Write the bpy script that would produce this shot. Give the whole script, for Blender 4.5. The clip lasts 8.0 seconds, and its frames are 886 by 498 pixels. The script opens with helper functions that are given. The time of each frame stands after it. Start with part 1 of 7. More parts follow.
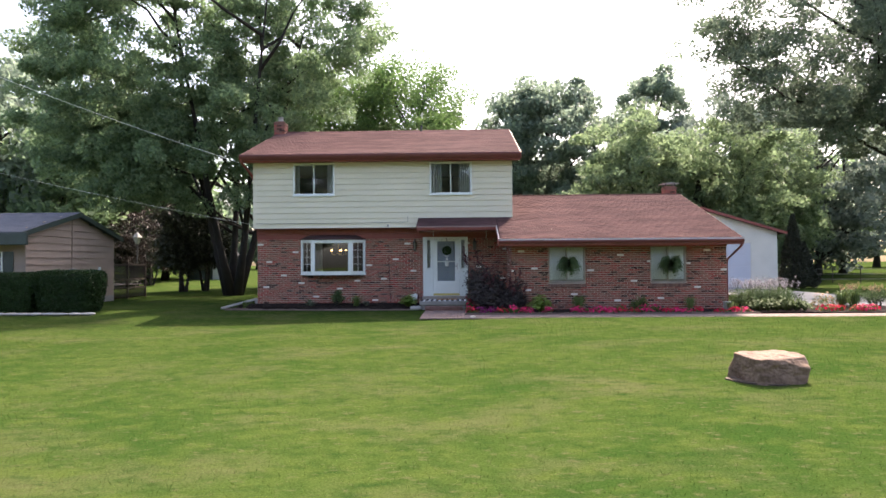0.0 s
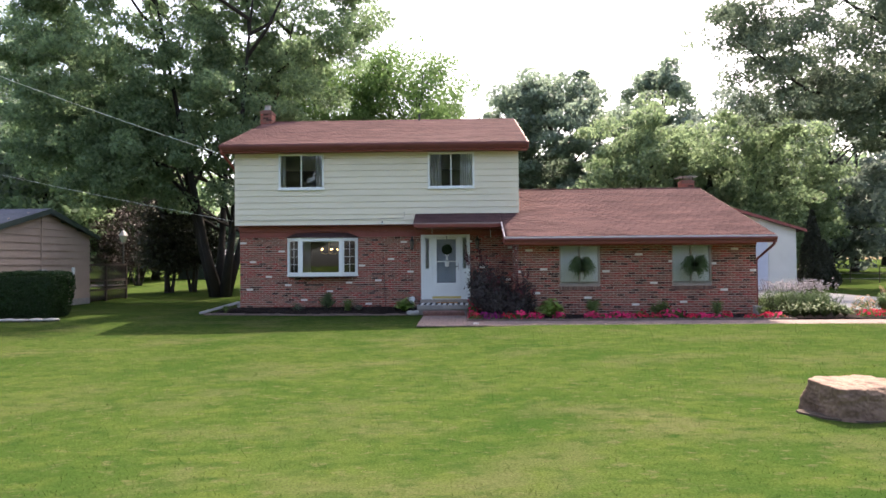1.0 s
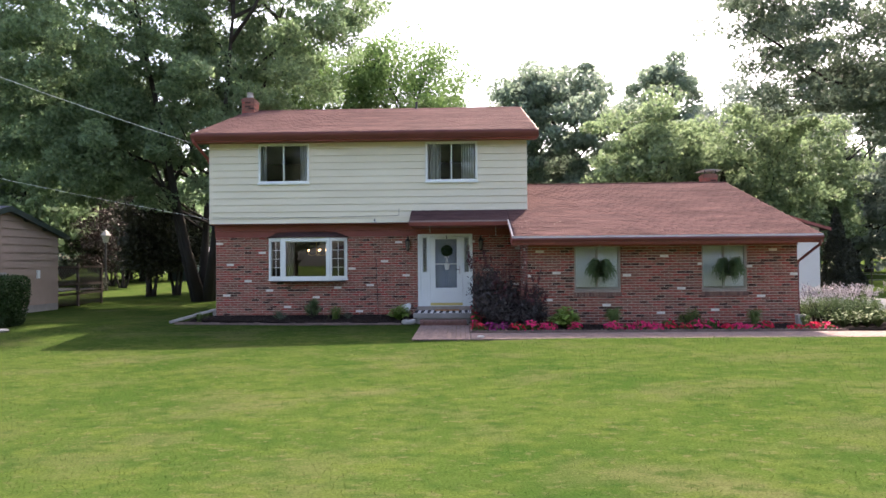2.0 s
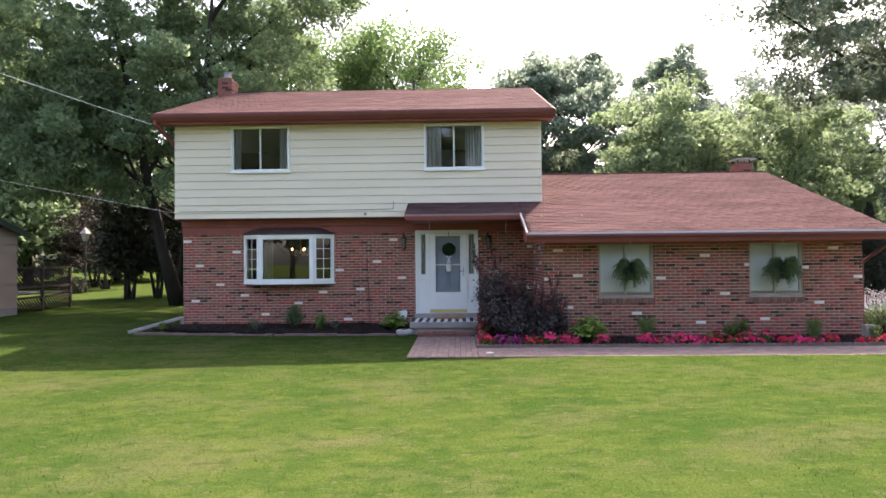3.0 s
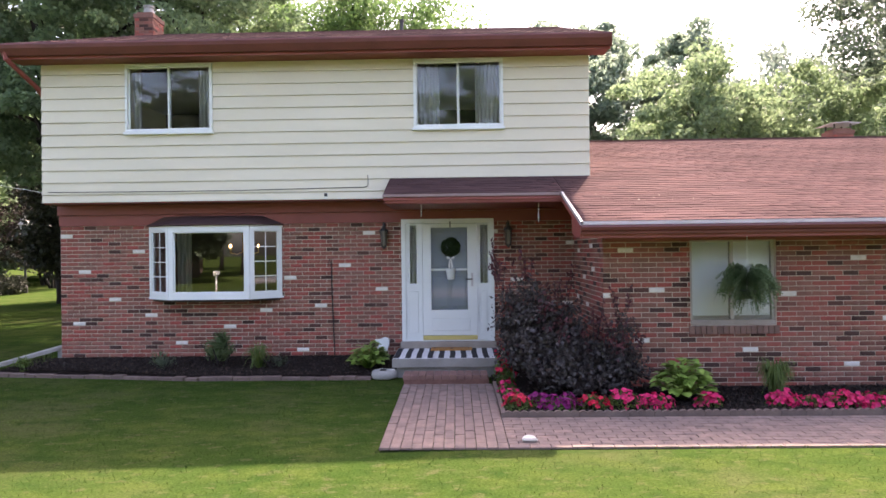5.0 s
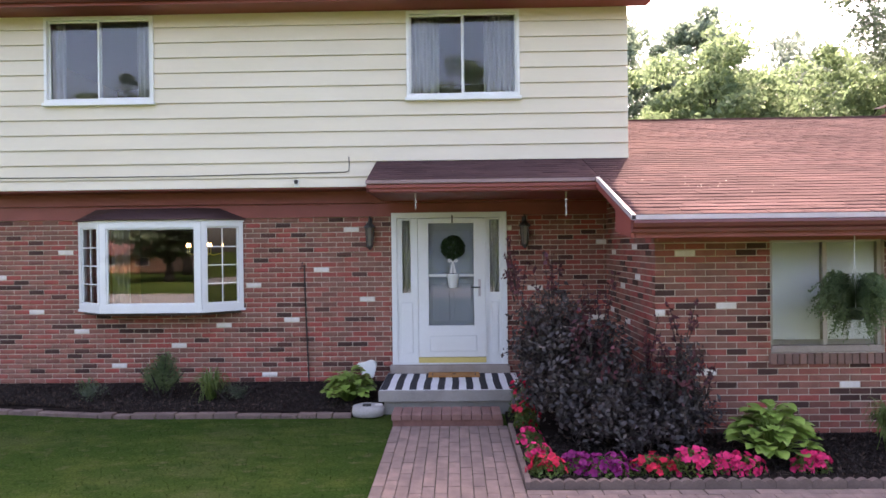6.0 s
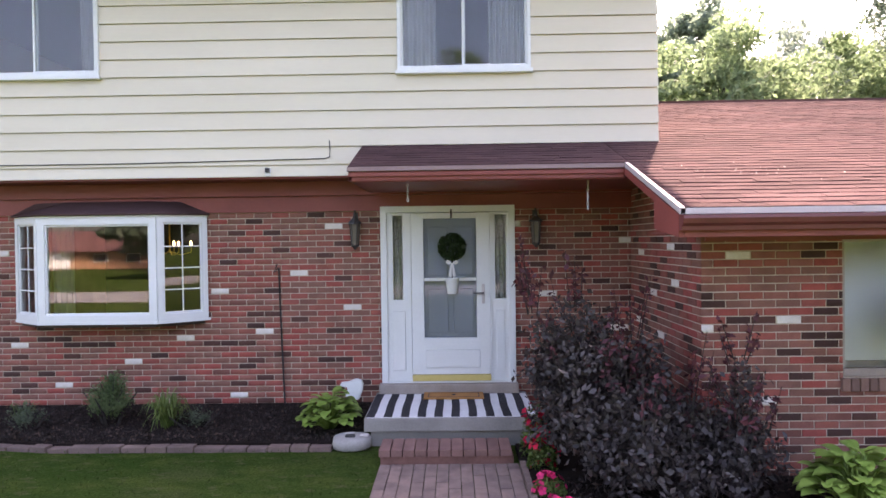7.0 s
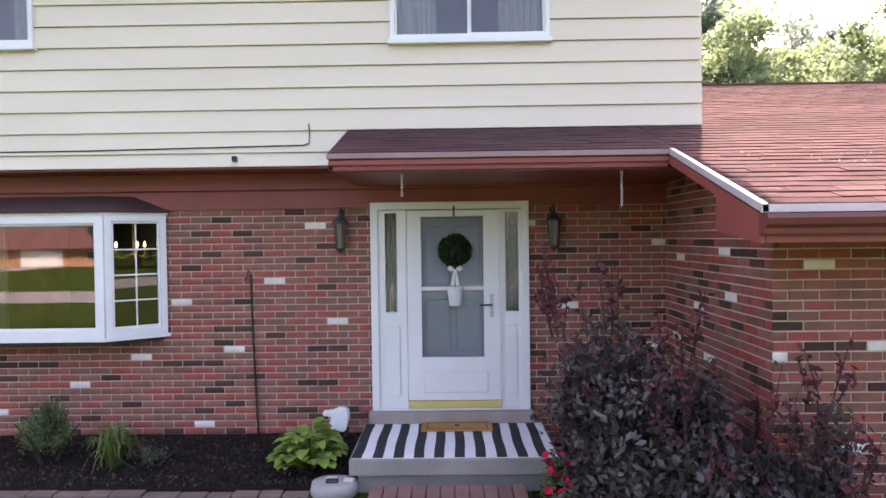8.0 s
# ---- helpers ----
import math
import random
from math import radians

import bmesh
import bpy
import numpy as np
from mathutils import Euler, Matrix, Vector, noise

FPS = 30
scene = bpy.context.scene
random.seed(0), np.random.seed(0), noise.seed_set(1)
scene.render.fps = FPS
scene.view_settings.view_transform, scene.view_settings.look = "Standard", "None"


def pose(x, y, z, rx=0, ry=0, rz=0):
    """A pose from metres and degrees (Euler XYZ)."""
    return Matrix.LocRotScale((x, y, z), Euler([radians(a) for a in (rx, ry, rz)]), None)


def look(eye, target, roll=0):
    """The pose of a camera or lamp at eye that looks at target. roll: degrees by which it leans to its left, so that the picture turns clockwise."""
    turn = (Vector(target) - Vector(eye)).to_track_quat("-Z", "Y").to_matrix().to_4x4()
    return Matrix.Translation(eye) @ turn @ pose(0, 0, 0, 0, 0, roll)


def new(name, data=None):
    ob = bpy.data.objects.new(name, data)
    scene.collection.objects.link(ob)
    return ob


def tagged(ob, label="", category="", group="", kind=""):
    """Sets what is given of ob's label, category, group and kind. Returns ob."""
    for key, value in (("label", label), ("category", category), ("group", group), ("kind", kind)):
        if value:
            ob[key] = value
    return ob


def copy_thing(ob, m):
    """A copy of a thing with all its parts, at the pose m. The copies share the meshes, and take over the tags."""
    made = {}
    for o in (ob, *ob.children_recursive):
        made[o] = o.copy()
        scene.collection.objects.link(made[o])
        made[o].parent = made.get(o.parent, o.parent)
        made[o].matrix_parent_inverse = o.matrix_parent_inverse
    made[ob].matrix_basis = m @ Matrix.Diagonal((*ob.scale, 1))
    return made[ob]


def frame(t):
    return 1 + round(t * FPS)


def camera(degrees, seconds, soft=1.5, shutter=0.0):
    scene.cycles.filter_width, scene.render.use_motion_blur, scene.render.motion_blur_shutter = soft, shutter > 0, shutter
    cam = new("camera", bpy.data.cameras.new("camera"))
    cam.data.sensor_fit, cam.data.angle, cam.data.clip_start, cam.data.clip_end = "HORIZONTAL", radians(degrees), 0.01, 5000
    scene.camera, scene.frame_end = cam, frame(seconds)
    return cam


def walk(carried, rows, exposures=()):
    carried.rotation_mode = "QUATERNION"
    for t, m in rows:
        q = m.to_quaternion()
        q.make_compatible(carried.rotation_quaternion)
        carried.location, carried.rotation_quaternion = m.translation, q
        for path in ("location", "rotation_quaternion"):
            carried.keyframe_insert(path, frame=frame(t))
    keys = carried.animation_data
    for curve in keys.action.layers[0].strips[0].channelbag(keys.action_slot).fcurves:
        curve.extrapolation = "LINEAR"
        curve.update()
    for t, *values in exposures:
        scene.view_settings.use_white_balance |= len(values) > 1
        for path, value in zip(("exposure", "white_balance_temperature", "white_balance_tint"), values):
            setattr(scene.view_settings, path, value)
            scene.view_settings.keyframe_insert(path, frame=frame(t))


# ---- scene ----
cam = camera(70.0, 8.0, soft=1.55)
PATH = [
    (0, (0.507, -22.376, 1.547), (0.454, -20.377, 1.593), -0.4),
    (0.5, (0.483, -21.466, 1.572), (0.429, -19.467, 1.618), -0.4),
    (1, (0.464, -20.458, 1.613), (0.411, -18.459, 1.653), -0.45),
    (1.5, (0.437, -19.432, 1.665), (0.386, -17.433, 1.704), -0.5),
    (3, (0.335, -15.908, 1.734), (0.281, -13.909, 1.769), -0.55),
    (3.5, (0.273, -14.67, 1.768), (0.223, -12.671, 1.8), -0.6),
    (4, (0.25, -13.382, 1.814), (0.203, -11.383, 1.844), -0.6),
    (4.5, (0.194, -12.109, 1.888), (0.15, -10.109, 1.904), -0.67),
    (6, (0.082, -8.708, 2.02), (0.044, -6.709, 2.011), -0.65),
    (6.5, (0.062, -8.09, 2.047), (0.024, -6.091, 2.03), -0.7),
    (7, (0.054, -7.474, 2.073), (0.025, -5.474, 2.047), -0.75),
    (7.5, (0.027, -6.896, 2.089), (0.002, -4.896, 2.06), -0.77),
    (8, (0.013, -6.343, 2.127), (-0.012, -4.344, 2.091), -0.72),
]
walk(cam, [(t, look(eye, target, roll)) for t, eye, target, roll in PATH], exposures=[(0.0, 1.87, 6980, 19), (1.5, 1.92, 6980, 20), (3.0, 2.14, 7080, 23), (4.5, 2.34, 7200, 26), (6.0, 2.6, 7450, 30), (8.0, 2.74, 7500, 32)])

# ---- light ----
SUN = Vector((1.8, 4.5, 6.16)).normalized()
world = bpy.data.worlds.new("world")
scene.world = world
world.use_nodes = True
wn = world.node_tree.nodes
sky = wn.new("ShaderNodeTexSky")
sky.sky_type = "NISHITA"
sky.sun_disc = False
sky.sun_elevation = math.asin(SUN.z)
sky.sun_rotation = math.atan2(SUN.x, SUN.y)
sky.air_density, sky.dust_density, sky.ozone_density = 1.0, 4.0, 0.6
wn["Background"].inputs["Strength"].default_value = 0.15
world.node_tree.links.new(sky.outputs[0], wn["Background"].inputs["Color"])
sun = new("sun", bpy.data.lights.new("sun", "SUN"))
sun.data.energy, sun.data.angle, sun.data.color = 3.7, radians(0.8), (1.0, 0.92, 0.8)
sun.matrix_world = look(SUN * 60, (0, 0, 0))


# ---- materials ----
def ramp(nodes, stops, interpolation="LINEAR"):
    node = nodes.new("ShaderNodeValToRGB")
    node.color_ramp.interpolation = interpolation
    while len(node.color_ramp.elements) < len(stops):
        node.color_ramp.elements.new(0.5)
    for el, (pos, col) in zip(node.color_ramp.elements, stops):
        el.position, el.color = pos, (*col, 1)
    return node


def surface(name, dark, light, scale=3.0, fine=60.0, rough=0.7, bump=0.2, metal=0.0, fine_mix=0.35, spread=None, pick="", translucent=0.0, stretch=(1, 1, 1), coat=0.0, spec=0.5):
    """A material with colour varied by a coarse and a fine noise of world size, relief from the fine one,
    and, with spread, a colour for each piece taken from the stops by its random number (pick: object or island)."""
    m = bpy.data.materials.new(name)
    m.use_nodes = True
    nd, ln = m.node_tree.nodes, m.node_tree.links
    bsdf = nd["Principled BSDF"]
    geo, mp = nd.new("ShaderNodeNewGeometry"), nd.new("ShaderNodeMapping")
    mp.inputs["Scale"].default_value = stretch
    ln.new(geo.outputs["Position"], mp.inputs["Vector"])
    big, small = nd.new("ShaderNodeTexNoise"), nd.new("ShaderNodeTexNoise")
    for node, s, d in ((big, scale, 5.0), (small, fine, 3.0)):
        node.inputs["Scale"].default_value, node.inputs["Detail"].default_value = s, d
        ln.new(mp.outputs[0], node.inputs["Vector"])
    mixv = nd.new("ShaderNodeMix")
    mixv.inputs["Factor"].default_value = fine_mix
    ln.new(big.outputs["Fac"], mixv.inputs[2])
    ln.new(small.outputs["Fac"], mixv.inputs[3])
    base = ramp(nd, [(0.3, dark), (0.7, light)])
    ln.new(mixv.outputs[0], base.inputs["Fac"])
    colour = base.outputs["Color"]
    if spread:
        source = nd.new("ShaderNodeObjectInfo").outputs["Random"] if pick == "object" else geo.outputs["Random Per Island"]
        each = ramp(nd, spread, "CONSTANT" if len(spread) > 5 else "LINEAR")
        ln.new(source, each.inputs["Fac"])
        mul = nd.new("ShaderNodeMix")
        mul.data_type, mul.blend_type = "RGBA", "MULTIPLY"
        mul.inputs["Factor"].default_value = 1.0
        ln.new(colour, mul.inputs[6])
        ln.new(each.outputs["Color"], mul.inputs[7])
        colour = mul.outputs[2]
    ln.new(colour, bsdf.inputs["Base Color"])
    bsdf.inputs["Roughness"].default_value, bsdf.inputs["Metallic"].default_value = rough, metal
    bsdf.inputs["Specular IOR Level"].default_value = spec
    bsdf.inputs["Coat Weight"].default_value = coat
    if bump:
        bp = nd.new("ShaderNodeBump")
        bp.inputs["Strength"].default_value, bp.inputs["Distance"].default_value = bump, 0.01
        ln.new(small.outputs["Fac"], bp.inputs["Height"])
        ln.new(bp.outputs[0], bsdf.inputs["Normal"])
    if translucent:
        tr, mx = nd.new("ShaderNodeBsdfTranslucent"), nd.new("ShaderNodeMixShader")
        ln.new(colour, tr.inputs["Color"])
        mx.inputs[0].default_value = translucent
        ln.new(bsdf.outputs[0], mx.inputs[1])
        ln.new(tr.outputs[0], mx.inputs[2])
        ln.new(mx.outputs[0], nd["Material Output"].inputs["Surface"])
    return m


def pane_glass(name, ior=1.8, clear=1.0, tint=(0.97, 0.985, 0.985)):
    """Window glass: a mirror by Fresnel over a clear pane."""
    m = bpy.data.materials.new(name)
    m.use_nodes = True
    nd, ln = m.node_tree.nodes, m.node_tree.links
    fr, tr, gl, mx = nd.new("ShaderNodeFresnel"), nd.new("ShaderNodeBsdfTransparent"), nd.new("ShaderNodeBsdfGlossy"), nd.new("ShaderNodeMixShader")
    fr.inputs["IOR"].default_value = ior
    tr.inputs["Color"].default_value = (*[c * clear for c in tint], 1)
    gl.inputs["Roughness"].default_value = 0.01
    ln.new(fr.outputs[0], mx.inputs[0])
    ln.new(tr.outputs[0], mx.inputs[1])
    ln.new(gl.outputs[0], mx.inputs[2])
    ln.new(mx.outputs[0], nd["Material Output"].inputs["Surface"])
    return m


def glow(name, colour, strength):
    m = bpy.data.materials.new(name)
    m.use_nodes = True
    b = m.node_tree.nodes["Principled BSDF"]
    b.inputs["Base Color"].default_value = (*colour, 1)
    b.inputs["Emission Color"].default_value, b.inputs["Emission Strength"].default_value = (*colour, 1), strength
    return m


BRICK_STOPS = [(0.0, (0.2, 0.21, 0.2)), (0.07, (0.3, 0.3, 0.28)), (0.14, (0.8, 0.92, 0.86)), (0.24, (1.0, 0.78, 0.7)), (0.38, (0.95, 1.0, 0.92)), (0.5, (0.78, 0.88, 0.8)), (0.62, (1.12, 0.76, 0.72)), (0.72, (1.02, 0.98, 0.92)), (0.84, (1.18, 0.66, 0.64)), (0.93, (0.66, 0.64, 0.6))]
M = {}
M["brick_single"] = surface("brick_single", (0.2, 0.073, 0.057), (0.34, 0.132, 0.105), 7, 90, 0.85, 0.4, spread=BRICK_STOPS, pick="object")
M["brick_joined"] = surface("brick_joined", (0.2, 0.073, 0.057), (0.34, 0.132, 0.105), 7, 90, 0.85, 0.4, spread=BRICK_STOPS, pick="island")
M["brick_white"] = surface("brick_white", (0.6, 0.56, 0.5), (0.8, 0.77, 0.72), 9, 80, 0.85, 0.4)
M["sill_brick"] = surface("sill_brick", (0.15, 0.085, 0.07), (0.24, 0.145, 0.122), 6, 60, 0.88, 0.4, spread=[(0.0, (0.75, 0.75, 0.75)), (1.0, (1.2, 1.15, 1.1))], pick="object")
M["brick_plain"] = surface("brick_plain", (0.13, 0.06, 0.048), (0.25, 0.12, 0.095), 3, 30, 0.88, 0.4)
M["mortar"] = surface("mortar", (0.46, 0.39, 0.31), (0.6, 0.515, 0.415), 5, 120, 0.95, 0.4)
M["siding"] = surface("siding", (0.61, 0.558, 0.425), (0.69, 0.636, 0.5), 1.3, 40, 0.55, 0.06, fine_mix=0.2, stretch=(0.35, 1, 1.5))
SH = [(0.0, (0.86, 0.84, 0.84)), (0.4, (0.97, 0.95, 0.94)), (0.75, (1.04, 1.0, 1.0)), (1.0, (1.14, 1.08, 1.06))]
M["shingle_single"] = surface("shingle_single", (0.051, 0.031, 0.0305), (0.11, 0.067, 0.0665), 2.4, 140, 0.92, 0.5, spread=SH, pick="object", spec=0.02, stretch=(0.28, 1, 1))
M["shingle_joined"] = surface("shingle_joined", (0.051, 0.031, 0.0305), (0.11, 0.067, 0.0665), 2.4, 140, 0.92, 0.5, spread=SH, pick="island", spec=0.02, stretch=(0.28, 1, 1))
M["roof_deck"] = surface("roof_deck", (0.08, 0.035, 0.03), (0.13, 0.055, 0.05), 3, 60, 0.9)
M["red_trim"] = surface("red_trim", (0.2, 0.042, 0.033), (0.28, 0.064, 0.05), 2.5, 50, 0.5, 0.08)
M["gutter"] = surface("gutter", (0.105, 0.025, 0.024), (0.16, 0.039, 0.036), 2.5, 40, 0.4, 0.05)
M["flashing"] = surface("flashing", (0.44, 0.41, 0.41), (0.6, 0.56, 0.555), 3, 60, 0.45, 0.1, metal=0.3)
M["dull_flashing"] = surface("dull_flashing", (0.22, 0.14, 0.135), (0.32, 0.22, 0.21), 3, 60, 0.5, 0.1, metal=0.2)
M["white_paint"] = surface("white_paint", (0.66, 0.69, 0.67), (0.74, 0.77, 0.75), 2, 60, 0.4, 0.04)
M["door_grey"] = surface("door_grey", (0.29, 0.32, 0.39), (0.35, 0.38, 0.45), 2, 60, 0.5, 0.04)
M["brass"] = surface("brass", (0.62, 0.45, 0.12), (0.75, 0.56, 0.18), 5, 60, 0.35, 0.05, metal=0.6)
M["yellow_sill"] = surface("yellow_sill", (0.52, 0.41, 0.12), (0.62, 0.51, 0.19), 5, 60, 0.4, 0.05)
M["dark_metal"] = surface("dark_metal", (0.02, 0.02, 0.022), (0.05, 0.048, 0.048), 10, 80, 0.5, 0.1)
M["black"] = surface("black", (0.01, 0.01, 0.011), (0.02, 0.02, 0.022), 10, 80, 0.8, 0.1)
M["concrete"] = surface("concrete", (0.2, 0.19, 0.175), (0.31, 0.295, 0.27), 3, 70, 0.9, 0.35)
M["stone_sill"] = surface("stone_sill", (0.24, 0.2, 0.17), (0.4, 0.35, 0.31), 4, 70, 0.85, 0.3)
PV = [(0.0, (0.84, 0.82, 0.8)), (0.5, (0.97, 0.94, 0.92)), (1.0, (1.1, 1.05, 1.0))]
M["paver_single"] = surface("paver_single", (0.12, 0.09, 0.081), (0.25, 0.184, 0.165), 7, 90, 0.9, 0.4, spread=PV, pick="object")
M["paver_joined"] = surface("paver_joined", (0.12, 0.09, 0.081), (0.25, 0.184, 0.165), 7, 90, 0.9, 0.4, spread=PV, pick="island")
M["step_brick"] = surface("step_brick", (0.155, 0.085, 0.074), (0.27, 0.152, 0.132), 5, 90, 0.9, 0.4, spread=PV, pick="object")
M["edging"] = surface("edging", (0.115, 0.08, 0.07), (0.2, 0.145, 0.128), 6, 80, 0.9, 0.4, spread=PV, pick="object")
M["mulch"] = surface("mulch", (0.006, 0.0045, 0.004), (0.026, 0.018, 0.015), 14, 120, 0.95, 1.0, fine_mix=0.6, spec=0.1)
M["soil"] = surface("soil", (0.05, 0.035, 0.025), (0.1, 0.075, 0.05), 9, 90, 0.95, 0.6)
M["curtain"] = surface("curtain", (0.5, 0.52, 0.52), (0.66, 0.67, 0.66), 3, 60, 0.9, 0.1, translucent=0.3)
M["blind"] = surface("blind", (0.76, 0.76, 0.73), (0.84, 0.84, 0.81), 3, 60, 0.6, 0.05)
M["tan_frame"] = surface("tan_frame", (0.38, 0.35, 0.3), (0.47, 0.43, 0.37), 3, 60, 0.6, 0.05)
# Inner walls: the gloom of unlit rooms is put into this dark colour.
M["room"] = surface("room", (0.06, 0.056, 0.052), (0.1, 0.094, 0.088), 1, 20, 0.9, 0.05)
M["glass"] = pane_glass("glass")
M["glass_blind"] = pane_glass("glass_blind", 1.55)
M["glass_side"] = pane_glass("glass_side", 2.0)
M["glass_bay"] = pane_glass("glass_bay", 2.4)
M["glass_back"] = pane_glass("glass_back")
bk = M["glass_back"].node_tree
bk.links.new([n for n in bk.nodes if n.type == "BSDF_TRANSPARENT"][0].outputs[0], bk.nodes["Material Output"].inputs["Surface"])
M["wood"] = surface("wood", (0.2, 0.1, 0.04), (0.36, 0.2, 0.09), 6, 60, 0.6, 0.2, stretch=(0.3, 1, 1))
M["old_wood"] = surface("old_wood", (0.035, 0.023, 0.019), (0.07, 0.047, 0.037), 6, 60, 0.8, 0.2)
M["coir"] = surface("coir", (0.36, 0.15, 0.04), (0.48, 0.24, 0.08), 8, 160, 0.95, 0.6)
M["mat_white"] = surface("mat_white", (0.66, 0.66, 0.66), (0.78, 0.78, 0.77), 6, 160, 0.95, 0.4)
M["mat_black"] = surface("mat_black", (0.014, 0.014, 0.018), (0.03, 0.03, 0.035), 6, 160, 0.95, 0.4)
M["boulder"] = surface("boulder", (0.08, 0.046, 0.032), (0.26, 0.17, 0.118), 4.5, 26, 0.9, 0.8)
M["grey_stone"] = surface("grey_stone", (0.25, 0.24, 0.225), (0.38, 0.37, 0.345), 5, 60, 0.9, 0.5)
M["white_stone"] = surface("white_stone", (0.42, 0.4, 0.37), (0.66, 0.63, 0.59), 5, 60, 0.9, 0.5)
M["bark"] = surface("bark", (0.013, 0.011, 0.009), (0.034, 0.029, 0.024), 5, 40, 0.95, 0.9, stretch=(1, 1, 0.25))
M["asphalt"] = surface("asphalt", (0.16, 0.155, 0.15), (0.24, 0.235, 0.225), 1, 120, 0.9, 0.3)


def leafy(name, dark, light, translucent=0.5, rough=0.5, scale=0.6, spec=0.2):
    return surface(name, dark, light, scale, 5, rough, 0.0, spread=[(0.0, (0.72, 0.74, 0.7)), (0.5, (1.0, 1.0, 1.0)), (1.0, (1.3, 1.25, 1.15))], pick="island", translucent=translucent, spec=spec)


M["leaf_maple"] = leafy("leaf_maple", (0.145, 0.22, 0.125), (0.23, 0.335, 0.185), 0.62)
M["leaf_bright"] = leafy("leaf_bright", (0.095, 0.175, 0.06), (0.165, 0.275, 0.1), 0.56)
M["leaf_yellow"] = leafy("leaf_yellow", (0.152, 0.222, 0.122), (0.23, 0.315, 0.178), 0.56)
M["leaf_plum"] = leafy("leaf_plum", (0.026, 0.019, 0.017), (0.046, 0.033, 0.028), 0.12)
# Distant crowns: lightened and greyed so that the colour stands in for haze.
M["leaf_haze_grey"] = leafy("leaf_haze_grey", (0.19, 0.255, 0.2), (0.27, 0.35, 0.265), 0.62)
M["leaf_dark"] = leafy("leaf_dark", (0.108, 0.15, 0.108), (0.172, 0.23, 0.165), 0.58)
# Far foliage bleached towards blue-grey: distance haze is put into the colour.
M["leaf_far_haze"] = leafy("leaf_far_haze", (0.15, 0.195, 0.165), (0.21, 0.265, 0.22), 0.55)
M["leaf_cedar"] = leafy("leaf_cedar", (0.028, 0.034, 0.022), (0.05, 0.054, 0.036), 0.15)
M["leaf_hedge"] = leafy("leaf_hedge", (0.015, 0.036, 0.011), (0.028, 0.06, 0.018), 0.15)
M["leaf_hosta"] = leafy("leaf_hosta", (0.15, 0.26, 0.045), (0.29, 0.43, 0.1), 0.25, 0.35, 6, 0.4)
M["leaf_mixed"] = leafy("leaf_mixed", (0.045, 0.09, 0.025), (0.13, 0.17, 0.065), 0.25, 0.55, 14, 0.1)
M["leaf_purple"] = leafy("leaf_purple", (0.026, 0.022, 0.023), (0.074, 0.064, 0.064), 0.12, 0.4, 3, 0.36)
M["leaf_wine"] = leafy("leaf_wine", (0.062, 0.022, 0.029), (0.125, 0.038, 0.05), 0.25, 0.4, 3)
M["leaf_grass"] = leafy("leaf_grass", (0.07, 0.12, 0.03), (0.14, 0.2, 0.06), 0.3, 0.5, 5)
M["leaf_sage"] = leafy("leaf_sage", (0.07, 0.12, 0.05), (0.14, 0.2, 0.09), 0.3, 0.6, 5)
M["leaf_fern"] = leafy("leaf_fern", (0.1, 0.165, 0.08), (0.19, 0.265, 0.14), 0.4, 0.5, 5)
M["petal_red"] = leafy("petal_red", (0.5, 0.014, 0.045), (0.66, 0.035, 0.09), 0.3, 0.6, 4)
M["petal_pink"] = leafy("petal_pink", (0.6, 0.022, 0.12), (0.78, 0.06, 0.2), 0.3, 0.6, 4)
M["petal_purple"] = leafy("petal_purple", (0.17, 0.01, 0.1), (0.28, 0.028, 0.17), 0.3, 0.6, 4)
M["petal_white"] = leafy("petal_white", (0.34, 0.31, 0.36), (0.5, 0.47, 0.52), 0.3, 0.6, 4)
M["petal_peach"] = leafy("petal_peach", (0.4, 0.25, 0.15), (0.52, 0.37, 0.24), 0.3, 0.6, 4)


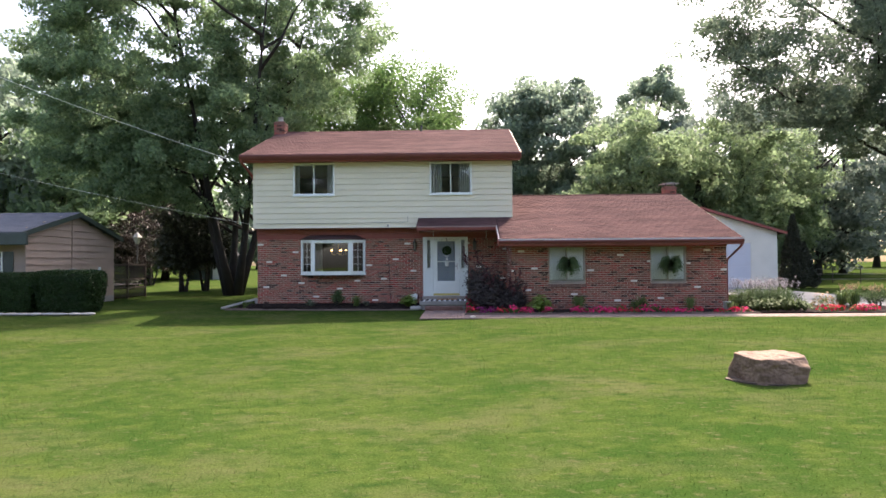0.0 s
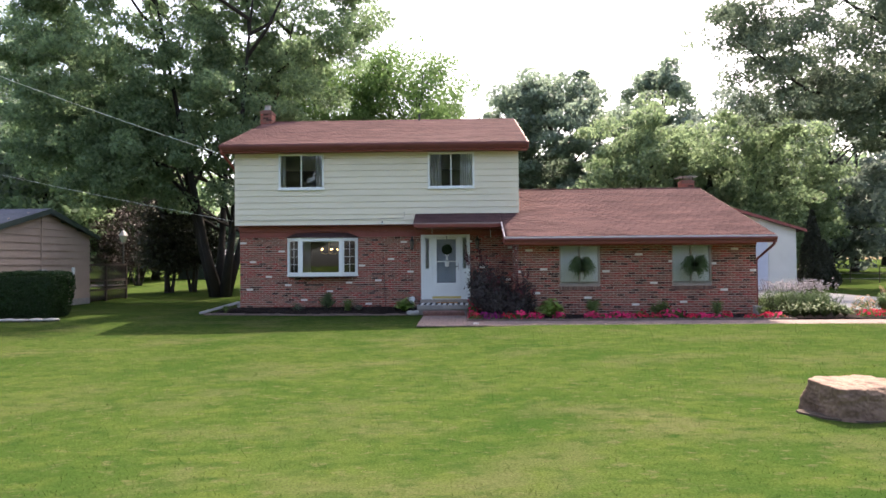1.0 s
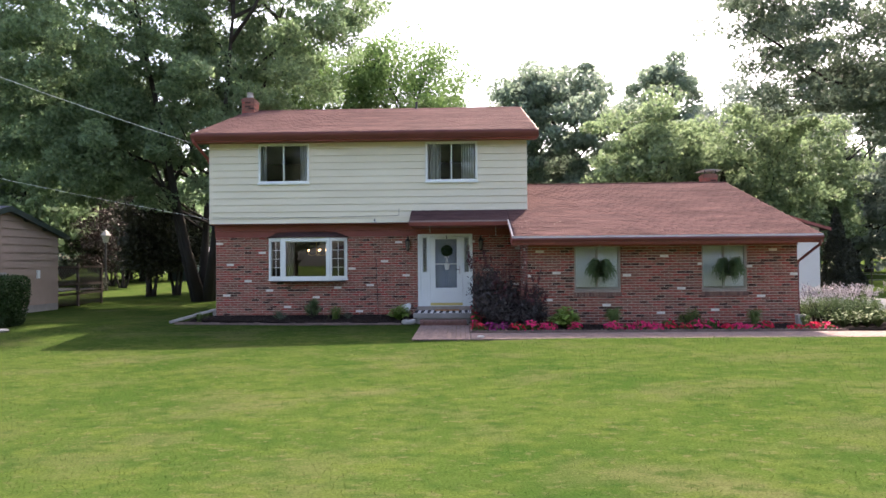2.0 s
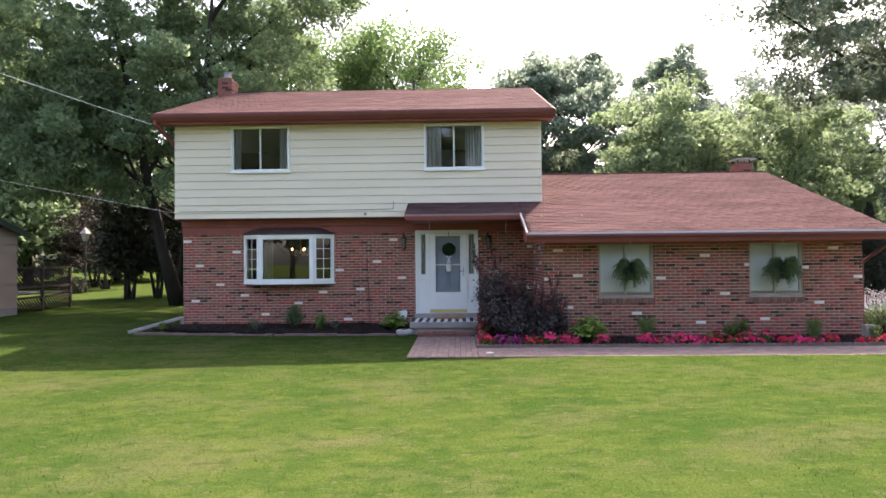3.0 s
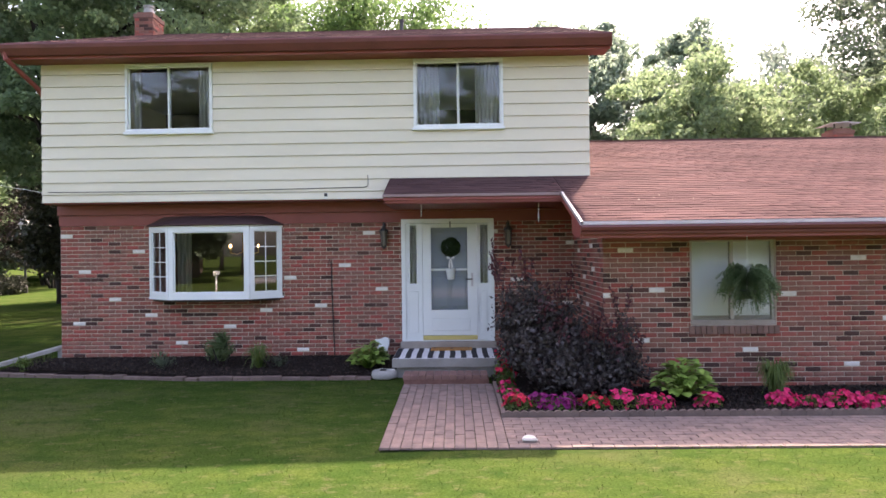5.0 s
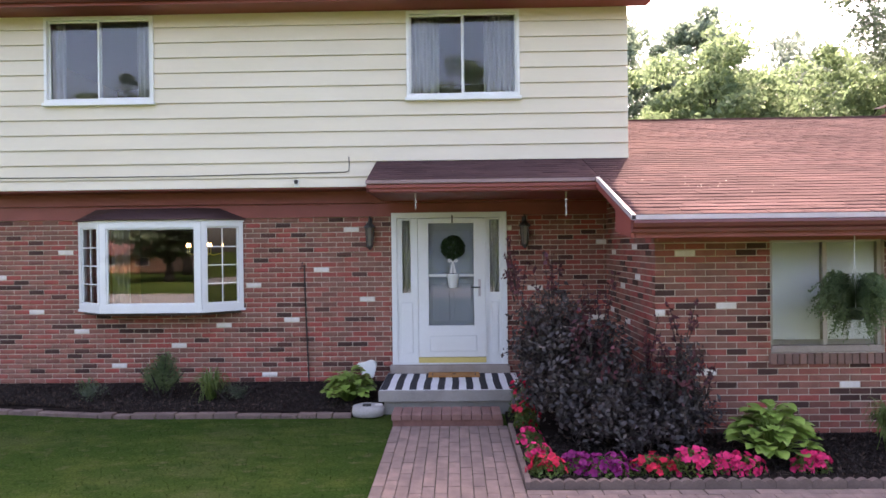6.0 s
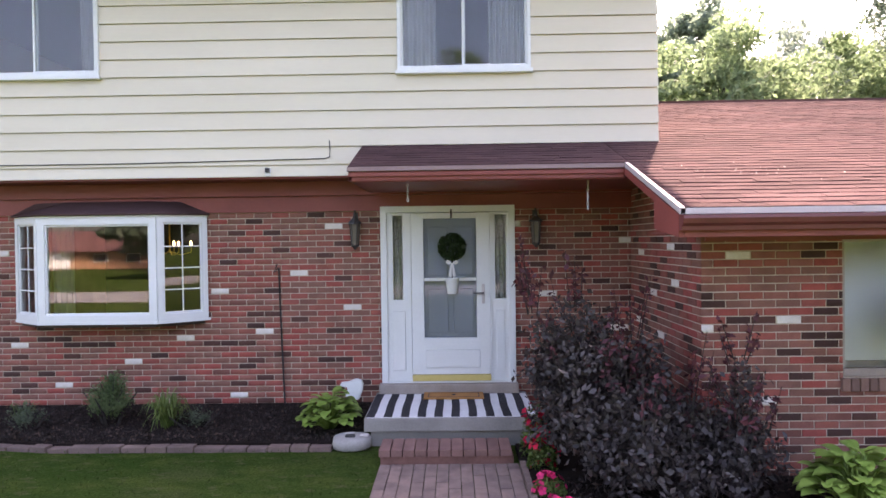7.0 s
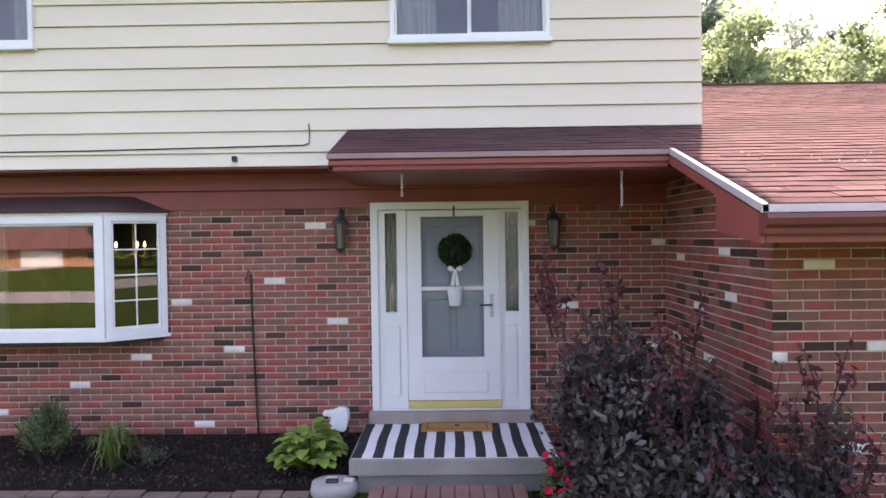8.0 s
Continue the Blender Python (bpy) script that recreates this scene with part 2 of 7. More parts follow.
def lawn_material(name, gain, low, high, through_leaf):
    """Mown grass: broad faded patches and fine variation."""
    m = bpy.data.materials.new(name)
    m.use_nodes = True
    nd, ln = m.node_tree.nodes, m.node_tree.links
    bsdf = nd["Principled BSDF"]
    bsdf.inputs["Roughness"].default_value = 0.75
    bsdf.inputs["Specular IOR Level"].default_value = 0.0
    geo = nd.new("ShaderNodeNewGeometry")

    def field(scale, detail, stretch, lo, hi):
        mp, ns, mr = nd.new("ShaderNodeMapping"), nd.new("ShaderNodeTexNoise"), nd.new("ShaderNodeMapRange")
        mp.inputs["Scale"].default_value = stretch
        ns.inputs["Scale"].default_value, ns.inputs["Detail"].default_value = scale, detail
        ln.new(geo.outputs["Position"], mp.inputs["Vector"])
        ln.new(mp.outputs[0], ns.inputs["Vector"])
        ln.new(ns.outputs["Fac"], mr.inputs["Value"])
        mr.inputs["From Min"].default_value, mr.inputs["From Max"].default_value = lo, hi
        return mr.outputs[0]

    def mixed(fac, a, b, how="MIX"):
        mx = nd.new("ShaderNodeMix")
        mx.data_type, mx.blend_type = "RGBA", how
        if isinstance(fac, float):
            mx.inputs["Factor"].default_value = fac
        else:
            ln.new(fac, mx.inputs["Factor"])
        for socket, v in ((6, a), (7, b)):
            if isinstance(v, tuple):
                mx.inputs[socket].default_value = (*v, 1)
            else:
                ln.new(v, mx.inputs[socket])
        return mx.outputs[2]

    base = mixed(field(0.4, 5, (1, 1, 1), 0.36, 0.64), (0.043, 0.084, 0.02), (0.071, 0.108, 0.028))
    base = mixed(field(0.75, 9, (0.7, 1.2, 1), 0.5, 0.71), base, (0.112, 0.122, 0.052))
    base = mixed(field(2.4, 8, (0.8, 1.35, 1), 0.48, 0.68), base, (0.086, 0.119, 0.031))
    base = mixed(field(4.0, 6, (0.8, 1.4, 1), 0.5, 0.74), base, (0.037, 0.074, 0.019))
    base = mixed(field(9.0, 6, (0.75, 1.4, 1), 0.57, 0.76), base, (0.128, 0.127, 0.064))
    base = mixed(field(48, 4, (1, 1, 1), 0.34, 0.66), base, mixed(1.0, base, (0.6, 0.66, 0.55), "MULTIPLY"))
    tuft = nd.new("ShaderNodeMapRange")
    ln.new(geo.outputs["Random Per Island"], tuft.inputs["Value"])
    tuft.inputs["To Min"].default_value, tuft.inputs["To Max"].default_value = low * gain, high * gain
    shade = nd.new("ShaderNodeMix")
    shade.data_type, shade.blend_type = "RGBA", "MULTIPLY"
    shade.inputs["Factor"].default_value = 1.0
    ln.new(base, shade.inputs[6])
    ln.new(tuft.outputs[0], shade.inputs[7])
    ln.new(shade.outputs[2], bsdf.inputs["Base Color"])
    tr, mx = nd.new("ShaderNodeBsdfTranslucent"), nd.new("ShaderNodeMixShader")
    mx.inputs[0].default_value = through_leaf
    ln.new(shade.outputs[2], tr.inputs["Color"])
    ln.new(bsdf.outputs[0], mx.inputs[1])
    ln.new(tr.outputs[0], mx.inputs[2])
    ln.new(mx.outputs[0], nd["Material Output"].inputs["Surface"])
    return m


M["lawn"] = lawn_material("lawn", 0.68, 1.0, 1.0, 0.0)
M["blade"] = lawn_material("blade", 0.88, 0.7, 1.4, 0.5)


# ---- building helpers ----
def box(bm, x0, x1, y0, y1, z0, z1, m=None):
    vs = [bm.verts.new((x, y, z)) for z in (z0, z1) for y in (y0, y1) for x in (x0, x1)]
    for f in ((0, 2, 3, 1), (4, 5, 7, 6), (0, 1, 5, 4), (2, 6, 7, 3), (0, 4, 6, 2), (1, 3, 7, 5)):
        bm.faces.new([vs[i] for i in f])
    if m is not None:
        bmesh.ops.transform(bm, matrix=m, verts=vs)
    return vs


def boxes(*dims, bevel=0.0):
    bm = bmesh.new()
    for d in dims:
        box(bm, *d)
    if bevel:
        bmesh.ops.bevel(bm, geom=bm.edges[:], offset=bevel, segments=2, affect="EDGES", profile=0.6)
    return bm


def holed(x0, x1, y0, y1, z0, z1, holes, bevel=0.0):
    """One solid slab in x and z, y0 to y1 thick, with rectangular openings (x0, x1, z0, z1) through it."""
    bm = bmesh.new()
    xs = sorted({x0, x1, *[min(max(v, x0), x1) for h in holes for v in h[:2]]})
    zs = sorted({z0, z1, *[min(max(v, z0), z1) for h in holes for v in h[2:]]})
    full = lambda i, k: 0 <= i < len(xs) - 1 and 0 <= k < len(zs) - 1 and not any(h[0] < (xs[i] + xs[i + 1]) / 2 < h[1] and h[2] < (zs[k] + zs[k + 1]) / 2 < h[3] for h in holes)
    made = {}

    def vert(i, k, y):
        if (i, k, y) not in made:
            made[i, k, y] = bm.verts.new((xs[i], y, zs[k]))
        return made[i, k, y]

    for i in range(len(xs) - 1):
        for k in range(len(zs) - 1):
            if not full(i, k):
                continue
            c = ((i, k), (i + 1, k), (i + 1, k + 1), (i, k + 1))
            bm.faces.new([vert(*p, y0) for p in c])
            bm.faces.new([vert(*p, y1) for p in c[::-1]])
            for (a, b), (di, dk) in zip(((0, 1), (1, 2), (2, 3), (3, 0)), ((0, -1), (1, 0), (0, 1), (-1, 0))):
                if not full(i + di, k + dk):
                    bm.faces.new((vert(*c[b], y0), vert(*c[a], y0), vert(*c[a], y1), vert(*c[b], y1)))
    bmesh.ops.recalc_face_normals(bm, faces=bm.faces[:])
    if bevel:
        sharp = [e for e in bm.edges if len(e.link_faces) == 2 and e.calc_face_angle(0) > 0.5]
        bmesh.ops.bevel(bm, geom=sharp, offset=bevel, segments=2, affect="EDGES", profile=0.6)
    return bm


def prism(bm, outline, axis, a, b):
    """An outline of (u, v) pushed along an axis from a to b. axis x: (y, z); axis y: (x, z); axis z: (x, y)."""
    put = {"x": lambda u, v, w: (w, u, v), "y": lambda u, v, w: (u, w, v), "z": lambda u, v, w: (u, v, w)}[axis]
    lo = [bm.verts.new(put(u, v, a)) for u, v in outline]
    hi = [bm.verts.new(put(u, v, b)) for u, v in outline]
    n = len(outline)
    bm.faces.new(lo[::-1])
    bm.faces.new(hi)
    for i in range(n):
        bm.faces.new((lo[i], lo[(i + 1) % n], hi[(i + 1) % n], hi[i]))
    bmesh.ops.recalc_face_normals(bm, faces=bm.faces[:])
    return bm


def tube(bm, points, radii, sides=8, cap=True):
    """A tapered tube through the points."""
    rings = []
    for i, p in enumerate(points):
        p = Vector(p)
        along = (Vector(points[min(i + 1, len(points) - 1)]) - Vector(points[max(i - 1, 0)])).normalized()
        q = along.to_track_quat("Z", "Y")
        r = radii[i] if isinstance(radii, (list, tuple)) else radii
        rings.append([bm.verts.new(p + q @ Vector((r * math.cos(2 * math.pi * k / sides), r * math.sin(2 * math.pi * k / sides), 0))) for k in range(sides)])
    for a, b in zip(rings, rings[1:]):
        for k in range(sides):
            bm.faces.new((a[k], a[(k + 1) % sides], b[(k + 1) % sides], b[k]))
    if cap:
        bm.faces.new(rings[0][::-1])
        bm.faces.new(rings[-1])
    return bm


def lathe(bm, profile, centre=(0, 0, 0), sides=20):
    """A turned form from (radius, height) pairs."""
    c = Vector(centre)
    rings = [[bm.verts.new(c + Vector((r * math.cos(2 * math.pi * k / sides), r * math.sin(2 * math.pi * k / sides), z))) for k in range(sides)] for r, z in profile]
    for a, b in zip(rings, rings[1:]):
        for k in range(sides):
            bm.faces.new((a[k], a[(k + 1) % sides], b[(k + 1) % sides], b[k]))
    bm.faces.new(rings[0][::-1])
    bm.faces.new(rings[-1])
    return bm


def part(name, bm, material, parent=None, label="", smooth=False):
    """Links a bmesh as one mesh object under a thing or a part."""
    me = bpy.data.meshes.new(name)
    bm.to_mesh(me)
    bm.free()
    me.materials.append(M[material])
    if smooth:
        me.polygons.foreach_set("use_smooth", [True] * len(me.polygons))
    ob = new(name, me)
    ob.parent = parent
    return tagged(ob, label)


def thing(name, label, category, group="", kind="", at=(0, 0, 0)):
    ob = new(name)
    ob.location = at
    ob.empty_display_size = 0.2
    return tagged(ob, label, category, group, kind)


def raw(name, verts, faces, material, parent=None, kind="", label=""):
    """One mesh from arrays of vertices and of equally long faces."""
    verts, faces = np.asarray(verts, dtype=np.float32), np.asarray(faces, dtype=np.int32)
    me = bpy.data.meshes.new(name)
    n, k = faces.shape
    me.vertices.add(len(verts))
    me.vertices.foreach_set("co", verts.ravel())
    me.loops.add(n * k)
    me.loops.foreach_set("vertex_index", faces.ravel())
    me.polygons.add(n)
    me.polygons.foreach_set("loop_start", np.arange(0, n * k, k, dtype=np.int32))
    me.update(calc_edges=True)
    me.materials.append(M[material])
    ob = new(name, me)
    ob.parent = parent
    return tagged(ob, label, kind=kind)


def chip(l, w, h, c):
    """Vertices and quads of a piece l long, w high and h proud, its front edges chamfered by c: centred, front towards -y."""
    v = []
    for k, (dx, dz, y) in enumerate(((l / 2, w / 2, 0), (l / 2, w / 2, -h + c), (l / 2 - c, w / 2 - c, -h))):
        v += [(-dx, y, -dz), (dx, y, -dz), (dx, y, dz), (-dx, y, dz)]
    f = [(a + k, a + (k + 1) % 4, b + (k + 1) % 4, b + k) for a, b in ((0, 4), (4, 8)) for k in range(4)] + [(8, 9, 10, 11)]
    return np.array(v, dtype=float), np.array(f)


def pieces(name, cells, parent, single, joined, near, size, turn=None, limit=300, proud=0.008, chamfer=0.002):
    """Lays pieces on a face. cells: (centre, length, height, material or None). Whole cells that near() picks become objects
    on one shared mesh; cut ones and the rest are joined. turn: the rotation from the face's own axes."""
    turn = turn or Matrix.Identity(3)
    R = np.array(turn)
    meshes, soup, count = {}, {}, 0
    ranked = sorted(range(len(cells)), key=lambda i: near(cells[i][0]))
    chosen = set()
    for i in ranked:
        c, l, h, mat = cells[i]
        if len(chosen) < limit and abs(l - size[0]) < 1e-4:
            chosen.add(i)
    for i, (c, l, h, mat) in enumerate(cells):
        if i in chosen:
            key = mat or single
            if key not in meshes:
                v, f = chip(size[0], size[1], proud, chamfer)
                me = bpy.data.meshes.new(name)
                me.from_pydata([tuple(p) for p in v], [], [tuple(q) for q in f])
                me.materials.append(M[key])
                meshes[key] = me
            ob = new(name, meshes[key])
            ob.parent = parent
            j = Vector((random.gauss(0, 0.0006), random.gauss(0, 0.001), random.gauss(0, 0.0006)))
            ob.matrix_local = Matrix.Translation(Vector(c) + turn @ j) @ turn.to_4x4() @ pose(0, 0, 0, random.gauss(0, 0.2), random.gauss(0, 0.15), random.gauss(0, 0.3))
        else:
            v, f = chip(l, h, proud + random.gauss(0, 0.001), chamfer)
            vs, fs = soup.setdefault(mat or joined, ([], []))
            fs.append(f + 12 * len(vs))
            vs.append(v @ R.T + np.array(c))
    for key, (vs, fs) in soup.items():
        raw(name + "_field", np.vstack(vs), np.vstack(fs), key, parent, "stuff")


def face_cells(u0, u1, z0, courses, place, openings=(), whites=(), pitch=0.21, course=0.0687, joint=0.0105, half=0.0):
    """Running-bond cells on a face; place(u, z) gives the point."""
    cells = []
    wh = {}
    for u, z in whites:
        k = int((z - z0) // course)
        wh.setdefault(k, []).append(u)
    for k in range(courses):
        zc = z0 + (k + 0.5) * course
        start = u0 - pitch * (0.5 if (k % 2) else 0.0) - half
        n = int((u1 - start) / pitch) + 2
        spans = [(u0, u1)]
        for a, b, za, zb in openings:
            if za < zc < zb:
                spans = [s for lo, hi in spans for s in ((lo, min(hi, a)), (max(lo, b), hi)) if s[1] - s[0] > 0.02]
        row = []
        for i in range(n):
            a, b = start + i * pitch, start + (i + 1) * pitch
            for lo, hi in spans:
                c, d = max(a, lo), min(b, hi)
                if d - c > 0.03:
                    row.append([c, d])
        mark = set()
        for u in wh.get(k, []):
            mark.add(min(range(len(row)), key=lambda i: abs((row[i][0] + row[i][1]) / 2 - u)))
        for i, (c, d) in enumerate(row):
            cells.append((place((c + d) / 2, zc), d - c - joint, course - joint, "brick_white" if i in mark else None))
    return cells


def near_door(c):
    return abs(c[0] - 0.1) * 0.8 + abs(c[2] - 1.5) * 0.7


# ---- foliage ----
rng = np.random.default_rng(7)


def leaf_quads(points, size, rng, droop=0.3, slim=0.55, aim=None):
    """Folded leaves at the points, as arrays."""
    n = len(points)
    d = rng.normal(size=(n, 3))
    if aim is not None:
        d = d * 0.6 + aim
    d[:, 2] -= droop
    d /= np.linalg.norm(d, axis=1, keepdims=True) + 1e-9
    s = np.cross(d, rng.normal(size=(n, 3)))
    s /= np.linalg.norm(s, axis=1, keepdims=True) + 1e-9
    up = np.cross(s, d)
    L = (size * rng.uniform(0.6, 1.35, n))[:, None]
    W = L * slim * rng.uniform(0.8, 1.2, (n, 1))
    base = points - d * L * 0.5
    v = np.stack([base, points - s * W * 0.5 + up * L * 0.1, points + d * L * 0.5, points + s * W * 0.5 + up * L * 0.1], axis=1).reshape(-1, 3)
    return v, np.arange(4 * n).reshape(-1, 4)


def tree(name, label, base, height, spread, trunk, material, clumps, leaves, leaf, stems=1, bare=0.25, seed=1, lobes=None, flat=0.6, lean=(0, 0), clump_size=1.0, group="trees", limbs_seen=26):
    """A tree: tapered stems, limbs to the clumps of an uneven crown, and leaves in clumps with gaps between."""
    r = np.random.default_rng(seed)
    root = thing(name, label, "tree", group, at=base)
    lobes = lobes or [(0, 0, 0.62, 1.0, 1.0, 0.42)]
    centres = []
    weights = np.array([a * b * c for *_, a, b, c in lobes])
    weights /= weights.sum()
    while len(centres) < clumps:
        x, y, z, a, b, c = lobes[r.choice(len(lobes), p=weights)]
        d = r.normal(size=3)
        d *= (r.uniform(0.25, 1.0) ** 0.45) / np.linalg.norm(d)
        wob = 1 + 0.28 * noise.noise(Vector((d[0] * 2.2 + seed, d[1] * 2.2, d[2] * 2.2)))
        p = np.array([(x + d[0] * a * wob) * spread, (y + d[1] * b * wob) * spread, (z + d[2] * c * wob) * height])
        if p[2] > bare * height * 0.7:
            centres.append(p)
    centres = np.array(centres)
    bm = bmesh.new()
    tops = []
    for s in range(stems):
        ang = 2 * math.pi * s / stems + seed
        off = trunk * (0.75 if stems > 1 else 0)
        foot = Vector((off * math.cos(ang), off * math.sin(ang), -0.15))
        out = spread * (0.38 if stems > 1 else 0.04)
        pts, rad = [], []
        for i in range(7):
            q = i / 6
            w = out * q ** 0.85
            pts.append(foot + Vector((math.cos(ang) * w + lean[0] * q * height + 0.12 * math.sin(3 * q + s), math.sin(ang) * w + lean[1] * q * height, q * height * 0.72)))
            rad.append(trunk * (0.75 if stems > 1 else 1) * (1.0 - 0.86 * q if i else 1.45))
        tube(bm, pts, rad, 9)
        tops.append(pts)
    spurs = []
    for c in centres[: limbs_seen]:
        pts = tops[int(r.integers(len(tops)))]
        q = float(np.clip(c[2] / height - 0.22, bare * 0.8, 0.66))
        i = q / 0.72 * 6
        a = pts[int(i)].lerp(pts[min(int(i) + 1, 6)], i % 1)
        e = Vector(c)
        mid = a.lerp(e, 0.5) + Vector(r.normal(size=3)) * 0.07 * (e - a).length
        spurs.append(np.array(mid.lerp(e, 0.45)) + r.normal(size=3) * 0.3)
        tube(bm, [a, a.lerp(mid, 0.5) + Vector(r.normal(size=3) * 0.08), mid, mid.lerp(e, 0.55) + Vector(r.normal(size=3) * 0.1), e], [trunk * 0.34, trunk * 0.26, trunk * 0.19, trunk * 0.12, trunk * 0.05], 6)
    part("trunk", bm, "bark", root, smooth=True)
    centres = np.vstack([centres, *[s[None] for s in spurs]])
    per = leaves // len(centres)
    pts = []
    for c in centres:
        k = int(per * r.uniform(0.5, 1.5))
        d = r.normal(size=(k, 3))
        d /= np.linalg.norm(d, axis=1, keepdims=True) + 1e-9
        d *= r.uniform(0.1, 1, (k, 1)) ** 0.4
        rad = clump_size * r.uniform(0.6, 1.3)
        pts.append(c + d * np.array([rad, rad, rad * flat]) + np.array([0, 0, -0.12 * rad]) * (d[:, :1] ** 2 + d[:, 1:2] ** 2))
    v, f = leaf_quads(np.vstack(pts), leaf, r)
    raw("crown", v, f, material, root)
    return root


def ground_z(x, y):
    """The lawn falls gently from the house towards the street."""
    s = np.maximum(0.0, -4.8 - np.asarray(y, dtype=float))
    s = np.minimum(s, 20.0)
    far = np.clip((np.asarray(y, dtype=float) - 20) / 60.0, 0, 1)
    x = np.asarray(x, dtype=float)
    near = np.clip((-1.6 - np.asarray(y, dtype=float)) / 3.0, 0, 1)
    return -0.034 * s + 0.011 * np.clip(x, 0, 7) * np.minimum(1, s / 5) + 0.02 * np.clip(x - 0.3, -6.5, 0) * near + 0.045 * np.clip((x - 0.9) / 1.5, 0, 1) * np.clip((-4.64 - np.asarray(y, dtype=float)) / 0.12, 0, 1) + far * 0.7


# ---- ground ----
def build_ground():
    xs = np.unique(np.concatenate([np.linspace(-400, -40, 10), np.linspace(-40, -14, 27), np.linspace(-14, 14, 113), np.linspace(14, 40, 27), np.linspace(40, 400, 10)]))
    ys = np.unique(np.concatenate([np.linspace(-400, -60, 8), np.linspace(-60, -24, 37), np.linspace(-24, 2, 105), np.array([-4.64, -4.76]), np.linspace(2, 60, 59), np.linspace(60, 500, 12)]))
    X, Y = np.meshgrid(xs, ys)
    Z = ground_z(X, Y)
    bumps = np.array([noise.noise(Vector((a * 0.6, b * 0.6, 0))) for a, b in zip(X.ravel(), Y.ravel())]).reshape(X.shape)
    Z = Z + 0.018 * bumps * ((Y < -5.2) | (np.abs(X) > 10)) - 0.012
    nx, ny = len(xs), len(ys)
    idx = np.arange(nx * ny).reshape(ny, nx)
    f = np.stack([idx[:-1, :-1], idx[:-1, 1:], idx[1:, 1:], idx[1:, :-1]], axis=-1).reshape(-1, 4)
    ob = raw("ground", np.stack([X, Y, Z], -1).reshape(-1, 3), f, "lawn")
    ob.data.polygons.foreach_set("use_smooth", [True] * len(ob.data.polygons))
    return tagged(ob, "mown green lawn with faded yellowish patches", "lawn", kind="structure")


build_ground()


def build_grass():
    """Short blades over the lawn that the camera passes."""
    r = np.random.default_rng(3)
    n = 230000
    x = r.uniform(-14, 14, n)
    y = -17.5 + 16.8 * r.uniform(0, 1, n)
    keep = ~((y > -4.66) & (x > -0.66)) & ~((y > -1.2) & (x > -7.9))
    keep &= ~(((x - 4.98) / 0.66) ** 2 + ((y + 12.95) / 0.5) ** 2 < 1)
    x, y = x[keep], y[keep]
    n = len(x)
    z = ground_z(x, y) + 0.001
    a = r.uniform(0, 2 * np.pi, n)
    h = r.uniform(0.01, 0.028, n)
    w = r.uniform(0.002, 0.005, n)
    lean = r.normal(0, 0.012, (n, 2))
    v = np.empty((n, 3, 3))
    v[:, 0] = np.stack([x - w * np.cos(a), y - w * np.sin(a), z], -1)
    v[:, 1] = np.stack([x + w * np.cos(a), y + w * np.sin(a), z], -1)
    v[:, 2] = np.stack([x + lean[:, 0], y + lean[:, 1], z + h], -1)
    ob = raw("grass", v.reshape(-1, 3), np.arange(3 * n).reshape(-1, 3), "blade")
    tagged(ob, "short mown lawn grass blades over the front yard", "grass", kind="stuff")


build_grass()


def slab_of(name, label, category, x0, x1, y0, y1, top, material, thick=0.08):
    bm = bmesh.new()
    nx, ny = max(2, int((x1 - x0) / 0.8)), max(2, int((y1 - y0) / 0.8))
    g = [[bm.verts.new((x0 + (x1 - x0) * i / nx, y0 + (y1 - y0) * j / ny, float(ground_z(x0 + (x1 - x0) * i / nx, y0 + (y1 - y0) * j / ny)) + top)) for i in range(nx + 1)] for j in range(ny + 1)]
    for j in range(ny):
        for i in range(nx):
            bm.faces.new((g[j][i], g[j][i + 1], g[j + 1][i + 1], g[j + 1][i]))
    ext = bmesh.ops.extrude_face_region(bm, geom=bm.faces[:])
    bmesh.ops.translate(bm, vec=(0, 0, -thick), verts=[v for v in ext["geom"] if isinstance(v, bmesh.types.BMVert)])
    bmesh.ops.recalc_face_normals(bm, faces=bm.faces[:])
    return tagged(part(name, bm, material), label, category, kind="structure")


slab_of("road", "pale worn asphalt street beyond the lawn", "road", -200, 200, -31.5, -24.6, 0.03, "asphalt")
slab_of("driveway", "grey asphalt drive to the garage", "driveway", 12.9, 17.6, -0.5, 13.4, 0.02, "asphalt")
slab_of("driveway", "pale concrete drive of the house opposite", "driveway", -51, -46, -69, -31.5, 0.03, "concrete")

# ---- the house ----
WALL_L, JOG, WING_R, WING_Y, BACK = -6.70, 2.16, 8.95, -2.10, 8.0
SID_Y, SID_R, SID_B, SID_T = -0.44, 2.33, 2.82, 5.12
COURSE, Z0 = 0.0687, 0.03
house = thing("house", "two-storey house, cream lap siding over red brick, low brick wing", "house")
BAY = (-5.10, -2.88, 1.22, 2.38)
DOOR = (-0.79, 0.79, 0.30, 2.46)

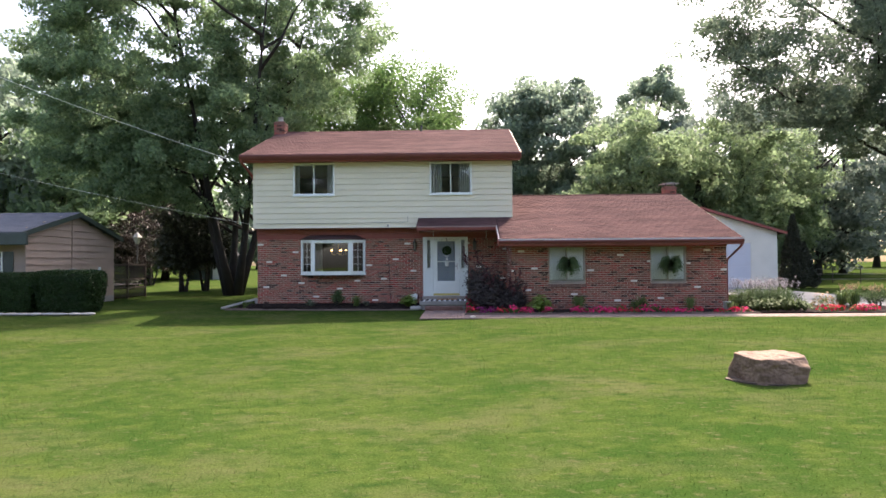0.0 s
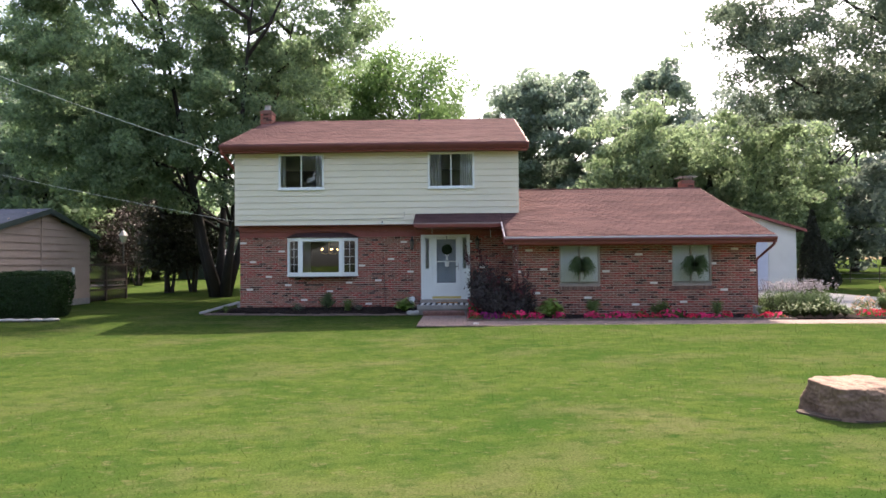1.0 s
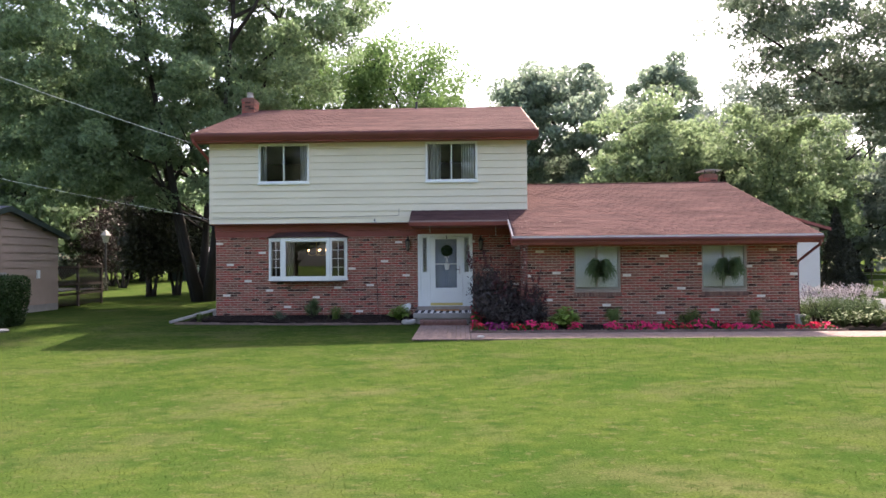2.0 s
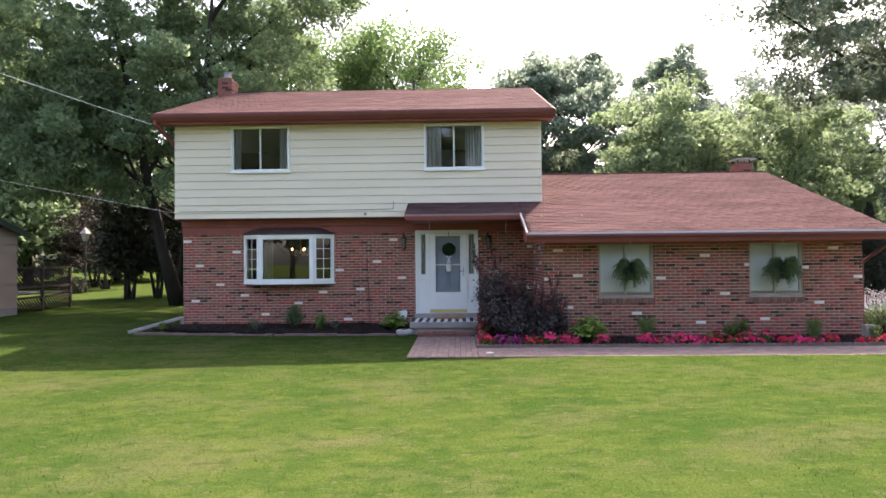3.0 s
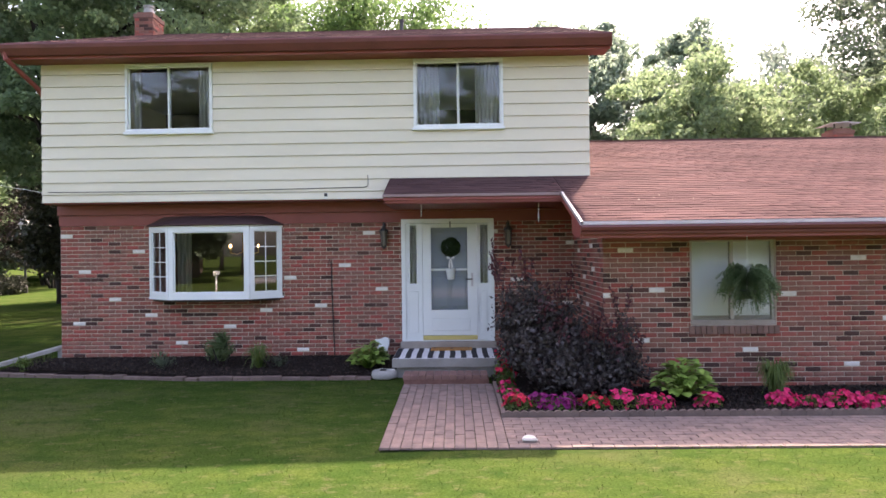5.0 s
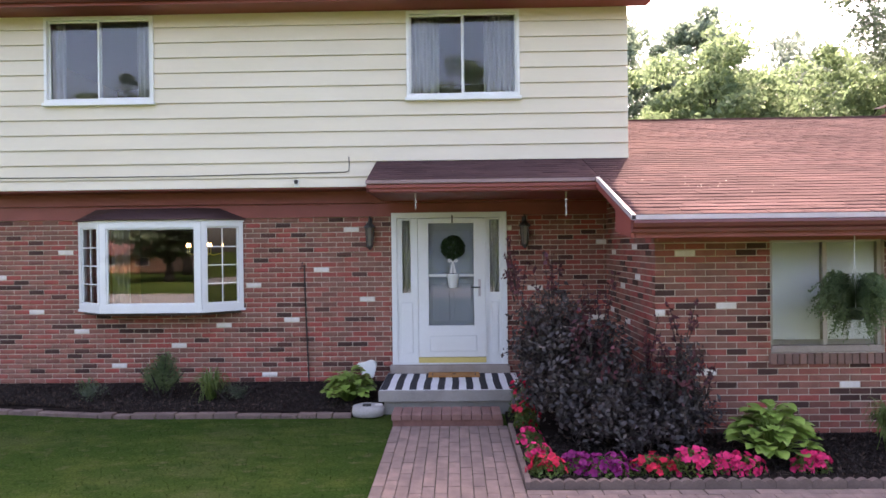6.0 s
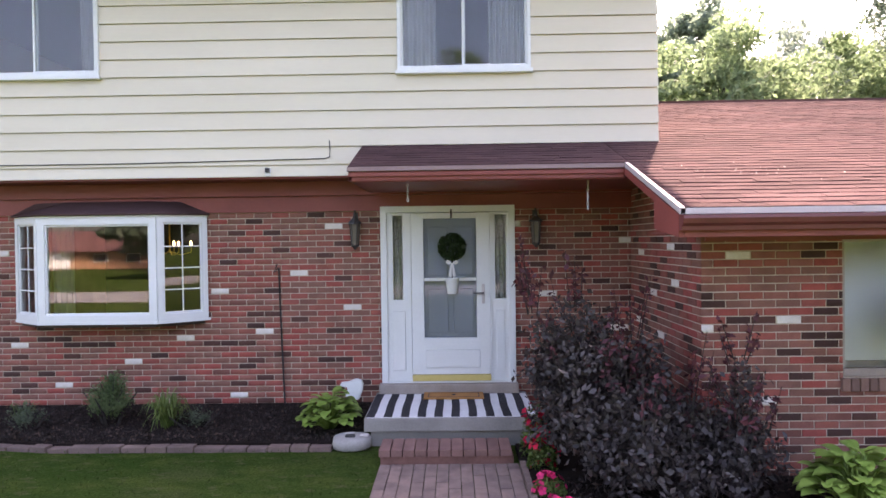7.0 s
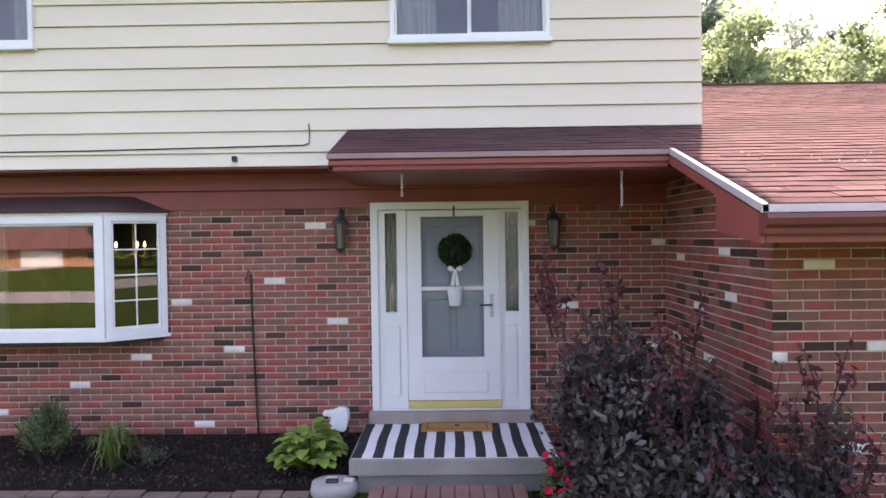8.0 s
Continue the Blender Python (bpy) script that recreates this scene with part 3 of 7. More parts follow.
# front wall of the ground floor
wall = part("wall", holed(WALL_L, JOG + 0.25, 0, 0.25, -0.3, 2.46, [BAY, DOOR]), "mortar", house, "red brick wall with scattered white and dark bricks")
FRONT_WHITE = [(-6.62, 2.23), (-5.41, 1.97), (-6.32, 1.63), (-5.81, 1.17), (-5.21, 0.9), (-6.42, 0.76), (-3.86, 0.7), (-4.68, 0.41), (-3.04, 0.96), (-2.66, 1.49), (-2.46, 0.28), (-1.33, 2.25), (-1.75, 1.71), (-1.12, 1.3), (-2.12, 1.03), (0.87, 2.24), (2.01, 2.04), (1.25, 1.42), (1.95, 1.0)]
FRONT_CELLS = face_cells(WALL_L, JOG, Z0, 35, lambda u, z: (u, 0.0, z), [BAY, DOOR], FRONT_WHITE)

# side and front walls of the wing
sb = bmesh.new()
prism(sb, [(WING_Y + 0.25, -0.3), (0, -0.3), (0, 2.79), (-0.9, 2.79), (-1.16, 2.74), (WING_Y + 0.25, 2.5)], "x", JOG, JOG + 0.25)
side = part("wall", sb, "mortar", house, "red brick return wall of the wing")
SIDE_CELLS = face_cells(0.0, -WING_Y + 0.01, Z0, 39, lambda u, z: (JOG, -u, z), (), [(0.5, 1.9), (0.85, 1.5), (1.45, 1.63), (0.4, 1.18), (1.0, 1.1), (1.3, 2.0)])
SIDE_CELLS = [c for c in SIDE_CELLS if c[0][2] < 2.275 + 0.351 * (c[0][1] + 2.86) - 0.11]
W1, W2 = (3.34, 4.50, 0.88, 2.06), (6.56, 7.68, 0.88, 2.06)
wing = part("wall", holed(JOG, WING_R, WING_Y, WING_Y + 0.25, -0.3, 2.12, [(w[0], w[1], w[2] - 0.12, w[3]) for w in (W1, W2)]), "mortar", house, "red brick wall of the low wing with scattered white bricks")
WING_WHITE = [(2.41, 1.91), (2.83, 1.38), (2.2, 1.3), (2.62, 0.71), (4.06, 0.57), (4.77, 1.32), (5.71, 1.78), (6.43, 1.59), (6.13, 0.99), (5.51, 0.31), (8.43, 1.89), (7.82, 1.49), (8.76, 1.3), (8.13, 0.77), (6.79, 0.42)]
WING_CELLS = face_cells(JOG - 0.012, WING_R, Z0, 30, lambda u, z: (u, WING_Y, z), [(w[0], w[1], w[2] - 0.12, w[3]) for w in (W1, W2)], WING_WHITE, half=0.105)

# the other outer walls, floors and ceilings
part("wall", boxes((WALL_L, WALL_L + 0.25, 0.25, BACK, -0.3, SID_B)), "brick_plain", house)
part("wall", boxes((WALL_L + 0.25, WING_R - 0.25, BACK - 0.25, BACK, -0.3, SID_B)), "brick_plain", house)
part("wall", boxes((WING_R - 0.25, WING_R, WING_Y + 0.25, 6.4, -0.3, 2.119)), "brick_plain", house)
gab = bmesh.new()
prism(gab, [(WING_Y, 2.12), (6.4, 2.12), (2.62, 3.98)], "x", WING_R - 0.25, WING_R)
part("gable", gab, "siding", house)
part("wall", boxes((JOG + 0.3, WING_R - 0.25, 6.15, 6.4, -0.3, 2.12)), "brick_plain", house)
for d in ((WALL_L + 0.25, JOG + 0.3, 0.25, BACK - 0.25, 0.2, 0.32), (JOG + 0.3, WING_R - 0.25, WING_Y + 0.25, 6.15, 0.2, 0.32)):
    part("floor", boxes(d), "wood", house)
part("ceiling", boxes((WALL_L + 0.02, SID_R - 0.02, -0.02, BACK - 0.25, 2.72, 2.80), (JOG + 0.3, WING_R - 0.3, WING_Y + 0.3, 6.1, 2.0, 2.06)), "white_paint", house)
# Inner walls added behind the windows, coloured dark so the rooms look unlit.
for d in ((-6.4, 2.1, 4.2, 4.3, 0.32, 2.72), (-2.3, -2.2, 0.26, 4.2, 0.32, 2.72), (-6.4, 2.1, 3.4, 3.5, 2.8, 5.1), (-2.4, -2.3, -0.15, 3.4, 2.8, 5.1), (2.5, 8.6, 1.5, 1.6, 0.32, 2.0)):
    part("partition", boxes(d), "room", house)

# upper storey
U1, U2 = (-5.26, -3.88, 3.97, 5.06), (-0.49, 0.91, 3.97, 5.06)
up = part("wall", holed(WALL_L, SID_R, SID_Y, SID_Y + 0.2, SID_B, SID_T, [U1, U2]), "siding", house, "cream painted lap siding")
PITCH = 0.199
k = 0
zb = SID_B - 0.01
first_board = True
while zb < SID_T - 0.03:
    lift = 0.13 if first_board else PITCH
    first_board = False
    zt = min(zb + lift + 0.012, SID_T)
    spans = [(WALL_L - 0.012, SID_R + 0.012)]
    for w in (U1, U2):
        if zb + 0.06 < w[3] and zb + lift - 0.02 > w[2]:
            spans = [s for lo, hi in spans for s in ((lo, min(hi, w[0])), (max(lo, w[1]), hi)) if s[1] - s[0] > 0.05]
    for lo, hi in spans:
        bm = bmesh.new()
        prism(bm, [(SID_Y - 0.004, zb), (SID_Y - 0.03, zb), (SID_Y - 0.03, zb + 0.006), (SID_Y - 0.012, zt - 0.02), (SID_Y - 0.004, zt - 0.02)], "x", lo, hi)
        part("siding_board", bm, "siding", up)
    zb += lift
for x0, x1 in ((WALL_L, WALL_L + 0.2), (SID_R - 0.2, SID_R)):
    bm = bmesh.new()
    prism(bm, [(SID_Y + 0.2, SID_B), (BACK, SID_B), (BACK, SID_T), (4.0, 6.9), (SID_Y + 0.2, SID_T)], "x", x0, x1)
    part("wall", bm, "siding", house)
part("wall", boxes((WALL_L + 0.2, SID_R - 0.2, BACK - 0.2, BACK, SID_B, SID_T)), "siding", house)
part("ceiling", boxes((WALL_L + 0.2, SID_R - 0.2, SID_Y + 0.2, BACK - 0.2, 5.12, 5.2)), "white_paint", house)
# jetty soffit, the red boards under it
part("soffit", boxes((WALL_L, SID_R, SID_Y + 0.002, 0.25, SID_B - 0.03, SID_B - 0.002)), "red_trim", house, "red-brown painted soffit")
part("frieze_board", boxes((WALL_L - 0.01, JOG, -0.03, -0.002, 2.435, 2.62), bevel=0.004), "red_trim", house, "red-brown painted board")
part("frieze_board", boxes((WALL_L - 0.01, JOG, -0.075, -0.002, 2.622, 2.788), bevel=0.004), "red_trim", house)
part("brick_ledge", boxes((WALL_L, JOG, 0.0, 0.25, 2.46, 2.79)), "mortar", house)


# ---- roofs ----
def roof_slope(parent, x0, x1, ye, ze, yr, zr, allowed, near, tile=0.305, step=0.118, limit=300, rows=(0, 999), tip=2.9, butt=0.011):
    """Courses of shingle tabs on a slope that rises from (ye, ze) to (yr, zr)."""
    run = Vector((0, yr - ye, zr - ze))
    length, run = run.length, run.normalized()
    up_n = Vector((1, 0, 0)).cross(run)
    turn = Matrix((Vector((1, 0, 0)), -up_n, run)).transposed() @ Euler((radians(-tip), 0, 0)).to_matrix()
    cells = []
    for k in range(max(0, rows[0]), min(rows[1], int(length / step) + 1)):
        d = k * step
        off = tile * ((0.0, 0.5, 0.25, 0.75)[k % 4])
        n = int((x1 - x0) / tile) + 2
        for i in range(n):
            a, b = x0 - off + i * tile, x0 - off + (i + 1) * tile
            c, e = max(a, x0), min(b, x1)
            if e - c < 0.04:
                continue
            p = Vector(((c + e) / 2, ye, ze)) + run * (d + step * 0.5) + up_n * 0.006
            if allowed(p.x, p.y):
                cells.append((tuple(p), e - c - 0.0015, step + 0.02, None))
    pieces("shingle", cells, parent, "shingle_single", "shingle_joined", near, (tile - 0.0015, step + 0.02), turn, limit, proud=butt, chamfer=0.0015)


RX0, RX1, EY, EZ, RY, RZ = -7.04, 2.60, -0.86, 5.32, 4.0, 7.12
bm = bmesh.new()
prism(bm, [(EY, EZ - 0.03), (EY, EZ), (RY, RZ), (2 * RY - EY, EZ), (2 * RY - EY, EZ - 0.03), (RY, RZ - 0.16)], "x", RX0, RX1)
roof = part("roof", bm, "roof_deck", house, "weathered red-brown asphalt shingle roof")
MAIN_ROOF = (roof, RX0, RX1, EY - 0.02, EZ + 0.004, RY, RZ, lambda x, y: True, lambda c: abs(c[1] + 0.9) * 3 + abs(c[0] + 1))
part("roof_back", boxes((RX0, RX1, RY, RY + 0.12, RZ - 0.02, RZ + 0.022)), "shingle_joined", roof)
part("fascia", boxes((RX0, RX1, EY + 0.002, EY + 0.03, EZ - 0.24, EZ - 0.034), bevel=0.004), "red_trim", house)
part("soffit", boxes((RX0, RX1, EY + 0.03, SID_Y - 0.004, EZ - 0.215, EZ - 0.19)), "red_trim", house)
bm = bmesh.new()
prism(bm, [(EY - 0.004, EZ - 0.035), (EY - 0.125, EZ - 0.02), (EY - 0.13, EZ - 0.045), (EY - 0.118, EZ - 0.1), (EY - 0.09, EZ - 0.15), (EY - 0.06, EZ - 0.2), (EY - 0.004, EZ - 0.2), (EY - 0.006, EZ - 0.06)], "x", RX0, RX1)
part("gutter", bm, "gutter", house, "dark red-brown metal gutter")
for x in (RX0, RX1):
    bm = bmesh.new()
    s = 0.03 if x > 0 else -0.03
    prism(bm, [(EY, EZ - 0.2), (EY, EZ - 0.004), (RY, RZ - 0.004), (2 * RY - EY, EZ - 0.004), (2 * RY - EY, EZ - 0.2), (RY, RZ - 0.2)], "x", min(x, x + s), max(x, x + s))
    part("rake_board", bm, "red_trim", house)
bm = bmesh.new()
tube(bm, [(-6.98, EY - 0.06, EZ - 0.14), (-6.98, EY - 0.05, EZ - 0.24), (-6.80, SID_Y + 0.05, 4.72), (-6.76, SID_Y + 0.12, 4.6), (-6.745, 0.6, 4.4), (-6.745, 0.9, 4.3), (-6.745, 0.9, 0.15)], 0.04, 8)
part("downspout", bm, "red_trim", house)
bm = bmesh.new()
lathe(bm, [(0.1, -0.1), (0.06, 0.02), (0.042, 0.04), (0.042, 0.26), (0.055, 0.26), (0.055, 0.3)], (-1.05, 3.75, 6.98), 12)
tube(bm, [(-1.02, 3.78, 7.0), (-1.02, 3.78, 7.46)], 0.008, 6)
part("vent_pipe", bm, "dark_metal", house)

# wing roof with the porch roof in one slope
WE, SL = (-2.86, 2.275), 0.351
WRX, WRY = 9.15, 2.62
PX0, PY = -0.93, -1.42


def wing_z(y):
    return WE[1] + SL * (y - WE[0])


bm = bmesh.new()
T = 0.09
prism(bm, [(WE[0], wing_z(WE[0]) - 0.03), (WE[0], wing_z(WE[0])), (WRY, wing_z(WRY)), (2 * WRY - WE[0], wing_z(WE[0])), (2 * WRY - WE[0], wing_z(WE[0]) - 0.03), (WRY, wing_z(WRY) - T)], "x", SID_R + 0.015, WRX)
prism(bm, [(WE[0], wing_z(WE[0]) - 0.03), (WE[0], wing_z(WE[0])), (SID_Y - 0.03, wing_z(SID_Y - 0.03)), (SID_Y - 0.03, wing_z(SID_Y - 0.03) - T)], "x", 1.72, SID_R + 0.015)
prism(bm, [(PY, wing_z(PY) - 0.03), (PY, wing_z(PY)), (SID_Y - 0.03, wing_z(SID_Y - 0.03)), (SID_Y - 0.03, wing_z(SID_Y - 0.03) - T)], "x", PX0, 1.72)
wroof = part("roof", bm, "roof_deck", house, "red-brown asphalt shingle roof of the wing and porch")
near_jog = lambda c: abs(c[1] + 1.6) + abs(c[0] - 2.2) * 0.7
WING_ROOFS = [(wroof, SID_R + 0.016, WRX, WE[0] - 0.02, WE[1] + 0.002, WRY, wing_z(WRY), lambda x, y: True, near_jog, 0.305, 0.118, 60, (22, 999)), (wroof, 1.738, WRX, WE[0] - 0.02, WE[1] + 0.002, WRY, wing_z(WRY), lambda x, y: True, near_jog, 0.305, 0.118, 180, (0, 22)), (wroof, PX0, 1.734, PY - 0.02, wing_z(PY) + 0.002, SID_Y - 0.1, wing_z(SID_Y - 0.1), lambda x, y: True, near_jog, 0.305, 0.118, 60)]
part("ridge_cap", boxes((SID_R + 0.02, WRX, WRY - 0.1, WRY + 0.1, wing_z(WRY) - 0.04, wing_z(WRY) + 0.018), bevel=0.008), "shingle_joined", wroof)
# drip edges of bare metal, fascia boards and soffits
ze = wing_z(WE[0])
part("drip_edge", boxes((1.70, WRX + 0.02, WE[0] - 0.035, WE[0] - 0.004, ze - 0.034, ze + 0.012), bevel=0.004), "flashing", house, "bright metal drip edge")
bm = bmesh.new()
prism(bm, [(WE[0] - 0.035, ze - 0.034), (WE[0] - 0.035, ze + 0.014), (PY - 0.03, wing_z(PY) + 0.014), (PY - 0.03, wing_z(PY) - 0.034)], "x", 1.698, 1.735)
part("drip_edge", bm, "flashing", house)
zp = wing_z(PY)
part("drip_edge", boxes((PX0 - 0.01, 1.697, PY - 0.04, PY - 0.004, zp - 0.036, zp + 0.006), bevel=0.004), "dull_flashing", house, "dull pinkish metal drip edge")
part("fascia", boxes((1.74, WRX, WE[0] + 0.002, WE[0] + 0.03, ze - 0.2, ze - 0.036), bevel=0.003), "red_trim", house)
bm = bmesh.new()
prism(bm, [(WE[0] - 0.002, ze - 0.04), (WE[0] - 0.095, ze - 0.04), (WE[0] - 0.1, ze - 0.065), (WE[0] - 0.085, ze - 0.1), (WE[0] - 0.06, ze - 0.12), (WE[0] - 0.055, ze - 0.15), (WE[0] - 0.002, ze - 0.15)], "x", 1.70, WRX)
part("gutter", bm, "gutter", house)
part("fascia", boxes((PX0, 1.70, PY, PY + 0.03, zp - 0.125, zp - 0.032), bevel=0.003), "red_trim", house)
part("fascia", boxes((PX0, 1.70, PY - 0.025, PY - 0.001, zp - 0.085, zp - 0.047), bevel=0.003), "red_trim", house)
# slim rake board, and the boxed return at the eave's end
bm = bmesh.new()
prism(bm, [(-2.3, wing_z(-2.3) - 0.1), (-2.3, wing_z(-2.3) - 0.036), (PY, zp - 0.036), (PY, zp - 0.1)], "x", 1.70, 1.73)
part("rake_board", bm, "red_trim", house)
bm = bmesh.new()
prism(bm, [(WE[0] + 0.002, ze - 0.2), (WE[0] + 0.002, ze - 0.036), (-2.3, wing_z(-2.3) - 0.036), (-2.3, ze - 0.12), (-2.32, ze - 0.13)], "x", 1.70, 1.735)
part("eave_return", bm, "red_trim", house, "red-brown boxed end of the eave")
bm = bmesh.new()
prism(bm, [(PY, zp - 0.12), (PY, zp - 0.034), (SID_Y - 0.03, wing_z(SID_Y) - 0.06), (SID_Y - 0.03, zp - 0.12)], "x", PX0, PX0 + 0.03)
part("rake_board", bm, "red_trim", house)
part("soffit", boxes((1.736, WRX, WE[0] + 0.03, WING_Y - 0.002, ze - 0.17, ze - 0.15)), "red_trim", house)
bm = bmesh.new()
prism(bm, [(-2.3, wing_z(-2.3) - 0.1), (-2.3, wing_z(-2.3) - 0.08), (PY, zp - 0.08), (PY, zp - 0.1)], "x", 1.731, JOG - 0.002)
part("soffit", bm, "red_trim", house)
part("porch_ceiling", boxes((PX0 + 0.03, JOG - 0.002, PY + 0.03, -0.078, 2.645, 2.655)), "red_trim", house, "red-brown painted porch ceiling")
part("frieze_board", boxes((JOG + 0.02, WING_R, WING_Y - 0.035, WING_Y - 0.012, 2.04, 2.125)), "red_trim", house)
for x in (WRX,):
    bm = bmesh.new()
    prism(bm, [(WE[0], ze - 0.2), (WE[0], ze - 0.004), (WRY, wing_z(WRY) - 0.004), (2 * WRY - WE[0], ze - 0.004), (2 * WRY - WE[0], ze - 0.2), (WRY, wing_z(WRY) - 0.2)], "x", x, x + 0.03)
    part("rake_board", bm, "red_trim", house)
bm = bmesh.new()
tube(bm, [(9.08, WE[0] - 0.05, ze - 0.15), (9.08, WE[0] - 0.04, ze - 0.24), (9.0, WING_Y + 0.06, 1.62), (9.0, WING_Y + 0.1, 1.5), (9.0, WING_Y + 0.1, 0.1)], 0.035, 8)
part("downspout", bm, "gutter", house)


# ---- chimneys ----
def chimney(x0, x1, y0, y1, z0, z1, label):
    c = part("chimney", boxes((x0, x1, y0, y1, z0, z1 - 0.14), (x0 - 0.02, x1 + 0.02, y0 - 0.02, y1 + 0.02, z1 - 0.14, z1 - 0.05), (x0 + 0.03, x1 - 0.03, y0 + 0.03, y1 - 0.03, z1 - 0.05, z1)), "brick_plain", house, label)
    cells = []
    for u0, u1, place, turn in ((x0, x1, lambda u, z: (u, y0, z), None), (y0, y1, lambda u, z: (x0, y0 + y1 - u, z), "l"), (y0, y1, lambda u, z: (x1, u, z), "r")):
        t = {None: None, "l": Matrix.Rotation(radians(-90), 3, "Z"), "r": Matrix.Rotation(radians(90), 3, "Z")}[turn]
        top = z1 - 0.15
        n = min(16, int((top - z0) / COURSE))
        cells = face_cells(u0, u1, top - n * COURSE, n, place)
        pieces("brick", cells, c, "brick_single", "brick_joined", lambda p: 0, (0.1995, COURSE - 0.0105), t, limit=40)
    return c


ch = chimney(-7.12, -6.7, 3.45, 3.98, 0.0, 7.47, "brick chimney with a stepped top and clay pot")
bm = bmesh.new()
lathe(bm, [(0.15, 0), (0.13, 0.02), (0.1, 0.16), (0.12, 0.17), (0.12, 0.21), (0.08, 0.21), (0.08, 0.05)], (-6.91, 3.7, 7.47), 14)
part("chimney_pot", bm, "grey_stone", ch)
ch = chimney(9.15, 9.62, 4.4, 4.85, 0.0, 4.74, "brick chimney with a flat metal rain cap")
part("chimney_cap", prism(bmesh.new(), [(9.04, 4.835), (9.39, 4.86), (9.73, 4.835), (9.73, 4.85), (9.39, 4.88), (9.04, 4.85)], "y", 4.3, 4.95), "flashing", ch, "pale metal rain cap")
for px, py in ((9.18, 4.43), (9.56, 4.43), (9.18, 4.79), (9.56, 4.79)):
    part("cap_leg", boxes((px, px + 0.03, py, py + 0.03, 4.735, 4.85)), "dark_metal", ch)


# pale litter lying on the wing roof near the valley
r_l = np.random.default_rng(17)
lx, ly = r_l.normal(2.85, 0.3, 30), r_l.normal(-1.8, 0.15, 30)
v, f = leaf_quads(np.stack([lx, ly, WE[1] + SL * (ly - WE[0]) + 0.022], -1), 0.028, r_l, 0.0, 0.6)
tagged(raw("leaf_litter", v, f, "white_stone", None, "stuff"), "pale dry flakes lying on the wing roof", "litter")


# ---- trees ----
tree("maple_tree", "large many-stemmed maple with a dense dark green crown beside the house", (-11.2, 10.0, 0), 20.5, 9.5, 0.27, "leaf_maple", 720, 235000, 0.18, stems=5, bare=0.2, seed=3, clump_size=0.84, limbs_seen=34,
     lobes=[(-0.42, 0, 0.64, 0.72, 0.6, 0.37), (-0.85, 0, 0.48, 0.36, 0.4, 0.2), (0.46, 0.1, 0.7, 0.36, 0.45, 0.31), (-0.5, -0.1, 0.36, 0.44, 0.4, 0.15), (0.0, -0.2, 0.42, 0.42, 0.35, 0.14), (-0.12, -0.3, 0.31, 0.5, 0.3, 0.1)])
tree("walnut_tree", "bright green broadleaf tree rising behind the house roof", (-2.8, 21.0, 0), 15.6, 4.6, 0.3, "leaf_bright", 190, 60000, 0.2, bare=0.3, seed=5, clump_size=1.25)
tree("walnut_tree", "bright green broadleaf tree rising behind the house roof", (-9.5, 22.0, 0), 15.5, 5.0, 0.3, "leaf_bright", 190, 60000, 0.2, bare=0.3, seed=6, clump_size=1.25)
tree("ash_tree", "tall tree in the distance behind the wing, greyed for haze", (9.4, 38.0, 0.2), 19.6, 7.3, 0.4, "leaf_haze_grey", 330, 90000, 0.38, bare=0.15, seed=8, clump_size=1.25, lobes=[(0, 0, 0.62, 0.95, 0.9, 0.36), (0, 0, 0.32, 0.95, 0.9, 0.26)])
tree("oak_tree", "far dark green tree standing above the nearer trees", (25.5, 58.0, 0.4), 27.0, 5.4, 0.45, "leaf_haze_grey", 150, 36000, 0.5, bare=0.3, seed=9, clump_size=1.5, lobes=[(0, 0, 0.72, 0.9, 0.9, 0.25), (0, 0, 0.42, 1.25, 1, 0.3)])
for i, (x, y, h, s, m) in enumerate(((13.4, 24, 12.7, 4.8, "leaf_yellow"), (20.0, 26, 12.6, 5.4, "leaf_yellow"), (25.5, 30, 11.6, 5.2, "leaf_yellow"), (17.5, 31, 12.0, 4.8, "leaf_bright"), (14.2, 29, 10.5, 3.8, "leaf_bright"))):
    tree("locust_tree", "light yellow-green tree with airy foliage behind the wing", (x, y, 0), h, s, 0.26, m, 210, 39000, 0.285, stems=2, bare=0.15, seed=20 + i, flat=0.5, clump_size=1.15, lobes=[(0, 0, 0.6, 0.9, 0.9, 0.42), (0.4, 0.1, 0.4, 0.6, 0.6, 0.3), (-0.4, -0.1, 0.35, 0.6, 0.6, 0.3)])
tree("elm_tree", "tall tree with spreading dark branches reaching over the yard", (29.0, 17.0, 0), 25.0, 13.5, 0.5, "leaf_dark", 480, 155000, 0.222, bare=0.3, seed=31, clump_size=1.15, limbs_seen=34,
     lobes=[(-0.48, 0, 0.64, 0.55, 0.5, 0.27), (-0.25, 0, 0.44, 0.38, 0.4, 0.1), (0.3, 0, 0.78, 0.5, 0.6, 0.2)])
# woods that close the view
r_w = random.Random(4)
for i in range(34):
    a = -78 + 156 * i / 33
    d = r_w.uniform(78, 108)
    x, y = d * math.sin(radians(a)), d * math.cos(radians(a))
    if abs(x) < 30 and y < 70:
        y = 85
    h = r_w.uniform(13, 19)
    tree("woodland_tree", "distant tree in the wood at the back of the yards", (x, y, float(ground_z(x, y))), h, r_w.uniform(5.5, 8), 0.4, ("leaf_haze_grey", "leaf_maple", "leaf_bright", "leaf_haze_grey")[i % 4], 70, 3400 if abs(a) < 48 else 1200, 1.1, bare=0.1, seed=50 + i, clump_size=2.0, group="wood", limbs_seen=10, lobes=[(0, 0, 0.55, 1, 1, 0.46), (0, 0, 0.28, 0.9, 0.9, 0.24)])
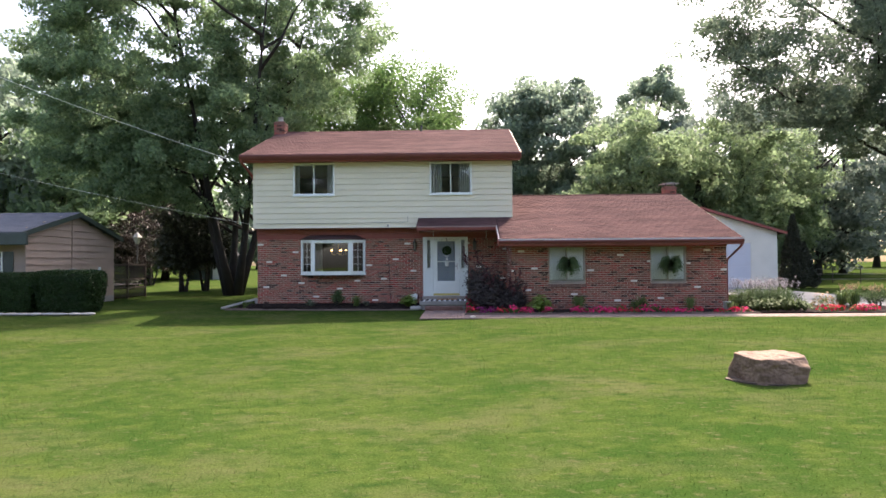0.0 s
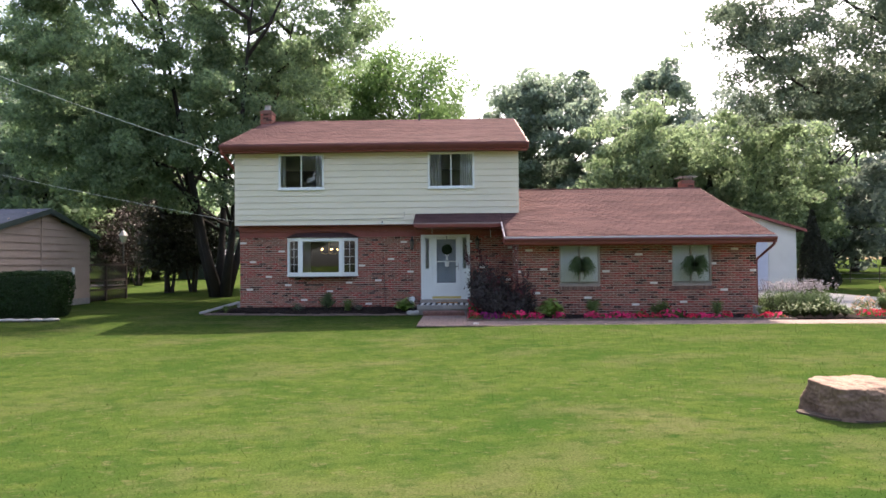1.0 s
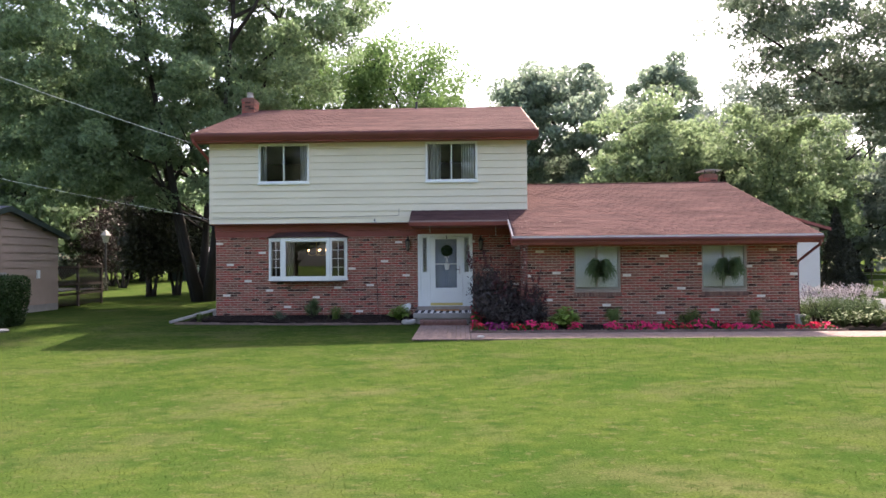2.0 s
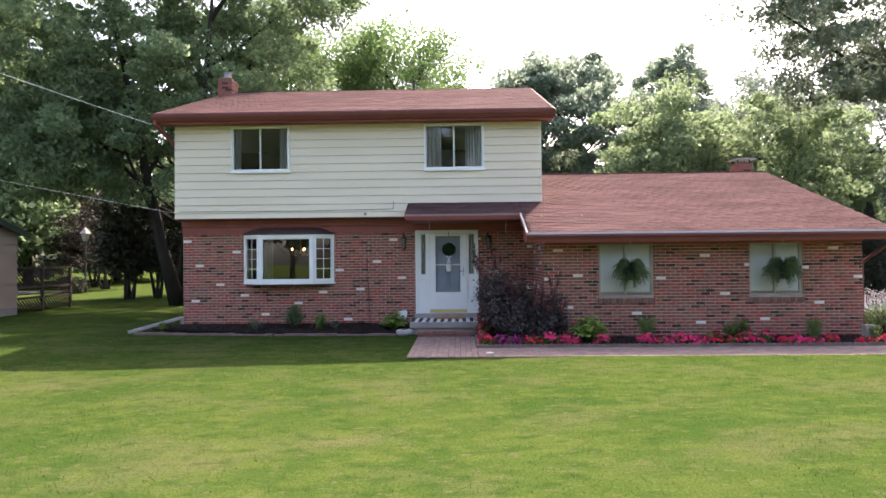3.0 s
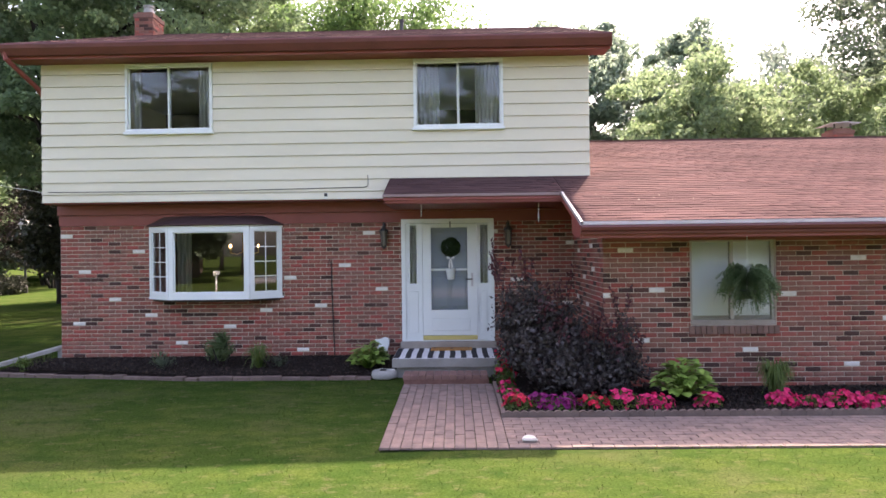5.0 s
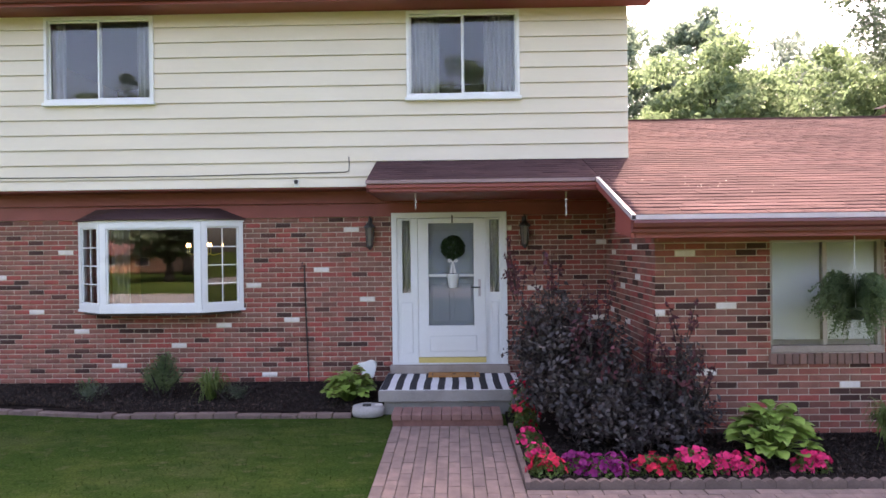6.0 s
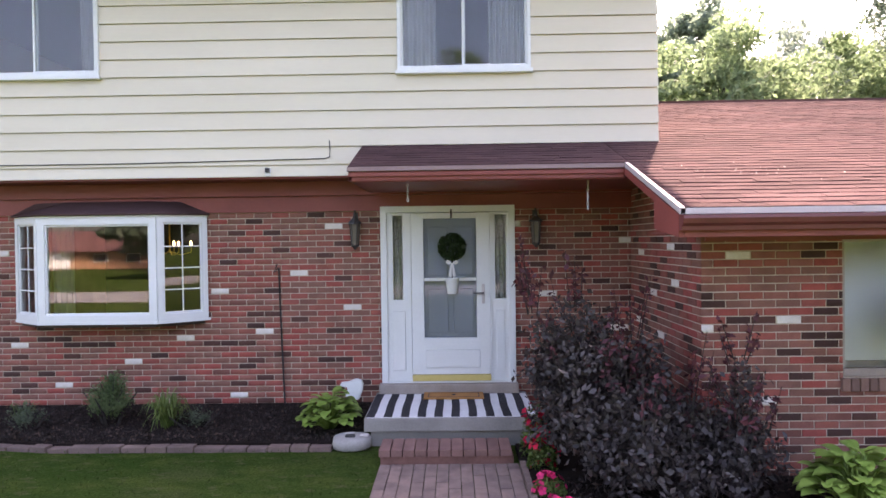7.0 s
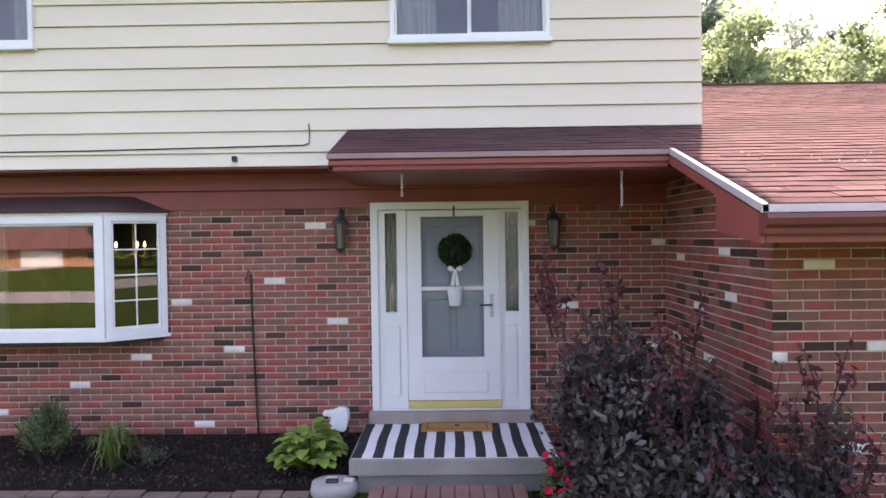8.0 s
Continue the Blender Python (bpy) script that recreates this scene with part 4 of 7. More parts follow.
# The far trees at right carry haze in their leaf colour.
for i, (x, y, h, s, m) in enumerate(((-34, 24, 17, 5.5, "leaf_haze_grey"), (-29.5, 24, 13.0, 4.8, "leaf_maple"), (-27, 36, 13.5, 5.0, "leaf_maple"), (-33, 32, 15, 6, "leaf_haze_grey"), (-31, 41, 15, 6, "leaf_maple"), (33, 36, 17, 7, "leaf_far_haze"), (40, 44, 20, 8, "leaf_far_haze"), (31, 50, 21, 7, "leaf_far_haze"), (-38, 30, 22, 7.5, "leaf_haze_grey"), (21, 46, 16, 6, "leaf_haze_grey"), (29, 43, 18, 7, "leaf_far_haze"), (37, 56, 22, 8, "leaf_far_haze"))):
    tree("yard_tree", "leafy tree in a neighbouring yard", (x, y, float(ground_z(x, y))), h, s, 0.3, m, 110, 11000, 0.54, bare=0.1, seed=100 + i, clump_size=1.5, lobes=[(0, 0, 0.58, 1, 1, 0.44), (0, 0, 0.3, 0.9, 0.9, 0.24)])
for i, (x, y, h, s) in enumerate(((-15.9, 14.6, 7.0, 1.4), (-15.0, 15.6, 6.5, 1.5), (-25.5, 28.0, 7.5, 2.6))):
    tree("cedar_tree", "small dark evergreen with a bare-stemmed base", (x, y, 0), h, s, 0.12, "leaf_cedar", 70, 13500, 0.19, stems=3, bare=0.34, seed=130 + i, clump_size=0.7, lobes=[(0, 0, 0.5, 1, 1, 0.42), (0, 0, 0.3, 1, 1, 0.2)])

tree("plum_tree", "small dark red-leaved tree behind the garden lamp", (-23.0, 25.0, 0), 6.0, 2.6, 0.09, "leaf_plum", 60, 7000, 0.15, stems=4, bare=0.15, seed=137, clump_size=0.6, limbs_seen=24)
tree("garden_shrub", "low rounded green shrub at the foot of the lamp post", (-22.4, 20.6, 0), 1.1, 0.85, 0.05, "leaf_cedar", 26, 4000, 0.1, stems=3, bare=0.0, seed=138, clump_size=0.3, limbs_seen=8, lobes=[(0, 0, 0.42, 1, 1, 0.5)])


def arborvitae(x, y, h, s, seed):
    """A dense narrow evergreen cone with upright sprays."""
    r = np.random.default_rng(seed)
    root = thing("arborvitae", "dark conical evergreen beside the white garage", "tree", "evergreens", at=(x, y, 0))
    n = 12000
    q = r.uniform(0, 1, n) ** 1.5
    a = r.uniform(0, 2 * np.pi, n)
    ripple = 1 + 0.12 * np.sin(a * 5 + q * 9 + seed) + 0.08 * np.sin(a * 3 - q * 14)
    rad = s * np.minimum(1, (1 - q) ** 0.85 + 0.02) * ripple * np.minimum(1, 0.72 + q * 4) * r.uniform(0.55, 1, n) ** 0.35
    p = np.stack([rad * np.cos(a), rad * np.sin(a), 0.12 + q * (h - 0.12)], -1) + r.normal(0, 0.03, (n, 3))
    v, f = leaf_quads(p, 0.12, r, -0.8, 0.45)
    bm = bmesh.new()
    tube(bm, [(0, 0, -0.1), (0.02, 0, h * 0.5), (0, 0, h * 0.93)], [0.09, 0.06, 0.02], 8)
    part("trunk", bm, "bark", root)
    raw("crown", v, f, "leaf_cedar", root)


for i, (x, y, h, s) in enumerate(((19.5, 14.2, 4.2, 0.85), (20.3, 14.6, 2.6, 0.8), (17.7, 23.5, 7.4, 1.2))):
    arborvitae(x, y, h, s, 140 + i)
for i in range(16):
    x = -60 + 8 * i + r_w.uniform(-2, 2)
    y = (-90 if x < -28 else -66) + r_w.uniform(-6, 4)
    tree("street_tree", "leafy tree across the street", (x, y, -0.7), (r_w.uniform(27, 30) if x < -28 else r_w.uniform(21, 25)) if -60 < x < 8 else r_w.uniform(9, 12), r_w.uniform(5, 6.5), 0.3, ("leaf_maple", "leaf_dark")[i % 2], 100, 5200, 0.82, bare=0.12, seed=160 + i, clump_size=1.6, limbs_seen=8)
tree("street_tree", "tall leafy tree across the street", (-29.0, -60.0, -0.7), 22.0, 6.0, 0.35, "leaf_dark", 130, 9000, 0.72, bare=0.25, seed=188, clump_size=1.6, limbs_seen=8)
for i in (0, 3, 4, 5, 6):
    x = -25 if i == 0 else -46 + 15 * i
    tree("street_tree", "leafy tree across the street", (x, -47.0 + 3 * (i % 2), -0.7), r_w.uniform(8, 11), r_w.uniform(4, 5.5), 0.35, "leaf_dark", 80, 4500, 0.95, bare=0.3, seed=190 + i, clump_size=1.6, limbs_seen=8)


# ---- windows ----
def frame_bm(x0, x1, y0, y1, z0, z1, w, wb=None, bevel=0.004):
    wb = wb or w
    return holed(x0, x1, y0, y1, z0, z1, [(x0 + w, x1 - w, z0 + wb, z1 - w)], bevel)


def curtain_bm(x0, x1, y, z0, z1, folds, depth=0.03, gather=0.0):
    """A hanging cloth with folds and a thickness."""
    bm = bmesh.new()
    n = folds * 6
    cols = []
    for i in range(n + 1):
        u = i / n
        col = []
        for k in range(5):
            q = k / 4
            x = x0 + (x1 - x0) * u
            x += gather * (x0 - x) * math.sin(q * math.pi) * 0.6
            col.append((x, y + depth * math.sin(u * folds * 2 * math.pi) + 0.006 * math.sin(7 * q + 9 * u), z0 + (z1 - z0) * q))
        cols.append(col)
    for dy in (0.0, 0.004):
        vs = [[bm.verts.new((a, b + dy, c)) for a, b, c in col] for col in cols]
        for a, b in zip(vs, vs[1:]):
            for k in range(4):
                bm.faces.new((a[k], b[k], b[k + 1], a[k + 1]) if dy == 0 else (a[k + 1], b[k + 1], b[k], a[k]))
    return bm


def pane_of(bm, win, face="glass"):
    """A pane: mirror-like on its outer face alone."""
    g = part("pane", bm, face, win)
    g.data.materials.append(M["glass_back"])
    for p in g.data.polygons:
        p.material_index = 0 if p.normal.y < -0.5 else 1
    g.visible_shadow = False
    return g


def slider(w, y, curtains, label):
    """A two-sash sliding window in a white frame, with sill and curtains."""
    x0, x1, z0, z1 = w
    win = part("window", frame_bm(x0 - 0.035, x1 + 0.035, y - 0.04, y + 0.06, z0 - 0.01, z1 + 0.02, 0.04), "white_paint", house, label)
    part("sill", boxes((x0 - 0.055, x1 + 0.055, y - 0.065, y + 0.02, z0 - 0.055, z0 - 0.012), bevel=0.006), "white_paint", win)
    mid = (x0 + x1) / 2
    for a, b, dy in ((x0, mid + 0.02, 0.03), (mid - 0.02, x1, 0.0)):
        part("sash", frame_bm(a, b, y + dy - 0.012, y + dy + 0.012, z0 + 0.02, z1 - 0.015, 0.026, 0.03, 0.002), "white_paint", win)
        pane_of(boxes((a + 0.024, b - 0.024, y + dy - 0.003, y + dy + 0.003, z0 + 0.048, z1 - 0.04)), win)
    for a, b, n in curtains:
        part("curtain", curtain_bm(x0 + a * (x1 - x0), x0 + b * (x1 - x0), y + 0.13, z0 + 0.01, z1 + 0.02, n), "curtain", win, "pale sheer curtain")
    return win


slider(U1, SID_Y - 0.01, [(0.02, 0.12, 2), (0.82, 0.99, 4)], "white sliding window with curtains drawn to its sides")
slider(U2, SID_Y - 0.01, [(0.01, 0.28, 4), (0.7, 0.99, 6)], "white sliding window with half-drawn pale curtains")

def blind_window(w, label):
    """A wing window: tan frame, two lights with a mullion, lowered blinds and a rowlock brick sill."""
    x0, x1, z0, z1 = w
    y = WING_Y + 0.07
    win = part("window", frame_bm(x0 + 0.002, x1 - 0.002, y - 0.03, y + 0.05, z0, z1, 0.04), "tan_frame", house, label)
    mid = (x0 + x1) / 2
    part("mullion", boxes((mid - 0.022, mid + 0.022, y - 0.032, y + 0.03, z0 + 0.04, z1 - 0.04), bevel=0.003), "tan_frame", win)
    part("sill", boxes((x0 + 0.003, x1 - 0.003, y - 0.068, y - 0.03, z0 + 0.002, z0 + 0.07), bevel=0.006), "stone_sill", win)
    part("bottom_rail", boxes((x0 + 0.041, x1 - 0.041, y - 0.024, y + 0.04, z0 + 0.07, z0 + 0.125), bevel=0.004), "tan_frame", win)
    for a, b in ((x0 + 0.04, mid - 0.02), (mid + 0.02, x1 - 0.04)):
        pane_of(boxes((a, b, y - 0.024, y - 0.018, z0 + 0.04, z1 - 0.04)), win, "glass_blind")
        bm = bmesh.new()
        zc = z0 + 0.135
        while zc < z1 - 0.03:
            box(bm, a + 0.01, b - 0.01, -0.0125, 0.0125, -0.001, 0.001, Matrix.Translation((0, y + 0.012, zc)) @ Matrix.Rotation(radians(70), 4, "X"))
            zc += 0.0235
        ob = part("blind", bm, "blind", win, "lowered pale horizontal blind")
        ob["kind"] = "stuff"
    n = 16
    for i in range(n):
        u = x0 - 0.03 + (x1 - x0 + 0.06) * (i + 0.5) / n
        v, f = chip((x1 - x0 + 0.06) / n - 0.009, 0.11, 0.035, 0.004)
        me = bpy.data.meshes.new("sill_brick")
        me.from_pydata([tuple(q) for q in v], [], [tuple(q) for q in f])
        me.materials.append(M["sill_brick"])
        ob = new("sill_brick", me)
        ob.parent = win
        ob.location = (u, WING_Y - 0.004, z0 - 0.062)
    part("sill_bed", boxes((x0, x1, WING_Y - 0.012, WING_Y + 0.24, z0 - 0.118, z0 - 0.002)), "mortar", win)
    return win


blind_window(W1, "wide window with lowered blinds and a brick sill")
blind_window(W2, "wide window with lowered blinds and a brick sill")


# ---- bay window ----
def facet(win, a, b, z0, z1, stile, rail, cols, rows, face="glass_side"):
    """One side of the bay between plan points a and b."""
    ax = Vector((b[0] - a[0], b[1] - a[1], 0))
    L = ax.length
    ang = math.atan2(ax.y, ax.x)
    m = Matrix.Translation((a[0], a[1], 0)) @ Matrix.Rotation(ang, 4, "Z")

    def put(name, bm, mat):
        bmesh.ops.transform(bm, matrix=m, verts=bm.verts[:])
        return part(name, bm, mat, win)

    put("window_frame", frame_bm(0, L, -0.02, 0.07, z0, z1, stile, rail, 0.005), "white_paint")
    put("sash", frame_bm(stile, L - stile, 0.0, 0.04, z0 + rail, z1 - stile, 0.02, 0.02, 0.003), "white_paint")
    bm = boxes((stile + 0.018, L - stile - 0.018, 0.018, 0.024, z0 + rail + 0.018, z1 - stile - 0.018))
    bmesh.ops.transform(bm, matrix=m, verts=bm.verts[:])
    pane_of(bm, win, face)
    w, h = L - 2 * stile - 0.05, z1 - z0 - rail - stile - 0.05
    for i in range(1, cols):
        x = stile + 0.025 + w * i / cols
        put("muntin", boxes((x - 0.007, x + 0.007, 0.006, 0.016, z0 + rail + 0.02, z1 - stile - 0.02)), "white_paint")
    for i in range(1, rows):
        z = z0 + rail + 0.025 + h * i / rows
        put("muntin", boxes((stile + 0.02, L - stile - 0.02, 0.004, 0.018, z - 0.007, z + 0.007)), "white_paint")


BP = [(-5.13, -0.015), (-4.66, -0.34), (-3.30, -0.34), (-2.85, -0.015)]
BZ0, BZ1 = 1.20, 2.385
bay = part("bay_window", prism(bmesh.new(), [(-5.16, 0.2), (-5.16, -0.02), (-4.67, -0.365), (-3.29, -0.365), (-2.82, -0.02), (-2.82, 0.2)], "z", BZ0 - 0.03, BZ0), "white_paint", house, "white bay window with a picture pane and gridded side lights")
facet(bay, BP[0], BP[1], BZ0, BZ1, 0.062, 0.08, 2, 4)
facet(bay, BP[1], BP[2], BZ0, BZ1, 0.08, 0.08, 1, 1, "glass_bay")
facet(bay, BP[2], BP[3], BZ0, BZ1, 0.062, 0.08, 2, 4)
part("underside", prism(bmesh.new(), [(-5.1, 0.0), (-4.62, -0.31), (-3.34, -0.31), (-2.88, 0.0)], "z", BZ0 - 0.07, BZ0 - 0.031), "old_wood", bay)
part("head_board", prism(bmesh.new(), [(-5.15, 0.2), (-5.15, -0.02), (-4.67, -0.36), (-3.29, -0.36), (-2.83, -0.02), (-2.83, 0.2)], "z", BZ1 + 0.001, BZ1 + 0.025), "white_paint", bay)
bm = bmesh.new()
low = [bm.verts.new(p) for p in ((-5.18, -0.035, 2.413), (-4.68, -0.40, 2.413), (-3.28, -0.40, 2.413), (-2.80, -0.035, 2.413))]
mid = [bm.verts.new((v.co.x, v.co.y, 2.43)) for v in low]
top = [bm.verts.new(p) for p in ((-4.88, -0.035, 2.575), (-4.5, -0.085, 2.582), (-3.5, -0.085, 2.582), (-3.16, -0.035, 2.575))]
for a, b in ((low, mid), (mid, top)):
    for i in range(3):
        bm.faces.new((a[i], a[i + 1], b[i + 1], b[i]))
bm.faces.new(low[::-1])
bm.faces.new(top)
bm.faces.new((low[0], mid[0], top[0], top[3], mid[3], low[3]))
bmesh.ops.recalc_face_normals(bm, faces=bm.faces[:])
part("bay_roof", bm, "shingle_joined", bay, "small shingled hip roof")
part("curtain", curtain_bm(-4.58, -4.33, -0.2, 1.25, 2.38, 4, 0.025), "curtain", bay, "pale sheer curtain")

# lit chandelier in the dining room
chand = thing("chandelier", "lit brass chandelier hanging in the dining room", "chandelier", at=(-4.2, 2.0, 2.05))
bm = bmesh.new()
tube(bm, [(0, 0, 0.67), (0, 0, -0.1)], 0.012, 6)
for i in range(5):
    a = 2 * math.pi * i / 5 + 0.3
    c, s = math.cos(a), math.sin(a)
    tube(bm, [(0, 0, -0.08), (0.15 * c, 0.15 * s, -0.14), (0.3 * c, 0.3 * s, -0.1), (0.3 * c, 0.3 * s, 0.0)], 0.009, 6)
part("arms", bm, "brass", chand)
M["bulb"] = glow("bulb", (1.0, 0.6, 0.24), 2.6)
for i in range(5):
    a = 2 * math.pi * i / 5 + 0.3
    bm = bmesh.new()
    lathe(bm, [(0.01, 0), (0.018, 0.02), (0.017, 0.045), (0.005, 0.075)], (0.3 * math.cos(a), 0.3 * math.sin(a), 0), 10)
    part("bulb", bm, "bulb", chand, "glowing warm bulb")

# ---- entrance ----
entry = part("front_door", frame_bm(-0.79, 0.79, -0.05, 0.12, 0.40, 2.485, 0.075, 0.02, 0.006), "white_paint", house, "white entrance with storm door and two leaded sidelights")
for x0, x1, g0, g1 in ((-0.715, -0.455, -0.645, -0.53), (0.515, 0.715, 0.555, 0.685)):
    part("sidelight", holed(x0, x1, -0.03, 0.05, 0.42, 2.405, [(g0, g1, 1.385, 2.375)], 0.003), "white_paint", entry)
    part("raised_panel", boxes((x0 + 0.05, x1 - 0.05, -0.042, -0.03, 0.55, 1.25), bevel=0.008), "white_paint", entry)
    pane_of(boxes((g0, g1, 0.0, 0.006, 1.385, 2.375)), entry)
    # No curtain known here: pale cloth added to imitate the lit interior.
    part("sheer", curtain_bm(g0 - 0.01, g1 + 0.01, 0.085, 1.37, 2.385, 3, 0.008), "curtain", entry, "pale cloth added to brighten the leaded glass")
    bm = bmesh.new()
    cx = (g0 + g1) / 2
    for zc in (2.28, 2.06, 1.84, 1.62):
        tube(bm, [(cx + 0.04 * math.cos(t), -0.004, zc + 0.05 * math.sin(t)) for t in np.linspace(0, 2 * math.pi, 13)], 0.004, 5, False)
        tube(bm, [(cx - 0.04, -0.004, zc - 0.05), (cx + 0.03, -0.004, zc - 0.12), (cx - 0.02, -0.004, zc - 0.19)], 0.003, 5)
    part("leading", bm, "grey_stone", entry, "pale leading")
for d in ((-0.455, -0.43, -0.045, 0.1, 0.42, 2.405), (0.495, 0.515, -0.045, 0.1, 0.42, 2.405)):
    part("jamb", boxes(d, bevel=0.003), "white_paint", entry)
storm = part("storm_door", holed(-0.428, 0.493, -0.04, 0.0, 0.50, 2.4, [(-0.285, 0.335, 0.93, 2.335)], 0.004), "white_paint", entry, "white storm door with a full pane")
part("raised_panel", boxes((-0.27, 0.37, -0.05, -0.04, 0.58, 0.79), bevel=0.009), "white_paint", storm)
part("crossbar", boxes((-0.285, 0.335, -0.03, -0.01, 1.60, 1.635), bevel=0.003), "white_paint", storm)
pane_of(boxes((-0.285, 0.335, -0.022, -0.016, 0.93, 2.335)), storm, "glass_blind")
part("kick_sill", boxes((-0.43, 0.495, -0.06, 0.0, 0.425, 0.495), bevel=0.006), "yellow_sill", storm, "polished yellow brass sill")
part("handle_plate", boxes((0.395, 0.43, -0.052, -0.04, 1.33, 1.56), bevel=0.004), "flashing", storm, "dull metal handle")
bm = bmesh.new()
tube(bm, [(0.412, -0.05, 1.455), (0.412, -0.085, 1.455), (0.31, -0.09, 1.455), (0.295, -0.088, 1.452)], 0.009, 8)
part("lever", bm, "dark_metal", storm)
part("wreath_hook", boxes((0.035, 0.055, -0.056, -0.041, 2.34, 2.44)), "dark_metal", storm)
inner = part("inner_door", boxes((-0.43, 0.49, 0.06, 0.1, 0.42, 2.405), bevel=0.003), "door_grey", entry, "grey panelled inner door")
for a, b, c, d in ((-0.24, 0.0, 0.98, 1.5), (0.06, 0.3, 0.98, 1.5), (-0.24, 0.0, 1.66, 2.24), (0.06, 0.3, 1.66, 2.24)):
    part("raised_panel", boxes((a, b, 0.048, 0.06, c, d), bevel=0.01), "door_grey", inner)
part("threshold", boxes((-0.82, 0.81, -0.13, 0.0, 0.285, 0.40), bevel=0.008), "stone_sill", house, "weathered stone threshold")

topiary = thing("topiary_wreath", "round boxwood topiary in a white pail, hung on the door", "wreath", at=(0.05, -0.06, 1.45))
bm = bmesh.new()
lathe(bm, [(0.055, 0.0), (0.06, 0.004), (0.082, 0.17), (0.088, 0.175), (0.088, 0.19), (0.07, 0.19), (0.05, 0.03)], (0, -0.02, 0), 18)
bmesh.ops.scale(bm, vec=(1, 0.55, 1), verts=bm.verts[:])
part("bucket", bm, "white_paint", topiary, "white pail", True)
bm = bmesh.new()
tube(bm, [(0, -0.015, 0.17), (0.005, -0.015, 0.3), (0, -0.015, 0.45)], 0.01, 7)
part("stem", bm, "bark", topiary)
r_t = np.random.default_rng(11)
d = r_t.normal(size=(2600, 3))
d /= np.linalg.norm(d, axis=1, keepdims=True)
d *= (r_t.uniform(0.4, 1, (2600, 1)) ** 0.4) * np.array([0.17, 0.085, 0.165])
v, f = leaf_quads(d + np.array([0, -0.04, 0.55]), 0.028, r_t)
raw("foliage_ball", v, f, "leaf_hedge", topiary)
bm = bmesh.new()
for s in (-1, 1):
    prism(bm, [(0, 0.36), (s * 0.05, 0.40), (s * 0.075, 0.37), (s * 0.05, 0.345)], "y", -0.06, -0.045)
    prism(bm, [(0, 0.36), (s * 0.012, 0.36), (s * 0.045, 0.21), (s * 0.005, 0.2)], "y", -0.066, -0.058)
part("ribbon", bm, "mat_white", topiary, "white ribbon bow")

# wall lanterns
sc = thing("wall_lantern", "dark metal carriage lantern on the brick beside the door", "lantern", "porch lanterns", at=(-1.08, 0, 2.17))
bm = bmesh.new()
lathe(bm, [(0.02, 0.21), (0.025, 0.18), (0.075, 0.13), (0.08, 0.11), (0.06, 0.11)], (0, -0.1, 0), 8)
part("roof_cap", bm, "dark_metal", sc)
bm = boxes((-0.03, 0.03, -0.02, -0.012, -0.05, 0.25), bevel=0.004)
tube(bm, [(0, -0.02, 0.22), (0, -0.07, 0.27), (0, -0.1, 0.22)], 0.009, 6)
part("bracket", bm, "dark_metal", sc)
for i in range(6):
    a = 2 * math.pi * i / 6
    bm = bmesh.new()
    tube(bm, [(0.06 * math.cos(a), -0.1 + 0.06 * math.sin(a), 0.11), (0.042 * math.cos(a), -0.1 + 0.042 * math.sin(a), -0.13)], 0.005, 5)
    part("bar", bm, "dark_metal", sc)
bm = bmesh.new()
lathe(bm, [(0.046, -0.13), (0.046, -0.145), (0.02, -0.17), (0.008, -0.19)], (0, -0.1, 0), 8)
part("finial", bm, "dark_metal", sc)
bm = bmesh.new()
lathe(bm, [(0.038, -0.128), (0.054, 0.108)], (0, -0.1, 0), 6)
M["lantern_pane"] = surface("lantern_pane", (0.1, 0.085, 0.07), (0.16, 0.14, 0.12), 8, 60, 0.3, 0.1)
part("lantern_glass", bm, "lantern_pane", sc, "dull brownish glass")
copy_thing(sc, pose(1.03, 0, 2.17))


def hanging_chain(x, y, top, length):
    c = thing("hanging_chain", "short white chain hanging from the porch ceiling", "chain", "porch chains", at=(x, y, top))
    n = int(length / 0.035)
    for i in range(n):
        bm = bmesh.new()
        pts = [(0.009 * math.cos(t), 0, 0.021 * math.sin(t)) for t in np.linspace(0, 2 * math.pi, 9)]
        tube(bm, pts, 0.003, 5, False)
        bmesh.ops.transform(bm, matrix=pose(0, 0, -0.02 - i * 0.035, 0, 0, 90 * (i % 2)), verts=bm.verts[:])
        part("link", bm, "white_paint", c)
    return c


hanging_chain(-0.38, -1.2, 2.645, 0.2)
hanging_chain(1.40, -1.2, 2.645, 0.28)

# security camera, its cable, and the ground wire on the brick
seccam = thing("security_camera", "small dark camera under the siding edge", "camera", at=(-1.98, SID_Y - 0.03, 2.86))
part("bracket", boxes((-0.03, 0.03, 0.0, 0.012, -0.05, 0.05), bevel=0.004), "white_paint", seccam)
part("body", boxes((-0.022, 0.022, -0.05, 0.0, -0.005, 0.045), bevel=0.008), "dark_metal", seccam)
part("lens", lathe(bmesh.new(), [(0.012, 0), (0.012, 0.01), (0.006, 0.012)], (0, -0.05, 0.02), 10), "black", seccam)


def cable(name, label, points, radius, material="black"):
    bm = bmesh.new()
    tube(bm, points, radius, 6)
    return tagged(part(name, bm, material), label, "cable")


